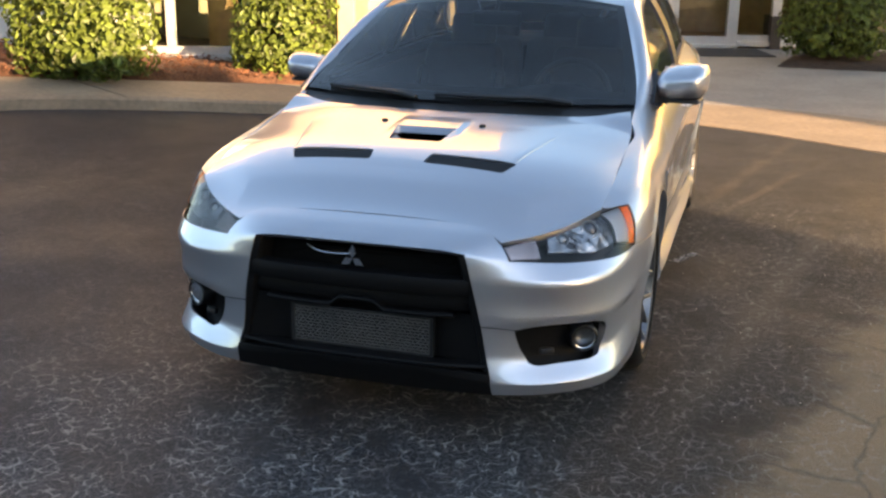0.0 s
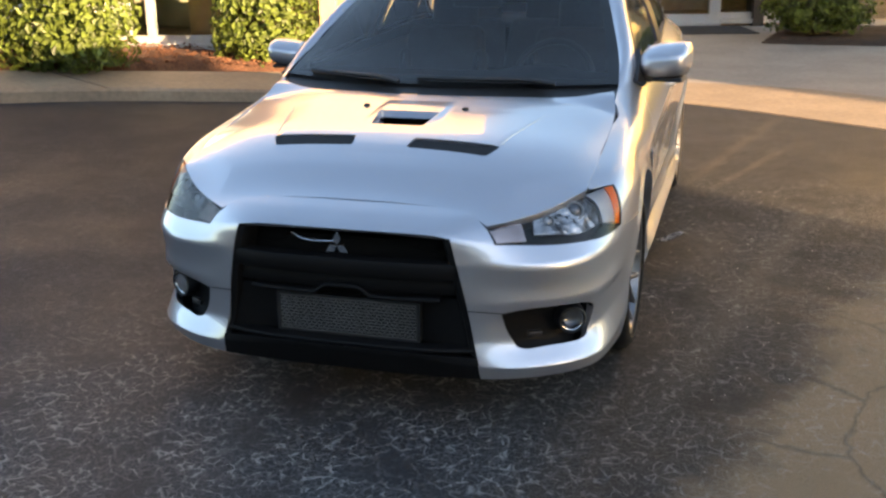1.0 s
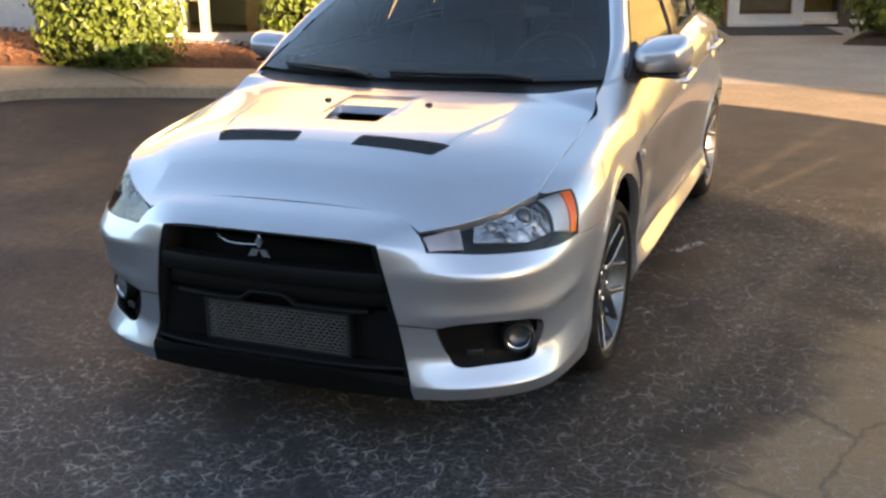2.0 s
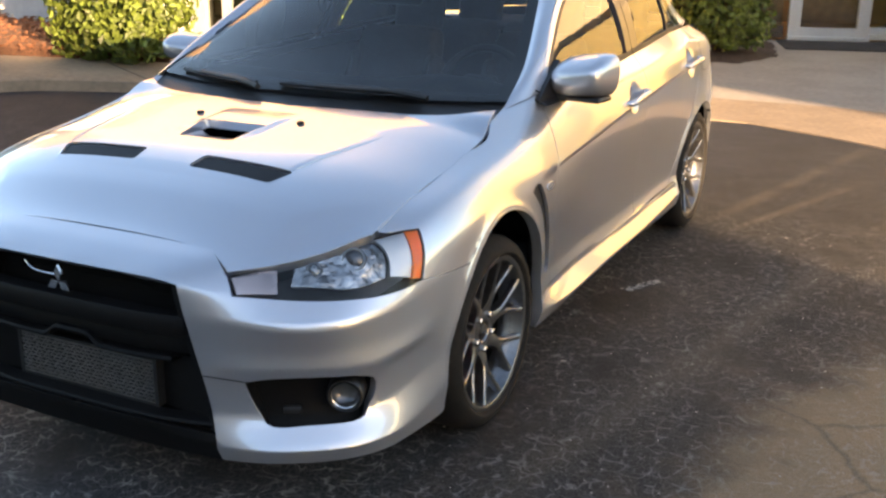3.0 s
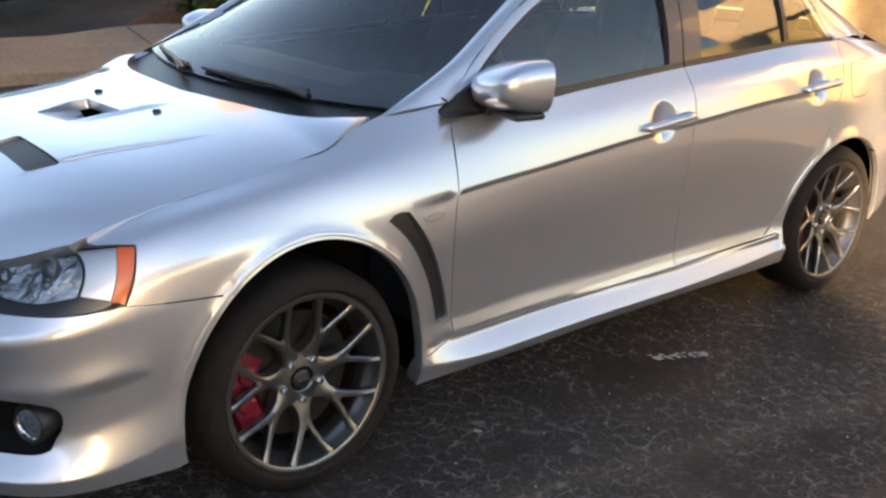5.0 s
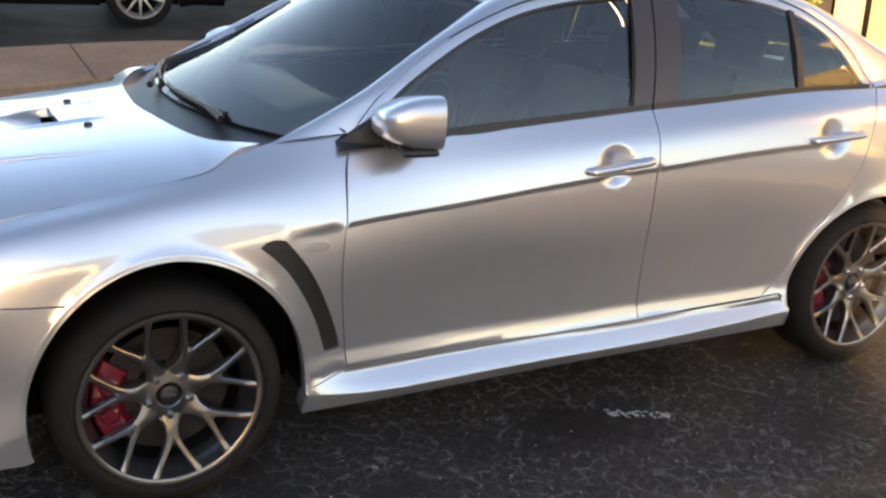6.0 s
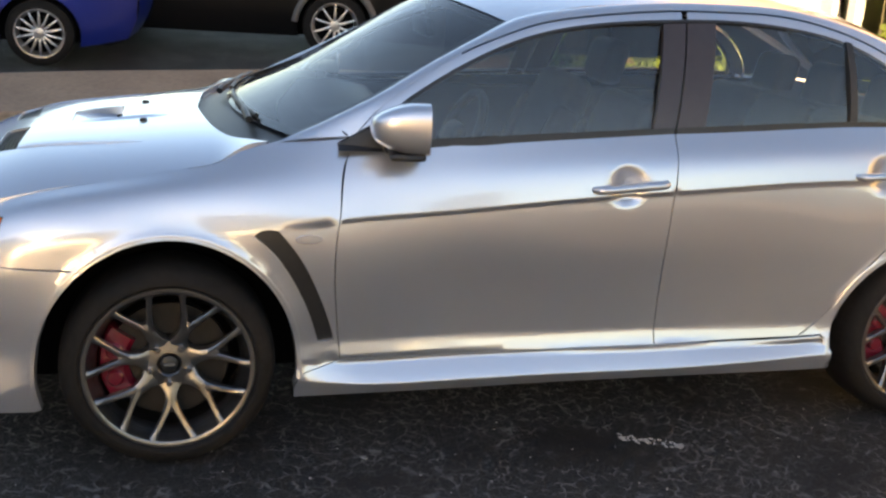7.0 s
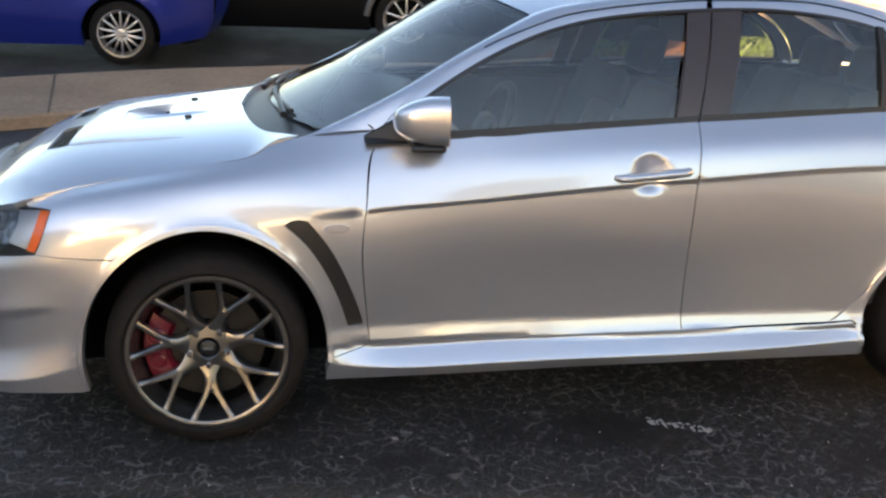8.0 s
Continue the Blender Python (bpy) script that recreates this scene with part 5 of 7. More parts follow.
# ---- wheels ----
def wheel_parts(holder, spokes=7, caliper=True):
    bm = bmesh.new()
    R, W = 0.322, 0.118
    lathe(bm, [(-W + 0.03, 0.232), (-W, 0.25), (-W - 0.006, 0.28), (-W + 0.012, 0.306), (-W + 0.04, 0.319), (-0.03, R), (0.03, R), (W - 0.04, 0.319), (W - 0.012, 0.306), (W + 0.006, 0.282), (W + 0.006, 0.268), (W - 0.002, 0.259), (W - 0.03, 0.250)], 72)
    part("tyre", bm, RUBBER, holder, "worn black tyre with brownish dust")
    bm = bmesh.new()
    lathe(bm, [(0.070, 0.214), (0.085, 0.222), (0.103, 0.2265), (0.110, 0.229), (0.113, 0.234), (0.113, 0.243), (0.109, 0.2465), (0.100, 0.2465)], 84)
    part("rim", bm, GUN, holder, "gunmetal alloy rim")
    bm = bmesh.new()
    lathe(bm, [(-0.10, 0.236), (-0.10, 0.225), (0.02, 0.205), (0.055, 0.208), (0.071, 0.2145)], 84)
    part("barrel", bm, BARREL, holder, "dark dusty wheel barrel")
    bm = bmesh.new()
    lathe(bm, [(0.030, 0.2035), (0.046, 0.2045), (0.062, 0.209), (0.070, 0.2135)], 84)
    part("barrel_step", bm, GUN, holder, "bright machined step inside the rim")
    for k in range(spokes):
        bm = bmesh.new()
        a0 = radians(-88) + 2 * math.pi * k / spokes

        def at(r, ang, x):
            return Vector((x, r * math.cos(ang), r * math.sin(ang)))

        # one arm that forks into two
        def limb(path):
            rows = []
            for r, ang, x, w, d in path:
                c = at(r, a0 + ang, x)
                rad = Vector((0, math.cos(a0 + ang), math.sin(a0 + ang)))
                tan = Vector((0, -rad.z, rad.y))
                rows.append([bm.verts.new(c + tan * u + Vector((h, 0, 0))) for u, h in ((-w, -d), (-w, -0.004), (-w * 0.55, 0.0), (w * 0.55, 0.0), (w, -0.004), (w, -d))])
            for p, q in zip(rows, rows[1:]):
                for i in range(6):
                    bm.faces.new((p[i], p[(i + 1) % 6], q[(i + 1) % 6], q[i]))
            bm.faces.new(rows[-1])
        limb([(0.040, 0, 0.064, 0.030, 0.05), (0.066, 0, 0.069, 0.0310, 0.05), (0.076, 0, 0.072, 0.0240, 0.05), (0.087, 0, 0.0755, 0.0190, 0.045), (0.100, 0, 0.0785, 0.0165, 0.042), (0.114, 0, 0.081, 0.0160, 0.036), (0.126, 0, 0.083, 0.0160, 0.034), (0.137, 0, 0.0845, 0.0125, 0.034), (0.145, 0, 0.084, 0.005, 0.034)])
        for sg in (1, -1):
            limb([(0.114, sg * 0.040, 0.0811, 0.0105, 0.036), (0.128, sg * 0.066, 0.0838, 0.0098, 0.034), (0.146, sg * 0.107, 0.0878, 0.0090, 0.03), (0.166, sg * 0.153, 0.0920, 0.0083, 0.028), (0.190, sg * 0.199, 0.0980, 0.0080, 0.026), (0.216, sg * 0.236, 0.1045, 0.0092, 0.024), (0.233, sg * 0.254, 0.109, 0.0140, 0.022)])
        part("spoke", bm, GUN, holder)
    bm = bmesh.new()
    lathe(bm, [(0.02, 0.074), (0.055, 0.074), (0.066, 0.069), (0.071, 0.036), (0.064, 0.0290), (0.058, 0.028)], 48)
    part("hub", bm, GUN, holder)
    bm = bmesh.new()
    lathe(bm, [(0.058, 0.0265), (0.070, 0.025), (0.073, 0.021), (0.073, 0.0005)], 32)
    part("centre_cap", bm, BLACK, holder, "black centre cap")
    bm = bmesh.new()
    box(bm, (0.002, 0.032, 0.009), (0.074, 0, 0))
    part("cap_mark", bm, CHROME, holder, smooth=False)
    for k in range(5):
        bm = bmesh.new()
        a = radians(90 + 36) + 2 * math.pi * k / 5
        lathe(bm, [(0.05, 0.0115), (0.078, 0.0105), (0.082, 0.007), (0.082, 0.0005)], 6)
        bmesh.ops.translate(bm, vec=(0, 0.0575 * math.cos(a), 0.0575 * math.sin(a)), verts=bm.verts)
        part("lug_nut", bm, NUT, holder, smooth=False)
    bm = bmesh.new()
    lathe(bm, [(0.015, 0.075), (0.02, 0.08), (0.02, 0.172), (0.008, 0.175), (-0.008, 0.172), (-0.008, 0.08)], 56)
    part("brake_disc", bm, STEEL, holder, "grey brake disc")
    bm = bmesh.new()
    lathe(bm, [(-0.09, 0.22), (-0.06, 0.10), (-0.05, 0.0005)], 40)
    part("wheel_back", bm, DARK, holder)
    if caliper:
        bm = bmesh.new()
        rows = []
        for a in np.linspace(radians(145), radians(215), 12):
            rows.append([bm.verts.new((x, r * math.cos(a), r * math.sin(a))) for x, r in ((-0.02, 0.115), (0.035, 0.115), (0.050, 0.13), (0.053, 0.165), (0.046, 0.192), (0.03, 0.200), (-0.02, 0.200))])
        for p, q in zip(rows, rows[1:]):
            for i in range(6):
                bm.faces.new((p[i], p[i + 1], q[i + 1], q[i]))
        bm.faces.new(rows[0])
        bm.faces.new(rows[-1][::-1])
        for a in (radians(165), radians(195)):
            r = lathe(bm, [(0.04, 0.026), (0.060, 0.025), (0.066, 0.019), (0.067, 0.0005)], 20)
            bmesh.ops.translate(bm, vec=(0, 0.157 * math.cos(a), 0.157 * math.sin(a)), verts=[v for ring in r for v in ring])
        bmesh.ops.recalc_face_normals(bm, faces=bm.faces)
        part("brake_caliper", bm, RED, holder, "glossy red brake caliper")
    # everything inside the tyre fills its bead
    for ob in holder.children:
        if not ob.name.startswith("tyre"):
            ob.data.transform(Matrix.Diagonal((1, 1.045, 1.045, 1)))


for y, steer in ((0.0, 0), (BASE, 0)):
    for s in (1, -1):
        holder = empty("wheel", (s * (0.772 if y < 1 else 0.746), y + (0 if y < 1 else 0.012), AXLE), car)
        tagged(holder, "gunmetal forked-spoke alloy wheel with a black tyre")
        if (y, s) == (0.0, 1):
            first = holder
            wheel_parts(holder)
        else:
            for o in list(first.children):
                c = o.copy()
                scene.collection.objects.link(c)
                c.parent = holder
            if s < 0:
                holder.rotation_euler = (0, 0, math.pi)

# ---- cabin ----
bm = bmesh.new()
prof = [(0.42, 0.90), (0.50, 1.0), (0.66, 1.005), (0.80, 0.98), (0.86, 0.92), (0.86, 0.80), (0.80, 0.62)]
rows = []
for x in np.linspace(-0.70, 0.70, 29):
    hump = 0.035 * math.exp(-(((x - 0.36) / 0.17) ** 2))
    rows.append([bm.verts.new((x, y + 0.05 * (abs(x) / 0.7) ** 2, z + (hump if 0.6 < y < 0.85 and z > 0.9 else 0))) for y, z in prof])
for a, b in zip(rows, rows[1:]):
    for i in range(len(prof) - 1):
        bm.faces.new((a[i], a[i + 1], b[i + 1], b[i]))
bmesh.ops.recalc_face_normals(bm, faces=bm.faces)
part("dashboard", bm, DASH, car, "black dashboard")
wheel_s = empty("steering_wheel", (0.36, 0.99, 0.93), car)
wheel_s.rotation_euler = (radians(-24), 0, 0)
bm = bmesh.new()
tube(bm, [(0.185 * math.cos(a), 0, 0.185 * math.sin(a)) for a in np.linspace(0, 2 * math.pi, 40)], 0.016, 10)
part("rim", bm, DASH, wheel_s)
bm = bmesh.new()
box(bm, (0.16, 0.05, 0.13), (0, -0.02, 0), None, 0.03, 3)
box(bm, (0.34, 0.02, 0.04), (0, -0.01, 0.0), None, 0.008)
box(bm, (0.05, 0.02, 0.17), (0, -0.01, -0.09), None, 0.008)
part("hub", bm, DASH, wheel_s)


def seat(x, y, wide, back, bolster=True):
    st = empty("seat", (x, y, 0.3), car)
    bm = bmesh.new()
    box(bm, (wide, 0.5, 0.2), (0, 0, 0.15), Matrix.Rotation(radians(6), 3, "X"), 0.05, 3)
    part("cushion", bm, TRIM, st)
    bm = bmesh.new()
    box(bm, (wide, 0.14, back), (0, 0.31, 0.2 + back / 2), Matrix.Rotation(radians(-20), 3, "X"), 0.05, 4, (0.82, 0.8))
    if bolster:
        for s in (1, -1):
            box(bm, (0.1, 0.18, back * 0.75), (s * (wide / 2 - 0.05), 0.27, 0.2 + back * 0.42), Matrix.Rotation(radians(-20), 3, "X"), 0.04, 3, (0.7, 0.7))
    part("backrest", bm, TRIM, st)
    bm = bmesh.new()
    box(bm, (0.26, 0.10, 0.19), (0, 0.31 + 0.36 * back + 0.05, 0.2 + back * 1.06), Matrix.Rotation(radians(-14), 3, "X"), 0.045, 4)
    part("headrest", bm, TRIM, st)
    return st


seat(0.36, 1.25, 0.52, 0.62)
seat(-0.36, 1.25, 0.52, 0.62)
for x in (-0.42, 0.0, 0.42):
    seat(x, 2.12, 0.46, 0.58, False)
bm = bmesh.new()
box(bm, (1.25, 0.45, 0.03), (0, 2.72, 1.04), Matrix.Rotation(radians(3), 3, "X"), 0.01)
part("parcel_shelf", bm, TRIM, car, "dark parcel shelf")
bm = bmesh.new()
for s in (1, -1):
    box(bm, (0.03, 1.9, 0.62), (s * 0.76, 1.55, 0.68), None, 0.01)
box(bm, (1.5, 1.9, 0.02), (0, 1.5, 0.30))
part("door_lining", bm, TRIM, car, "dark cabin lining")
bm = bmesh.new()
box(bm, (0.24, 0.035, 0.07), (0, 0.93, 1.30), Matrix.Rotation(radians(12), 3, "X"), 0.015, 3)
tube(bm, [(0, 0.94, 1.33), (0, 0.96, 1.40)], 0.009)
part("rear_view_mirror", bm, BLACK, car, "black interior mirror")

# ---- ground: level under the car, rising gently towards the next car park ----
def ramp_up(x, start, slope):
    return slope * 0.6 * math.log1p(math.exp(min((-max(x, -16) - start) / 0.6, 40)))


def rise(x, y=0.0):
    w = min(1.0, max(0.0, (y - 2.1) / 1.3))
    w = w * w * (3 - 2 * w)
    return (1 - w) * ramp_up(x, 4.8, 0.095) + w * ramp_up(x, 2.0, 0.075)


def asphalt():
    """Black seal-coated asphalt with pale crazing, brown wear where the seal ends and sun painted in."""
    m = material("asphalt", (0.03, 0.03, 0.033), 0.72, spec=0.38)
    t, n, l, b = nodes(m)
    co = n.new("ShaderNodeTexCoord")

    def noise_node(scale, detail=5, rough=0.6):
        a = n.new("ShaderNodeTexNoise")
        a.inputs["Scale"].default_value, a.inputs["Detail"].default_value, a.inputs["Roughness"].default_value = scale, detail, rough
        l.new(co.outputs["Object"], a.inputs["Vector"])
        return a

    def math_node(op, a, b2=None, clamp=False):
        k = n.new("ShaderNodeMath")
        k.operation, k.use_clamp = op, clamp
        for i, v in enumerate((a, b2)):
            if v is None:
                continue
            if isinstance(v, (int, float)):
                k.inputs[i].default_value = v
            else:
                l.new(v, k.inputs[i])
        return k.outputs[0]

    def ramp(v, lo, hi, a=0.0, b2=1.0):
        k = n.new("ShaderNodeMapRange")
        k.interpolation_type = "SMOOTHSTEP"
        for i, q in zip(("From Min", "From Max", "To Min", "To Max"), (lo, hi, a, b2)):
            k.inputs[i].default_value = q
        l.new(v, k.inputs["Value"])
        return k.outputs[0]

    def mix(f, a, b2):
        k = n.new("ShaderNodeMix")
        k.data_type = "RGBA"
        l.new(f, k.inputs["Factor"])
        for s, v in (("A", a), ("B", b2)):
            sock = [i for i in k.inputs if i.name == s and i.type == "RGBA"][0]
            if isinstance(v, tuple):
                sock.default_value = (*v, 1)
            else:
                l.new(v, sock)
        return [o for o in k.outputs if o.type == "RGBA"][0]

    sep = n.new("ShaderNodeSeparateXYZ")
    l.new(co.outputs["Object"], sep.inputs[0])
    x, y = sep.outputs["X"], sep.outputs["Y"]
    warp = noise_node(7, 4)
    add = n.new("ShaderNodeVectorMath")
    add.operation = "MULTIPLY_ADD"
    l.new(warp.outputs["Color"], add.inputs[0])
    add.inputs[1].default_value = (0.11, 0.11, 0.0)
    l.new(co.outputs["Object"], add.inputs[2])
    cracks = []
    for scale, width in ((18, 0.085), (40, 0.10)):
        v = n.new("ShaderNodeTexVoronoi")
        v.feature = "DISTANCE_TO_EDGE"
        v.inputs["Scale"].default_value = scale
        l.new(add.outputs[0], v.inputs["Vector"])
        cracks.append(ramp(v.outputs["Distance"], 0.0, width, 1.0, 0.0))
    patch = ramp(noise_node(2.6, 4).outputs["Fac"], 0.32, 0.54)
    broken = ramp(noise_node(20, 4).outputs["Fac"], 0.43, 0.56)
    craze = math_node("MULTIPLY", math_node("MAXIMUM", math_node("MULTIPLY", cracks[0], broken), math_node("MULTIPLY", cracks[1], 0.32)), patch)
    fleck = ramp(noise_node(110, 2).outputs["Fac"], 0.63, 0.74)
    fine = ramp(noise_node(260, 3).outputs["Fac"], 0.3, 0.7, 0.55, 1.5)
    # worn, brown side along the car's flank, with sunlight painted in as tan
    edge = math_node("SUBTRACT", x, math_node("ADD", math_node("MULTIPLY", y, 0.27), 1.40))
    edge = math_node("ADD", edge, math_node("MULTIPLY", math_node("SUBTRACT", noise_node(1.6, 4).outputs["Fac"], 0.5), 1.1))
    brown = ramp(edge, -1.0, 0.25)
    worn_sunlit = math_node("MULTIPLY", ramp(edge, -0.12, 0.36), ramp(y, 0.9, 1.9, 1.0, 0.35))
    # thin tan streaks running back across the lot
    streak = []
    for slope, off, wide, y0, y1 in ((0.21, 1.17, 0.075, -0.9, 3.1), (0.232, 0.277, 0.05, 2.6, 5.6), (0.35, 0.135, 0.04, 2.4, 4.4)):
        d = math_node("ABSOLUTE", math_node("SUBTRACT", x, math_node("ADD", math_node("MULTIPLY", y, slope), off)))
        ends = math_node("MULTIPLY", ramp(y, y0, y0 + 0.8), ramp(y, y1 - 0.7, y1, 1.0, 0.0))
        streak.append(math_node("MULTIPLY", ramp(d, 0.0, wide * 1.6, 1.0, 0.0), ends))
    streaks = math_node("MULTIPLY", math_node("MAXIMUM", math_node("MAXIMUM", streak[0], streak[1]), streak[2]), ramp(noise_node(1.3, 3).outputs["Fac"], 0.30, 0.5))
    base = mix(brown, (0.0185, 0.019, 0.0225), (0.024, 0.0215, 0.0195))
    # bright tan puts the sun on this ground into the colour
    base = mix(worn_sunlit, base, (0.205, 0.138, 0.078))
    # asphalt mixed darker from the car's flank outwards
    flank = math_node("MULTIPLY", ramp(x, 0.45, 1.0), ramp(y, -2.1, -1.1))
    base = mix(math_node("MULTIPLY", math_node("MULTIPLY", flank, math_node("SUBTRACT", 1.0, worn_sunlit)), 0.75), base, (0.010, 0.0095, 0.0095))
    # a still darker patch along the rear half of the car's side
    dark_patch = math_node("MULTIPLY", ramp(y, 0.7, 1.5), ramp(math_node("SUBTRACT", x, math_node("MULTIPLY", y, 0.2)), 1.5, 2.0, 1.0, 0.0))
    dark_patch = math_node("MULTIPLY", math_node("MULTIPLY", dark_patch, ramp(y, 3.2, 4.6, 1.0, 0.0)), ramp(x, 0.2, 0.7))
    base = mix(math_node("MULTIPLY", dark_patch, 0.7), base, (0.0065, 0.006, 0.006))
    base = mix(ramp(x, -7.4, -6.4, 0.7, 0.0), base, (0.006, 0.0055, 0.006))
    base = mix(math_node("MULTIPLY", streaks, 0.42), base, (0.075, 0.06, 0.042))
    hide = math_node("SUBTRACT", 1.0, math_node("MULTIPLY", math_node("MAXIMUM", math_node("MULTIPLY", brown, 0.5), flank), 0.5))
    hide = math_node("MULTIPLY", hide, ramp(y, 1.9, 3.6, 1.0, 0.25))
    hide = math_node("MULTIPLY", hide, ramp(math_node("SUBTRACT", x, math_node("MULTIPLY", y, 0.35)), -1.7, -0.3, 0.22, 1.0))
    base = mix(math_node("MULTIPLY", math_node("MULTIPLY", craze, hide), 0.68), base, (0.36, 0.355, 0.345))
    base = mix(math_node("MULTIPLY", fleck, 0.5), base, (0.24, 0.225, 0.2))
    # a few long dark cracks in the worn, painted-sunlit part
    v = n.new("ShaderNodeTexVoronoi")
    v.feature = "DISTANCE_TO_EDGE"
    v.inputs["Scale"].default_value = 0.9
    l.new(add.outputs[0], v.inputs["Vector"])
    long = math_node("MULTIPLY", ramp(v.outputs["Distance"], 0.0, 0.012, 1.0, 0.0), worn_sunlit)
    base = mix(math_node("MULTIPLY", long, 0.45), base, (0.02, 0.016, 0.012))
    sc = n.new("ShaderNodeVectorMath")
    sc.operation = "SCALE"
    l.new(base, sc.inputs[0])
    l.new(fine, sc.inputs["Scale"])
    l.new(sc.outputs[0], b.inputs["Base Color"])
    l.new(ramp(noise_node(1.1, 4).outputs["Fac"], 0.3, 0.7, 0.56, 0.74), b.inputs["Roughness"])
    bp = n.new("ShaderNodeBump")
    bp.inputs["Strength"].default_value, bp.inputs["Distance"].default_value = 0.7, 0.006
    l.new(math_node("SUBTRACT", noise_node(190, 4).outputs["Fac"], math_node("MULTIPLY", craze, 0.5)), bp.inputs["Height"])
    l.new(bp.outputs[0], b.inputs["Normal"])
    return m


ASPHALT = asphalt()
TANNED = grain(material("tan concrete", (0.25, 0.185, 0.125), 0.85), 22, 0.15, 0.18, 0.3, 120, distance=0.003)
APRON = grain(material("broomed concrete", (0.30, 0.26, 0.215), 0.85), 18, 0.12, 0.14, 0.3, 140, distance=0.003)
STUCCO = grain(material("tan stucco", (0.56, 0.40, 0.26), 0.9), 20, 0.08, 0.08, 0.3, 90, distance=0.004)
# stucco copies: PALE lightened for window reflections, DULL darkened for hood reflections
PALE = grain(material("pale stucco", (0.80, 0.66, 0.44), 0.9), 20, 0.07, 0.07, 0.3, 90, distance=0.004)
DULL = grain(material("brown stucco darkened for reflections", (0.30, 0.20, 0.125), 0.9), 20, 0.1, 0.12, 0.3, 90, distance=0.004)
WHITE = grain(material("white painted masonry", (0.70, 0.69, 0.66), 0.8), 14, 0.07, 0.08, 0.25, 60, distance=0.004)
CREAM = grain(material("cream plaster", (0.44, 0.35, 0.19), 0.85), 14, 0.07, 0.07, 0.2, 80, distance=0.003)
YELLOW = grain(material("yellow plaster", (0.42, 0.33, 0.13), 0.85), 14, 0.08, 0.1, 0.2, 80, distance=0.003)
ALLOY = grain(material("window aluminium", (0.62, 0.62, 0.61), 0.4, 0.6), 30, 0.06, 0.05)
BRONZE = grain(material("dark bronze frame", (0.035, 0.03, 0.027), 0.5), 30, 0.2, 0.2)
WOOD = grain(material("wood panelling", (0.34, 0.2, 0.085), 0.55), 9, 0.22, 0.2)
ROOM = grain(material("room wall", (0.4, 0.33, 0.22), 0.9), 6, 0.15, 0.15)
MULCH = grain(material("bark mulch", (0.11, 0.046, 0.023), 0.95), 55, 0.6, 0.25, 0.9, 70, distance=0.03)
SOIL = grain(material("planting soil", (0.05, 0.03, 0.02), 0.95), 40, 0.5, 0.3, 0.8, 60, distance=0.02)
MAT = grain(material("entrance mat", (0.03, 0.028, 0.027), 0.95), 90, 0.3, 0.2, 0.5, 200, distance=0.004)
CLAY = grain(material("terracotta", (0.12, 0.06, 0.04), 0.8), 30, 0.2, 0.2)
PANE = glass_material("shop glass", (0.75, 0.82, 0.8), 1.6)
ROOF = grain(material("grey render", (0.36, 0.33, 0.3), 0.9), 12, 0.1, 0.1)

xs = sorted(set([-300, -120, -60, -30, -20] + [round(-16 + 0.5 * k, 2) for k in range(41)] + [6, 10, 20, 60, 120, 300]))
ys = [-300, -120, -60, -30, -15, -8, -4, 0, 1, 1.8] + [round(2.1 + 0.13 * k, 2) for k in range(11)] + [4, 8, 12, 16, 30, 60, 120, 300]
verts = [(x, y, rise(x, y)) for x in xs for y in ys]
k = len(ys)
faces = [(i * k + j, (i + 1) * k + j, (i + 1) * k + j + 1, i * k + j + 1) for i in range(len(xs) - 1) for j in range(k - 1)]
tagged(link("ground", verts, faces, ASPHALT), "black seal-coated asphalt with pale crazing, brown wear and sun painted in", "ground", kind="structure")

def flecks(name, at, spread, turn, count, size, seed, label):
    rng = np.random.default_rng(seed)
    bm = bmesh.new()
    for _ in range(count):
        p = Matrix.Rotation(turn, 3, "Z") @ Vector((rng.uniform(-1, 1) * spread[0], rng.uniform(-1, 1) * spread[1], 0))
        s = size * rng.uniform(0.5, 1.4)
        box(bm, (s, s * rng.uniform(0.3, 0.8), 0.002), (at[0] + p.x, at[1] + p.y, 0.0025), Matrix.Rotation(rng.uniform(0, 6.3), 3, "Z"))
    tagged(part(name, bm, FLECK, smooth=False), label, "mark", kind="stuff")


FLECK = grain(material("white scuffed paint", (0.42, 0.4, 0.38), 0.8), 80, 0.25, 0.2)
flecks("scrape_mark", (0.92, 1.59), (0.11, 0.022), radians(62), 46, 0.013, 2, "pale scraped paint flecks on the asphalt")
flecks("stone_chips", (1.25, 0.9), (0.6, 1.9), 0.0, 120, 0.006, 3, "tiny pale chips scattered on the asphalt")
flecks("paper_scrap", (0.905, 0.60), (0.012, 0.004), 0.3, 5, 0.016, 5, "small white scrap on the asphalt")


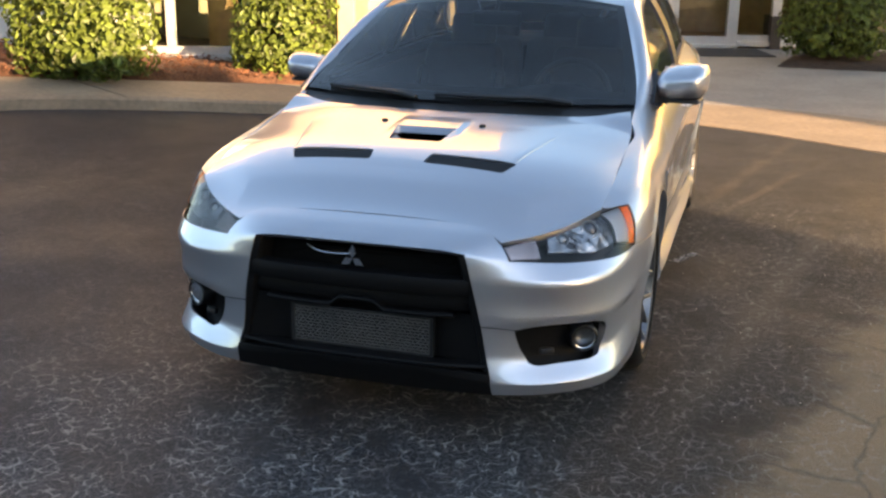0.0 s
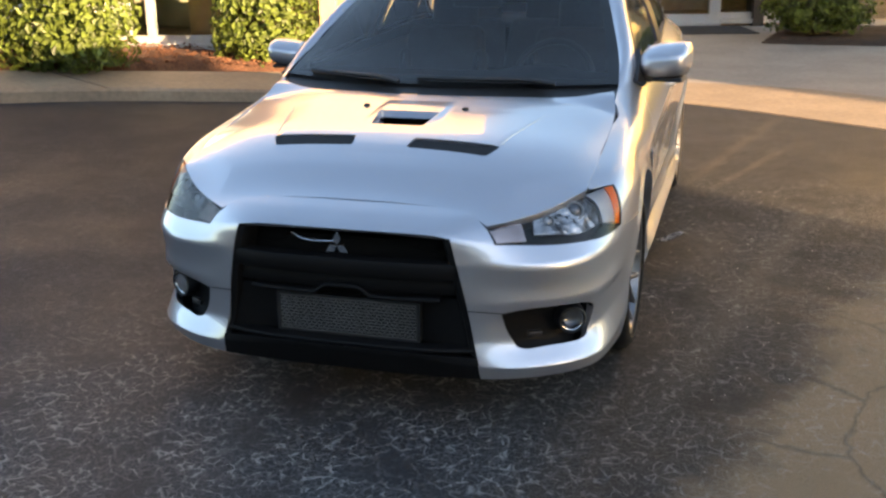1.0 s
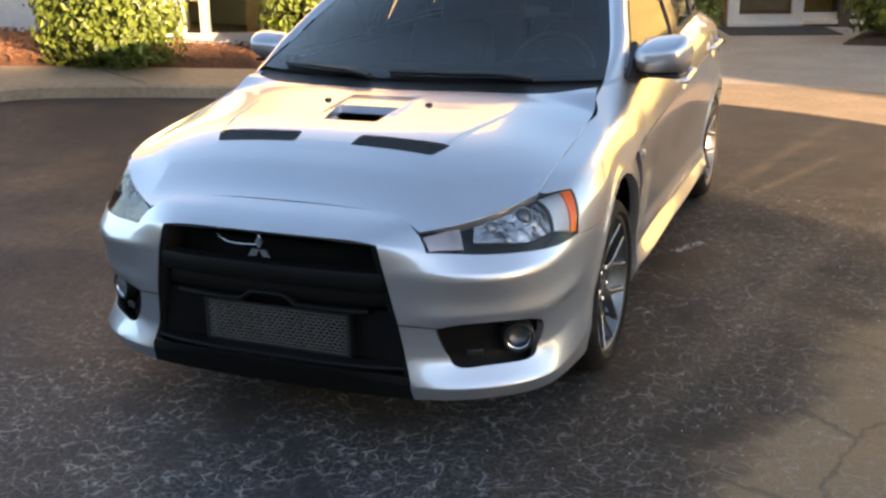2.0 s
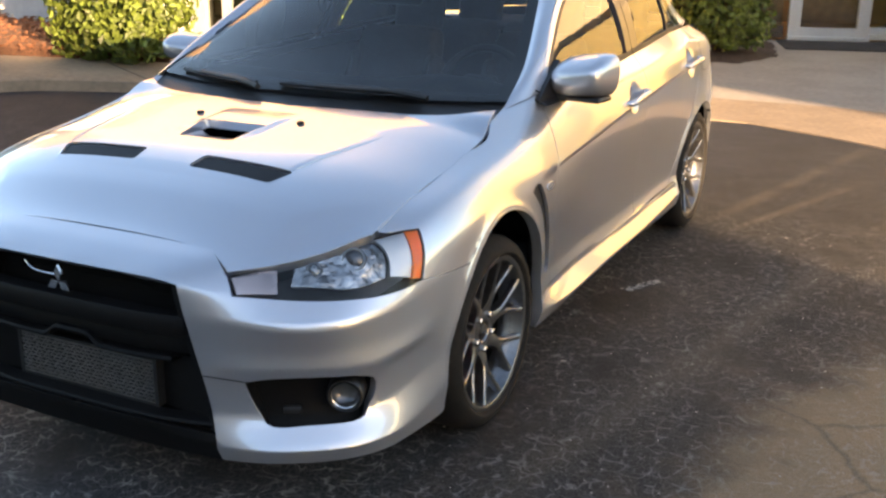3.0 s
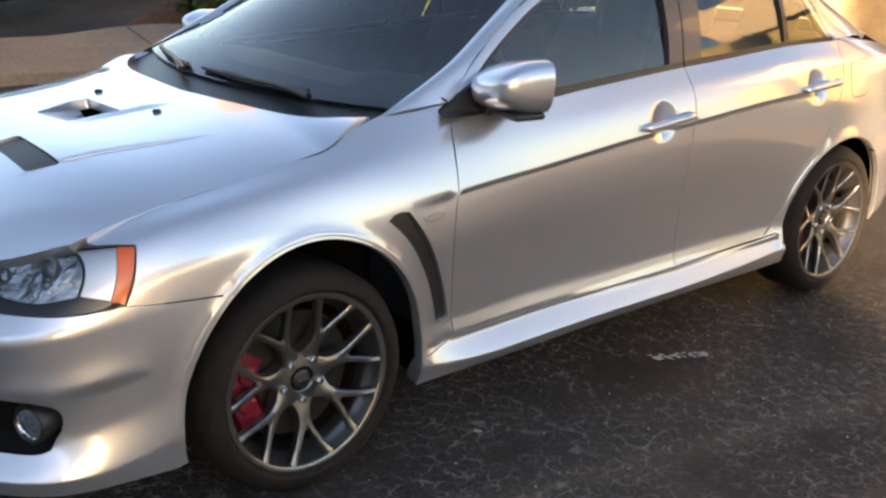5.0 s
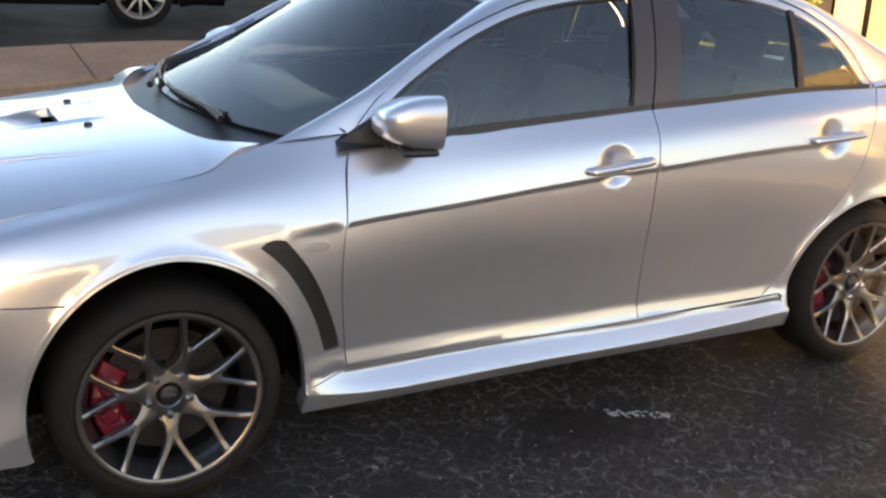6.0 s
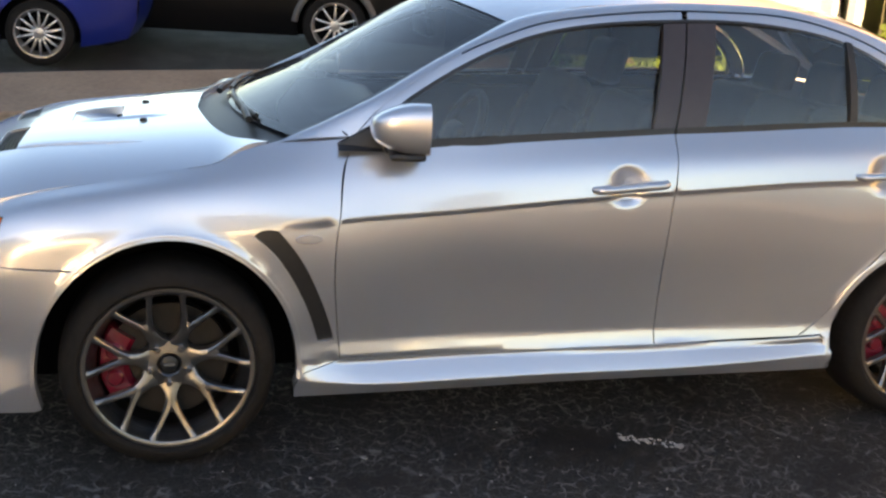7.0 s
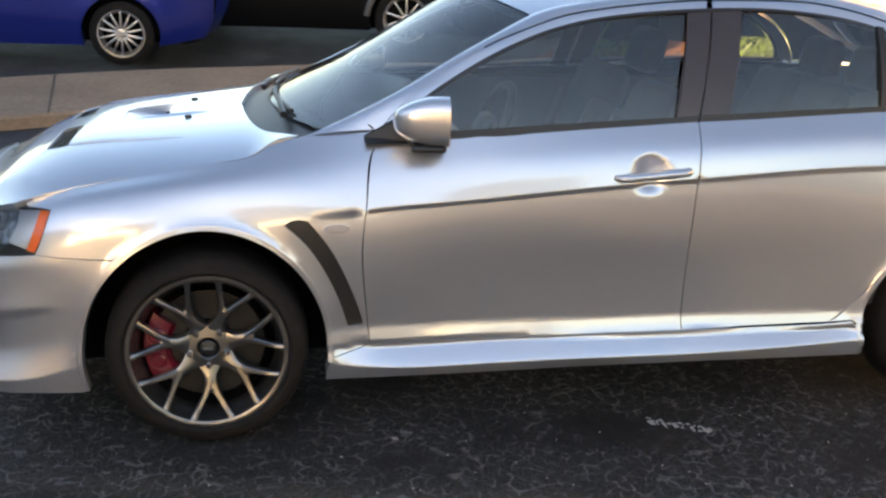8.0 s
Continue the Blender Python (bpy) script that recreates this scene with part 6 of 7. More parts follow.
def ribbon(name, near, far, height, mat, label, category, n=90, taper=None):
    """A raised slab between two edge lines, with a kerb face along the near one."""
    a, b = curve([(*p, 0) for p in near], n=n), curve([(*p, 0) for p in far], n=n)
    bm = bmesh.new()
    prev = None
    for p, q in zip(a, b):
        h = height if taper is None else height * taper(p[0])
        d = (q - p) / np.linalg.norm(q - p)
        pts = [(p[0], p[1], rise(p[0], p[1]) - 0.02), (p[0] + 0.01 * d[0], p[1] + 0.01 * d[1], rise(p[0], p[1]) + h * 0.8), (p[0] + 0.035 * d[0], p[1] + 0.035 * d[1], rise(p[0], p[1]) + h)]
        for t in (0.12, 0.3, 0.6, 1.0):
            r = p + (q - p) * t
            pts.append((r[0], r[1], rise(r[0], r[1]) + h))
        pts.append((q[0], q[1], rise(q[0], q[1]) - 0.02))
        row = [bm.verts.new(r) for r in pts]
        if prev:
            for i in range(len(row) - 1):
                bm.faces.new((prev[i], row[i], row[i + 1], prev[i + 1]))
        prev = row
    bmesh.ops.recalc_face_normals(bm, faces=bm.faces)
    ob = part(name, bm, mat)
    return tagged(ob, label, category, kind="structure")


WALK_NEAR = [(-2.6, -6.5), (-3.6, -4.2), (-4.45, -2.2), (-5.0, -0.8), (-5.4, 0.5), (-5.6, 1.6), (-5.4, 2.4), (-5.0, 3.1), (-4.3, 3.8), (-3.2, 4.5), (-1.5, 5.35), (0.0, 5.9), (0.6, 5.92)]
WALK_FAR = [(-4.2, -7.3), (-5.2, -4.7), (-6.05, -2.4), (-6.5, -0.9), (-6.75, 0.5), (-6.9, 1.6), (-6.75, 2.6), (-6.2, 3.4), (-5.3, 4.2), (-3.7, 5.3), (-1.9, 6.4), (0.0, 7.0), (0.7, 7.05)]
ribbon("pavement", WALK_NEAR, WALK_FAR, 0.11, TANNED, "tan concrete footway with a low kerb", "pavement", taper=lambda x: max(0.12, min(1.0, (-x + 0.4) / 2.4)))
ribbon("pavement", [(0.5, 5.93), (1.0, 5.72), (1.74, 5.3), (2.3, 4.98), (4.0, 3.9), (7.0, 1.8)], [(0.62, 7.06), (1.0, 7.04), (1.75, 6.9), (2.45, 6.55), (4.6, 5.3), (8.0, 3.0)], 0.014, TANNED, "tan concrete gutter strip along the drive", "pavement")
ribbon("pavement", [(-1.9, 6.42), (0.0, 7.02), (0.7, 7.07), (1.75, 6.92), (2.45, 6.57), (4.6, 5.32), (8.0, 3.02)], [(-3.2, 12.4), (-1.0, 13.2), (0.4, 13.6), (2.4, 14.2), (4.5, 14.8), (8.0, 15.9), (12, 17)], 0.010, APRON, "grey broomed concrete apron before the entrance", "pavement", 40)
JOINT = grain(material("joint filler", (0.10, 0.078, 0.058), 0.9), 40, 0.2, 0.2)
# expansion joints in the footway
for px, py, qx, qy in ((-4.10, 3.99, -5.05, 4.42), (-2.3, 4.98, -2.75, 5.9), (-5.45, 0.9, -6.8, 0.9), (-4.75, -1.5, -6.25, -1.7), (-5.25, 2.7, -6.6, 2.9)):
    bm = bmesh.new()
    d = Vector((qx - px, qy - py, 0))
    box(bm, (d.length, 0.012, 0.004), ((px + qx) / 2, (py + qy) / 2, (rise(px, py) + rise(qx, qy)) / 2 + 0.112), Matrix.Rotation(math.atan2(d.y, d.x), 3, "Z") @ Matrix.Rotation(-math.atan2(rise(qx, qy) - rise(px, py), d.length), 3, "Y"))
    tagged(part("expansion_joint", bm, JOINT, smooth=False), "dark expansion joint in the footway", "joint", kind="structure")

# ---- building, in its own axes: s along the front, d into it ----
ALONG, INTO = Vector((0.956, 0.292, 0)).normalized(), Vector((-0.292, 0.956, 0)).normalized()
WING, HALL = Vector((-4.6, 6.3, 0)), Vector((-0.1, 12.6, 0))


def frame_of(origin):
    return Matrix.Translation(origin) @ Matrix((ALONG, INTO, Vector((0, 0, 1)))).transposed().to_4x4()


def slab(name, origin, s, d, z, mat, label="", category="", parent=None, bevel=0.0, kind="structure"):
    bm = bmesh.new()
    box(bm, (s[1] - s[0], d[1] - d[0], z[1] - z[0]), ((s[0] + s[1]) / 2, (d[0] + d[1]) / 2, (z[0] + z[1]) / 2), None, bevel)
    bmesh.ops.transform(bm, matrix=frame_of(origin), verts=bm.verts)
    ob = part(name, bm, mat, parent, label, smooth=False)
    return ob if parent else tagged(ob, label, category, kind=kind)


slab("wall_wing", WING, (-2.95, -0.74), (0, 0.25), (0.30, 3.2), WHITE, "white painted masonry wall", "wall")
slab("wall_plinth", WING, (-4.6, 1.63), (0.0, 0.30), (-0.2, 0.30), ROOF, "grey wall base behind the planting", "wall")
slab("wall_wing", WING, (-3.25, -2.95), (-0.05, 0.25), (0.2, 3.2), BRONZE, "dark bronze wall end", "wall")
slab("wall_wing", WING, (-4.6, -3.25), (0.2, 0.45), (0.30, 3.2), WHITE, "white painted masonry wall", "wall")
# fascias out of view, their light and dark tones set to shape reflections
slab("wall_upper", WING, (-4.6, -2.6), (-0.35, 0.3), (2.75, 4.6), DULL, "unseen brown stucco fascia darkened to dim the hood reflection", "wall")
slab("wall_upper", WING, (-2.6, 6.4), (-0.35, 0.3), (2.75, 3.2), DULL, "unseen brown stucco fascia darkened to dim the hood reflection", "wall")
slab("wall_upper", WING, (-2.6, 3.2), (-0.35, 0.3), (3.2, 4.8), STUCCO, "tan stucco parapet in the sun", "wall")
slab("wall_upper", WING, (6.4, 9.8), (-0.35, 0.3), (2.75, 4.6), PALE, "unseen tall stucco fascia lightened to brighten window reflections", "wall")
slab("ceiling_canopy", WING, (-4.6, 1.62), (-0.35, 9.0), (3.05, 3.2), ROOF, "grey canopy soffit", "ceiling")
slab("ceiling_canopy", WING, (1.62, 9.8), (0.3, 0.8), (2.8, 2.95), ROOF, "grey canopy soffit", "ceiling")
slab("roof", WING, (-4.6, 1.62), (-0.3, 9.0), (4.5, 4.62), ROOF, "flat grey roof", "roof")
slab("roof_hall", HALL, (-3.3, 2.7), (0.0, 4.2), (3.1, 3.5), ROOF, "flat roof over the entrance hall", "roof")
slab("wall_end", WING, (-4.8, -4.6), (0.46, 9.0), (-0.2, 4.6), STUCCO, "tan stucco end wall", "wall")
slab("wall_end", HALL, (2.62, 2.78), (0.0, 4.2), (-0.2, 3.1), CREAM, "cream end wall of the entrance hall", "wall")
slab("wall_back", WING, (-4.6, 1.62), (9.0, 9.2), (-0.2, 4.6), ROOM, "plain back wall", "wall")
slab("wall_back", HALL, (-3.3, 2.7), (4.2, 4.4), (-0.2, 3.5), ROOM, "plain back wall", "wall")
slab("floor_shop", WING, (-4.6, 1.5), (0.3, 9.0), (0.10, 0.2), APRON, "shop floor", "floor")
slab("column", WING, (9.5, 9.8), (-0.3, 0.0), (0, 2.75), CREAM, "cream post at the end of the canopy", "column", bevel=0.01)
slab("column", WING, (1.44, 1.62), (-0.06, 0.14), (0, 3.1), CREAM, "cream corner post", "column", bevel=0.01)
slab("column", WING, (1.22, 1.40), (0.02, 0.20), (0.3, 3.1), BRONZE, "dark bronze window post", "column")
# recess side wall, sunlit cream
bm = bmesh.new()
box(bm, (0.2, 4.6, 3.1), (-3.14, 9.45, 1.55))
tagged(part("wall_recess", bm, CREAM, smooth=False), "cream plaster side wall of the entrance recess", "wall", kind="structure")


def shopfront(name, origin, s0, s1, z0, z1, posts, mat_post, label, rail=0.09):
    win = empty(name)
    tagged(win, label, "window", kind="structure")
    slab("window_sill", origin, (s0, s1), (-0.08, 0.12), (z0 - 0.07, z0), mat_post, parent=win)
    slab("window_frame", origin, (s0, s1), (-0.01, 0.07), (z0, z0 + rail), mat_post, parent=win)
    slab("window_frame", origin, (s0, s1), (-0.01, 0.07), (z1 - 0.08, z1), mat_post, parent=win)
    at = [s0] + [p for p, w in posts] + [s1]
    for p, w in posts:
        slab("mullion", origin, (p - w / 2, p + w / 2), (-0.03, 0.09), (z0 + rail, z1 - 0.08), mat_post, parent=win)
    for a, b2 in zip(at, at[1:]):
        if b2 - a > 0.12:
            ob = slab("pane", origin, (a + 0.02, b2 - 0.02), (0.03, 0.036), (z0 + rail, z1 - 0.08), PANE, parent=win)
            ob.visible_shadow = False
    return win


shopfront("window_1", WING, -0.74, 1.22, 0.37, 2.75, [(-0.66, 0.14), (-0.365, 0.085), (0.45, 0.08)], ALLOY, "shop window in pale aluminium frames")
slab("room_partition", WING, (-0.15, 1.2), (0.9, 0.95), (0.2, 1.05), WOOD, "sunlit wooden counter behind the window", "counter", kind="")
slab("room_partition", WING, (-2.0, 3.0), (2.6, 2.7), (0.2, 3.0), ROOM, "room wall behind the shop window", "wall")
slab("curtain", WING, (-0.72, -0.58), (0.12, 0.2), (0.45, 3.0), BRONZE, "dark drape at the window's edge", "curtain", kind="")
shopfront("door_1", HALL, -0.19, 0.88, 0.07, 2.4, [(-0.11, 0.16), (0.795, 0.16)], ALLOY, "glazed entrance door in an aluminium frame", 0.12)
slab("wall_far", HALL, (3.4, 22.0), (8.0, 8.4), (-0.2, 7.0), YELLOW, "sunlit yellow plaster building beyond the drive", "building")
shopfront("window_2", HALL, 0.88, 2.6, 0.12, 2.9, [(1.45, 0.13)], ALLOY, "entrance glazing with brown panels")
shopfront("window_3", HALL, -3.1, -0.25, 0.12, 2.9, [(-2.2, 0.1), (-1.2, 0.1)], BRONZE, "dark entrance glazing")
slab("floor_hall", HALL, (-3.0, 2.6), (0.1, 2.6), (0.0, 0.06), WOOD, "brown hall floor", "floor")
slab("wall_hall", HALL, (-3.2, 2.6), (2.2, 2.3), (0, 3.0), WOOD, "wood panelled hall wall", "wall")
slab("wall_hall", HALL, (1.36, 1.52), (-0.1, 0.3), (0.0, 0.5), BRONZE, "dark bin beside the door", "bin", kind="")
slab("transom", HALL, (-3.2, 2.7), (0.0, 0.3), (2.9, 3.1), STUCCO, "stucco lintel over the entrance", "wall")
slab("doormat", HALL, (-0.35, 1.15), (-1.15, -0.1), (0.012, 0.024), MAT, "dark ribbed doormat before the entrance", "doormat", kind="")
slab("bench", HALL, (-2.75, -2.0), (-0.75, -0.45), (0.0, 0.10), ROOF, "low grey planter kerb", "kerb", kind="")


# ---- planting ----
def bed(name, pts, z, mat, label):
    """A mounded bed with an uneven surface."""
    poly = np.array(pts)
    v, f, _ = fill(dense(poly, 0.1), [], 0.09)
    out = []
    for p in v:
        e = float(distance_to(poly, p[None])[0])
        out.append((p[0], p[1], rise(p[0], p[1]) + z * min(1.0, e / 0.25) + 0.02 * noise.noise((p[0] * 9, p[1] * 9, 0))))
    return tagged(link(name, out, f, mat), label, "planting bed", kind="structure")


def on_wing(s, d):
    p = WING + ALONG * s + INTO * d
    return (p.x, p.y)


bed("mulch_bed", [(-6.75, 2.75), (-6.2, 3.42), (-5.3, 4.22), (-3.7, 5.32), (-2.2, 6.22), on_wing(2.2, 0.0), on_wing(1.6, -0.02), on_wing(-3.3, 0.0), on_wing(-3.5, -0.6)], 0.17, MULCH, "reddish bark mulch bed along the wall")
bed("mulch_bed", [(-2.9, 10.9), (-1.9, 9.45), (-0.3, 9.6), (-0.02, 10.6), (-0.35, 12.2), (-2.9, 11.8)], 0.06, SOIL, "dark planted bed beside the entrance")
bed("mulch_bed", [(1.3, 10.6), (3.2, 10.6), (5.5, 10.9), (6.0, 13.8), (1.6, 12.6)], 0.07, SOIL, "dark planted bed along the entrance glazing")
chips = bmesh.new()
rng = np.random.default_rng(4)
for _ in range(2600):
    a, b2 = rng.uniform(-3.2, 2.0), rng.uniform(-2.1, -0.03)
    x, y = on_wing(a, b2)
    if inside(np.array([(-6.7, 2.8), (-6.2, 3.5), (-5.3, 4.3), (-3.7, 5.4), (-2.3, 6.3), on_wing(2.1, 0.0), on_wing(-3.3, 0.0)]), np.array([[x, y]]))[0]:
        box(chips, (rng.uniform(0.02, 0.06), rng.uniform(0.012, 0.025), 0.008), (x, y, rise(x, y) + 0.172 + 0.02 * noise.noise((x * 9, y * 9, 0))), Euler((rng.uniform(-0.5, 0.5), rng.uniform(-0.5, 0.5), rng.uniform(0, 6.3))).to_matrix())
tagged(part("bark_chips", chips, grain(material("bark chips", (0.17, 0.068, 0.032), 0.95), 30, 0.5, 0.3), smooth=False), "loose reddish bark chips on the bed", "mulch", kind="stuff")


def leaf_material(name, colour):
    m = material(name, colour, 0.5)
    t, n, l, b = nodes(m)
    g = n.new("ShaderNodeNewGeometry")
    v = n.new("ShaderNodeVectorMath")
    v.operation = "SCALE"
    r = n.new("ShaderNodeMapRange")
    r.inputs["To Min"].default_value, r.inputs["To Max"].default_value = 0.38, 1.5
    l.new(g.outputs["Random Per Island"], r.inputs["Value"])
    v.inputs[0].default_value = colour
    l.new(r.outputs[0], v.inputs["Scale"])
    l.new(v.outputs[0], b.inputs["Base Color"])
    tr = n.new("ShaderNodeBsdfTranslucent")
    l.new(v.outputs[0], tr.inputs["Color"])
    mx = n.new("ShaderNodeMixShader")
    mx.inputs[0].default_value = 0.3
    out = n["Material Output"]
    l.new(b.outputs[0], mx.inputs[1])
    l.new(tr.outputs[0], mx.inputs[2])
    l.new(mx.outputs[0], out.inputs["Surface"])
    return m


LEAF = leaf_material("shrub leaf", (0.11, 0.15, 0.025))
LEAF_DARK = leaf_material("dark shrub leaf", (0.055, 0.09, 0.02))
BARK = grain(material("bark", (0.06, 0.04, 0.03), 0.9), 40, 0.3, 0.3, 0.5, 60)


def shrub(at, radii, leaves, size, mat, seed, label):
    rng = np.random.default_rng(seed)
    x0, y0 = at
    z0 = rise(x0, y0) + 0.1
    root = empty("shrub", (x0, y0, z0))
    tagged(root, label, "shrub", group="shrubs round the building")
    verts, faces = [], []
    for _ in range(leaves):
        d = rng.normal(size=3)
        d /= np.linalg.norm(d)
        lump = 1 + 0.24 * noise.noise((d[0] * 2.6 + seed, d[1] * 2.6, d[2] * 2.6)) + 0.20 * noise.noise((d[0] * 6, d[1] * 6 + seed, d[2] * 6))
        r = lump * (1 - 0.5 * rng.random() ** 1.8)
        p = np.array(radii) * np.sign(d) * np.abs(d) ** 0.8 * r
        p[2] += radii[2] * 0.93
        if p[2] < 0.02:
            continue
        out = d + rng.normal(size=3) * 0.5 + (0, 0, 0.3)
        out /= np.linalg.norm(out)
        side = np.cross(out, rng.normal(size=3))
        side /= np.linalg.norm(side)
        up = np.cross(side, out)
        s = size * rng.uniform(0.6, 1.25)
        k = len(verts)
        fold = out * s * 0.18
        verts += [p - up * s * 0.7, p + side * s * 0.42 + fold, p + up * s * 0.8, p - side * s * 0.42 + fold]
        faces += [(k, k + 1, k + 2), (k, k + 2, k + 3)]
    link("foliage", verts, faces, mat, root, "", smooth=False)
    for i in range(6):
        bm = bmesh.new()
        a = 2 * math.pi * i / 6 + seed
        tube(bm, curve([(0.04 * math.cos(a), 0.04 * math.sin(a), -0.12), (0.2 * radii[0] * math.cos(a), 0.2 * radii[1] * math.sin(a), radii[2] * 0.6), (0.55 * radii[0] * math.cos(a), 0.55 * radii[1] * math.sin(a), radii[2] * 1.3)], n=6), [0.016, 0.015, 0.013, 0.011, 0.009, 0.006], 6)
        part("stem", bm, BARK, root)
    return root


shrub((-4.93, 4.62), (0.66, 0.55, 0.60), 8000, 0.055, LEAF, 1, "clipped green shrub with yellow-lit leaves in the mulch bed")
shrub((-3.55, 6.05), (0.52, 0.48, 0.56), 6000, 0.053, LEAF, 2, "bright yellow-green shrub beside the shop window")
shrub((-6.35, 3.75), (0.52, 0.42, 0.52), 3800, 0.055, LEAF_DARK, 3, "dark green shrub at the end of the mulch bed")
shrub((-0.72, 10.25), (0.60, 0.5, 0.52), 4200, 0.06, LEAF, 5, "leafy green shrub beside the entrance")
# the lighter leaf colour stands in for sun on this first shrub
shrub((2.05, 11.35), (0.66, 0.55, 0.52), 5200, 0.06, LEAF, 6, "dark green shrub beside the entrance door")
shrub((3.6, 11.9), (0.5, 0.5, 0.4), 2200, 0.06, LEAF_DARK, 8, "dark green shrub beside the entrance door")
LEAF_DRY = leaf_material("dry leaf", (0.10, 0.055, 0.03))
shrub(on_wing(0.98, -0.42), (0.34, 0.30, 0.50), 1500, 0.05, LEAF_DRY, 11, "brown half-dry shrub under the window")
shrub(on_wing(0.95, 0.45), (0.18, 0.18, 0.50), 600, 0.07, LEAF_DARK, 13, "dark leafy plant behind the shop window")
# potted palm in the recess
pot = empty("potted_plant", (*(HALL + ALONG * -2.38 + INTO * -0.6).xy, 0.1))
tagged(pot, "broad-leaved plant in a dark clay pot", "potted plant")
bm = bmesh.new()
lathe(bm, [(0.0, 0.0005), (0.0, 0.11), (0.24, 0.155), (0.27, 0.165), (0.28, 0.15), (0.25, 0.14), (0.25, 0.0005)], 28, "z")
part("pot", bm, CLAY, pot)
rng = np.random.default_rng(9)
for i in range(16):
    a, up = 2 * math.pi * i / 16 + rng.uniform(-0.2, 0.2), rng.uniform(0.45, 0.95)
    bm = bmesh.new()
    prev = None
    for t in np.linspace(0, 1, 8):
        r, z = 0.34 * t**1.2 * (1.3 - 0.5 * up), 0.25 + up * t * (1.25 - 0.6 * t)
        w = 0.035 * math.sin(math.pi * min(1, t * 0.95 + 0.03)) + 0.002
        c = Vector((r * math.cos(a), r * math.sin(a), z))
        tt = Vector((-math.sin(a), math.cos(a), 0)) * w
        row = [bm.verts.new(c - tt + Vector((0, 0, 0.3 * w))), bm.verts.new(c), bm.verts.new(c + tt + Vector((0, 0, 0.3 * w)))]
        if prev:
            for j in range(2):
                bm.faces.new((prev[j], row[j], row[j + 1], prev[j + 1]))
        prev = row
    part("leaf", bm, LEAF, pot)


# ---- parked cars across the footway ----
def plain_wheel(holder, r, spokes, mat):
    bm = bmesh.new()
    q = r / 0.33
    lathe(bm, [(-0.1, 0.22 * q), (-0.105, 0.27 * q), (-0.08, 0.32 * q), (0, 0.33 * q), (0.08, 0.32 * q), (0.105, 0.27 * q), (0.10, 0.235 * q)], 48)
    part("tyre", bm, RUBBER, holder)
    bm = bmesh.new()
    lathe(bm, [(-0.06, 0.2 * q), (0.05, 0.205 * q), (0.09, 0.222 * q), (0.102, 0.228 * q), (0.103, 0.238 * q), (0.09, 0.24 * q)], 56)
    part("rim", bm, mat, holder)
    for k in range(spokes):
        bm = bmesh.new()
        a = 2 * math.pi * k / spokes
        box(bm, (0.03, 0.03 * q, 0.19 * q), (0.078, 0, 0.125 * q), None, 0.008, 2, (1, 0.55))
        bmesh.ops.rotate(bm, cent=(0, 0, 0), matrix=Matrix.Rotation(a, 3, "X"), verts=bm.verts)
        part("spoke", bm, mat, holder)
    bm = bmesh.new()
    lathe(bm, [(0.05, 0.06 * q), (0.095, 0.05 * q), (0.1, 0.03 * q), (0.1, 0.0005)], 32)
    part("hub", bm, mat, holder)
    bm = bmesh.new()
    lathe(bm, [(0.0, 0.21 * q), (0.0, 0.0005)], 40)
    part("wheel_back", bm, DARK, holder)


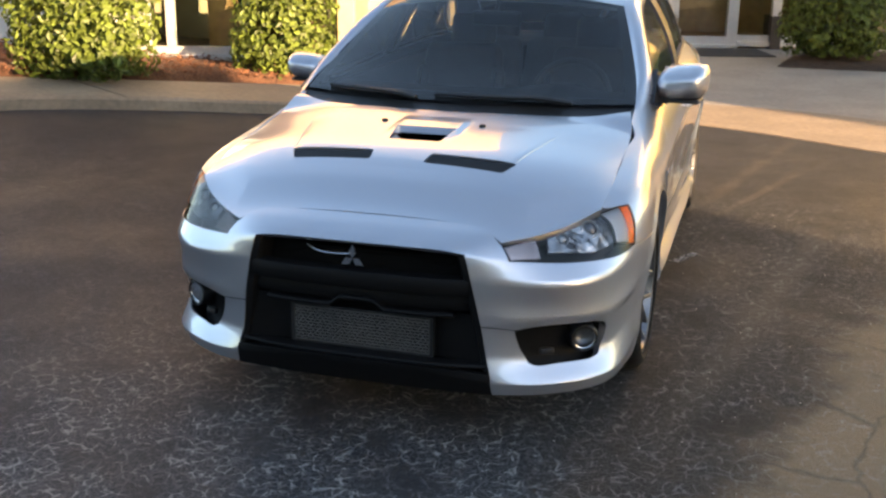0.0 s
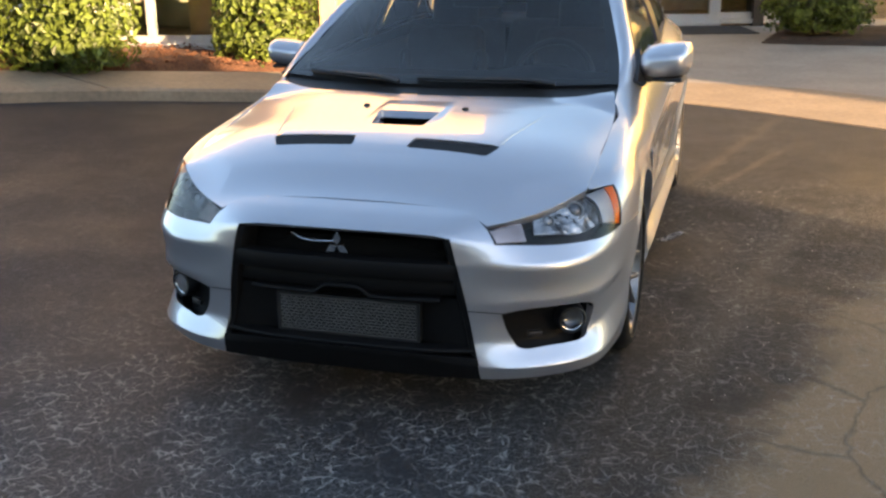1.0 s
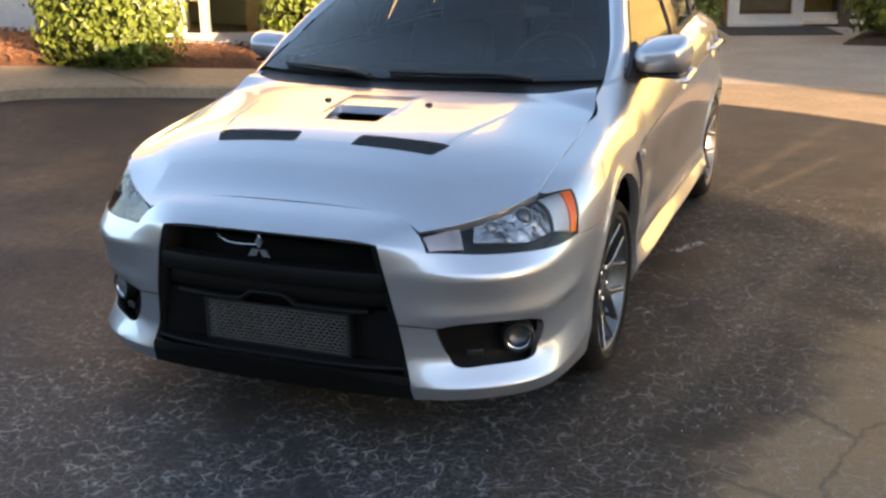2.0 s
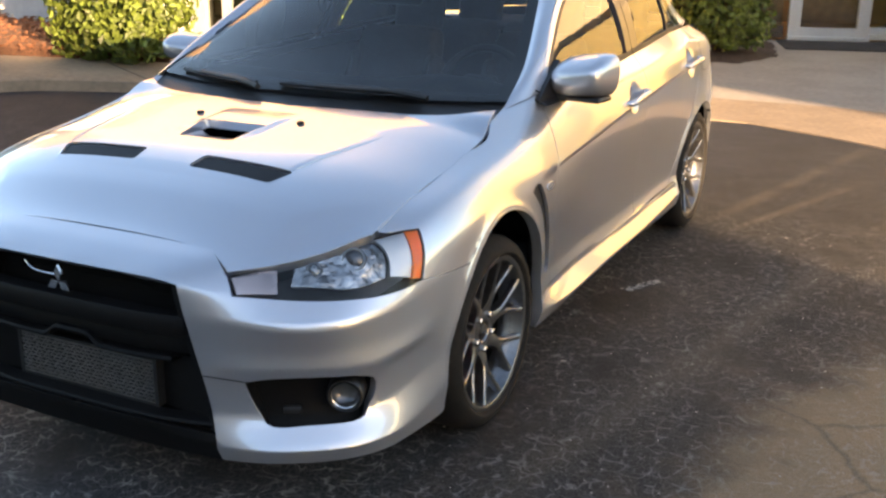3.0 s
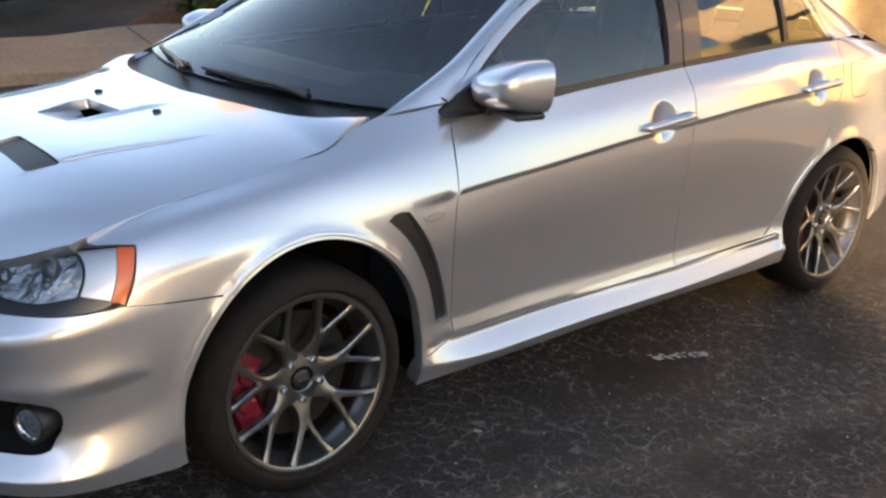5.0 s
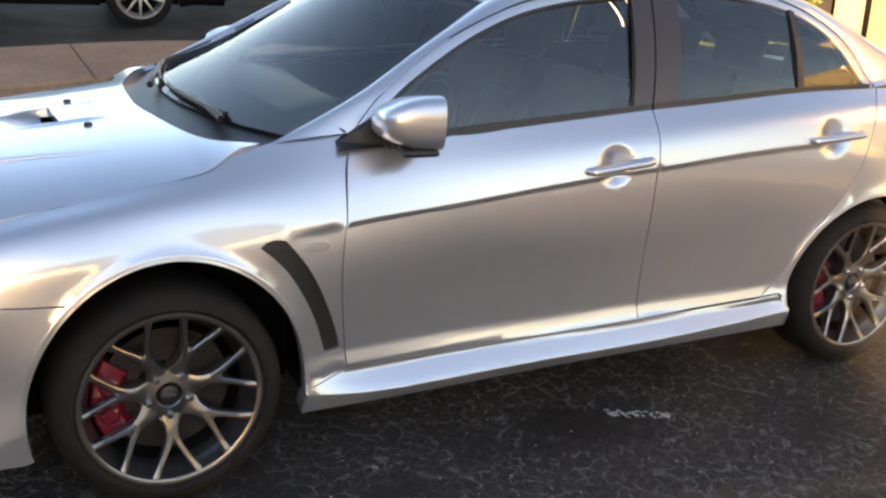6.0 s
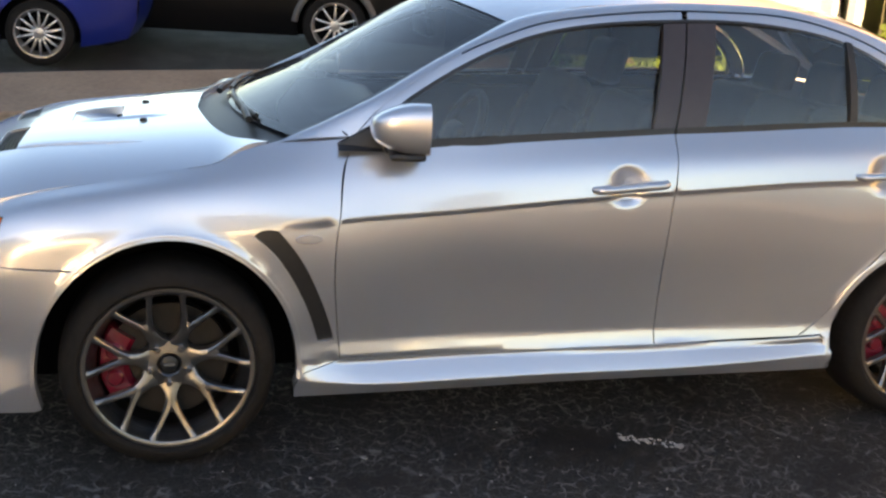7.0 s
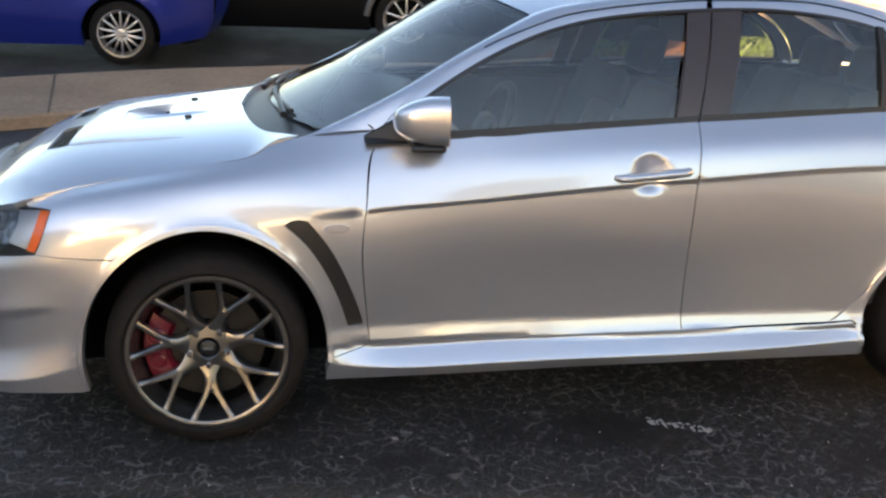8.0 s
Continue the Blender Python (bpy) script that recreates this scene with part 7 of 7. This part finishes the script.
def parked_car(at, turn, mat, length, front, base, r, wide, belt_z, top_z, spokes, label, roof_pts, wheel_mat, sill=0.22, flare=None):
    """A saloon or utility car: y from its front axle, nose towards -y."""
    root = empty("car", (*at, 0))
    tagged(root, label, "car", group="cars parked beyond the footway")

    def surf(uv):
        y, z = uv[:, 0], uv[:, 1]
        mid = length / 2 - front
        end = np.clip((np.abs(y - mid) - (length / 2 - 0.75)) / 0.75, 0, 1)
        x = wide / 2 - 0.05 * ((z - 0.62) / 0.4) ** 2 - 0.34 * end**2.4 - 0.42 * np.clip(z - belt_z, 0, 1)
        for yc in (0, base):
            rr = np.hypot(y - yc, z - r)
            x += 0.015 * np.exp(-(((rr - r - 0.07) / 0.06) ** 2))
        return np.stack([x, y, z], 1)

    def flank(uv):
        e = 0.004
        p = surf(uv)
        n = np.cross(surf(uv + (e, 0)) - surf(uv - (e, 0)), surf(uv + (0, e)) - surf(uv - (0, e)))
        n /= np.linalg.norm(n, axis=1)[:, None]
        return p, n * np.sign(n[:, :1])

    def cut(yc):
        return [(yc - (r + 0.06) * math.cos(t), r + (r + 0.06) * math.sin(t)) for t in np.linspace(radians(-18), radians(198), 26)]

    rear = length - front
    low = [(-front + 0.06, 0.30), (-front + 0.10, sill)] + cut(0) + cut(base) + [(rear - 0.10, sill + 0.05), (rear - 0.02, 0.45)]
    up = [(rear, 0.75), (rear - 0.06, belt_z), (0.5, belt_z - 0.04), (-front + 0.35, belt_z - 0.16), (-front + 0.08, 0.66)]
    outline = dense(np.array(low + up), 0.06)
    m = sheet(flank, outline, step=0.06, gap=0.0, depth=0.12)
    for mm in (m, mirrored(*m)):
        link("body_side", mm[0], mm[1], mat, root, "", mm[2])
    # bonnet, ends and roof as sheets across
    spine = [(-front + 0.12, 0.28), (-front + 0.02, 0.5), (-front + 0.08, 0.68), (-front + 0.35, belt_z - 0.15), (0.45, belt_z - 0.03)]
    tail = [(rear - 0.06, belt_z), (rear, 0.75), (rear - 0.02, 0.45), (rear - 0.10, 0.28)]
    for name, line2, mt in (("bonnet", spine, mat), ("tailgate", tail, mat)):
        c = curve([(y, z) for y, z in line2], n=30)
        p = surf(c)
        bm = bmesh.new()
        rows = [[bm.verts.new((pp[0] * w, pp[1] + (0.10 if name == "tailgate" else -0.10) * (1 - w * w) * (1 if abs(pp[1] - length / 2 + front) > length / 2 - 0.4 else 0.2), pp[2] + 0.03 * (1 - w * w))) for w in np.linspace(-1, 1, 15)] for pp in p]
        for a, b2 in zip(rows, rows[1:]):
            for i in range(14):
                bm.faces.new((a[i], a[i + 1], b2[i + 1], b2[i]))
        bmesh.ops.recalc_face_normals(bm, faces=bm.faces)
        part(name, bm, mt, root)
    house = np.array(roof_pts)
    side = dense(np.concatenate([house, [(rear - 0.08, belt_z - 0.02), (0.4, belt_z - 0.06)]]), 0.08)
    m = sheet(flank, side, step=0.08, gap=0.0, depth=0.02, lift=-0.012)
    for mm in (m, mirrored(*m)):
        link("side_windows", mm[0], mm[1], DARKGLASS, root, "", mm[2])
    c = curve(np.concatenate([house]), n=50)
    p = surf(c)
    bm = bmesh.new()
    rows = [[bm.verts.new((pp[0] * w, pp[1], pp[2] + 0.05 * (1 - w * w))) for w in np.linspace(-1, 1, 13)] for pp in p]
    for a, b2 in zip(rows, rows[1:]):
        for i in range(12):
            bm.faces.new((a[i], a[i + 1], b2[i + 1], b2[i]))
    bmesh.ops.recalc_face_normals(bm, faces=bm.faces)
    part("roof", bm, mat, root)
    bm = bmesh.new()
    box(bm, (wide - 0.4, length - 0.6, belt_z - 0.42), (0, length / 2 - front, 0.22 + (belt_z - 0.42) / 2))
    part("inner_shell", bm, DARK, root, smooth=False)
    for y in (0, base):
        for s in (1, -1):
            h = empty("wheel", (s * (wide / 2 - 0.13), y, r), root)
            if s < 0:
                h.rotation_euler = (0, 0, math.pi)
            plain_wheel(h, r, spokes, wheel_mat)
            if flare:
                bm = bmesh.new()
                tube(bm, [(s * (wide / 2 + 0.005), y + (r + 0.085) * math.cos(t), r + (r + 0.085) * math.sin(t)) for t in np.linspace(radians(5), radians(175), 20)], 0.035, 8)
                part("arch_trim", bm, flare, root, "grey wheel arch moulding")
    for s in (1, -1):
        bm = bmesh.new()
        p = surf(np.array([(rear - 0.16, 0.80)]))[0]
        box(bm, (0.10, 0.26, 0.16), (s * (p[0] - 0.035), rear - 0.16, 0.80), Matrix.Rotation(s * radians(26), 3, "Z"), 0.03, 3)
        part("tail_lamp", bm, TAIL, root)
    dz = rise(*at)
    root.matrix_basis = Matrix.Translation((at[0], at[1], dz)) @ Matrix.Rotation(math.atan(0.085), 4, "Y") @ Matrix.Rotation(turn, 4, "Z")
    return root


DARKGLASS = material("dark window glass", (0.01, 0.012, 0.014), 0.06, 0.0, 1.0)
BLUE = paint("blue paint", (0.006, 0.022, 0.24), 0.45, 0.35)
JET = material("black paint", (0.003, 0.003, 0.0035), 0.35, 0.0, 0.15, 0.2)
ALU = grain(material("bright alloy", (0.66, 0.66, 0.66), 0.3, 0.85), 40, 0.06, 0.06)
FLARE = material("grey moulding", (0.10, 0.10, 0.10), 0.5)
SALOON = [(0.42, 0.90), (0.95, 1.22), (1.3, 1.40), (1.8, 1.46), (2.3, 1.42), (2.8, 1.18), (3.3, 0.98)]
UTILITY = [(0.45, 1.04), (0.85, 1.35), (1.15, 1.62), (1.8, 1.70), (2.8, 1.68), (3.3, 1.55), (3.55, 1.08)]
parked_car((-8.15, -3.74), radians(-4), BLUE, 4.45, 0.93, 2.62, 0.325, 1.80, 0.95, 1.46, 14, "bright blue saloon parked beyond the footway", SALOON, ALU)
parked_car((-9.1, -0.55), radians(-6), JET, 4.6, 0.95, 2.45, 0.355, 1.88, 1.05, 1.72, 10, "black utility car parked beyond the footway", UTILITY, ALU, 0.26, FLARE)
parked_car((-9.9, 4.3), radians(-8), JET, 4.6, 0.95, 2.65, 0.34, 1.82, 0.98, 1.5, 9, "black car parked further along the footway", SALOON, ALU)

# ---- white blocks added out of view across the lot, to shade it ----
SUN_U, SUN_W = Vector((SUN_AZ.x, SUN_AZ.y, 0)).normalized(), Vector((-SUN_AZ.y, SUN_AZ.x, 0)).normalized()
for w0, w1, low_z, top_z in ((-26, -1.2, 0.0, 9.5), (-1.2, 0.4, 0.0, 8.5), (0.4, 2.8, 3.1, 6.0), (6.6, 24, 3.1, 7.2)):
    bm = bmesh.new()
    box(bm, (8, w1 - w0, top_z - low_z), (4, (w0 + w1) / 2, (top_z + low_z) / 2))
    bmesh.ops.transform(bm, matrix=Matrix.Translation(SUN_U * 22) @ Matrix((SUN_U, SUN_W, Vector((0, 0, 1)))).transposed().to_4x4(), verts=bm.verts)
    tagged(part("wall_opposite", bm, WHITE, smooth=False), "unseen white block added to shade the lot and bounce light", "building", kind="structure")
# plain block added out of view behind the camera
bm = bmesh.new()
box(bm, (38, 6, 10), (-3, -28, 5))
tagged(part("wall_south", bm, ROOF, smooth=False), "unseen plain grey block added at the end of the lot", "building", kind="structure")
# concrete slab added out of view, bouncing warm sun onto the car's flank
bm = bmesh.new()
box(bm, (24, 34, 0.04), (8.5 + 12, 19, 0.0))
bmesh.ops.transform(bm, matrix=Matrix((SUN_U, SUN_W, Vector((0, 0, 1)))).transposed().to_4x4(), verts=bm.verts)
tagged(part("pavement", bm, APRON, smooth=False), "unseen concrete slab added to bounce warm sun onto the car", "pavement", kind="structure")
# the raised shading blocks stand on added posts over an open ground floor
for w in (2.3, 6.8, 15.0, 23.8):
    for u in (0.4, 7.6):
        bm = bmesh.new()
        box(bm, (0.3, 0.3, 3.1), (u, w, 1.55))
        bmesh.ops.transform(bm, matrix=Matrix.Translation(SUN_U * 22) @ Matrix((SUN_U, SUN_W, Vector((0, 0, 1)))).transposed().to_4x4(), verts=bm.verts)
        tagged(part("column", bm, STUCCO, smooth=False), "tan post added under the unseen shading blocks", "column", kind="structure")
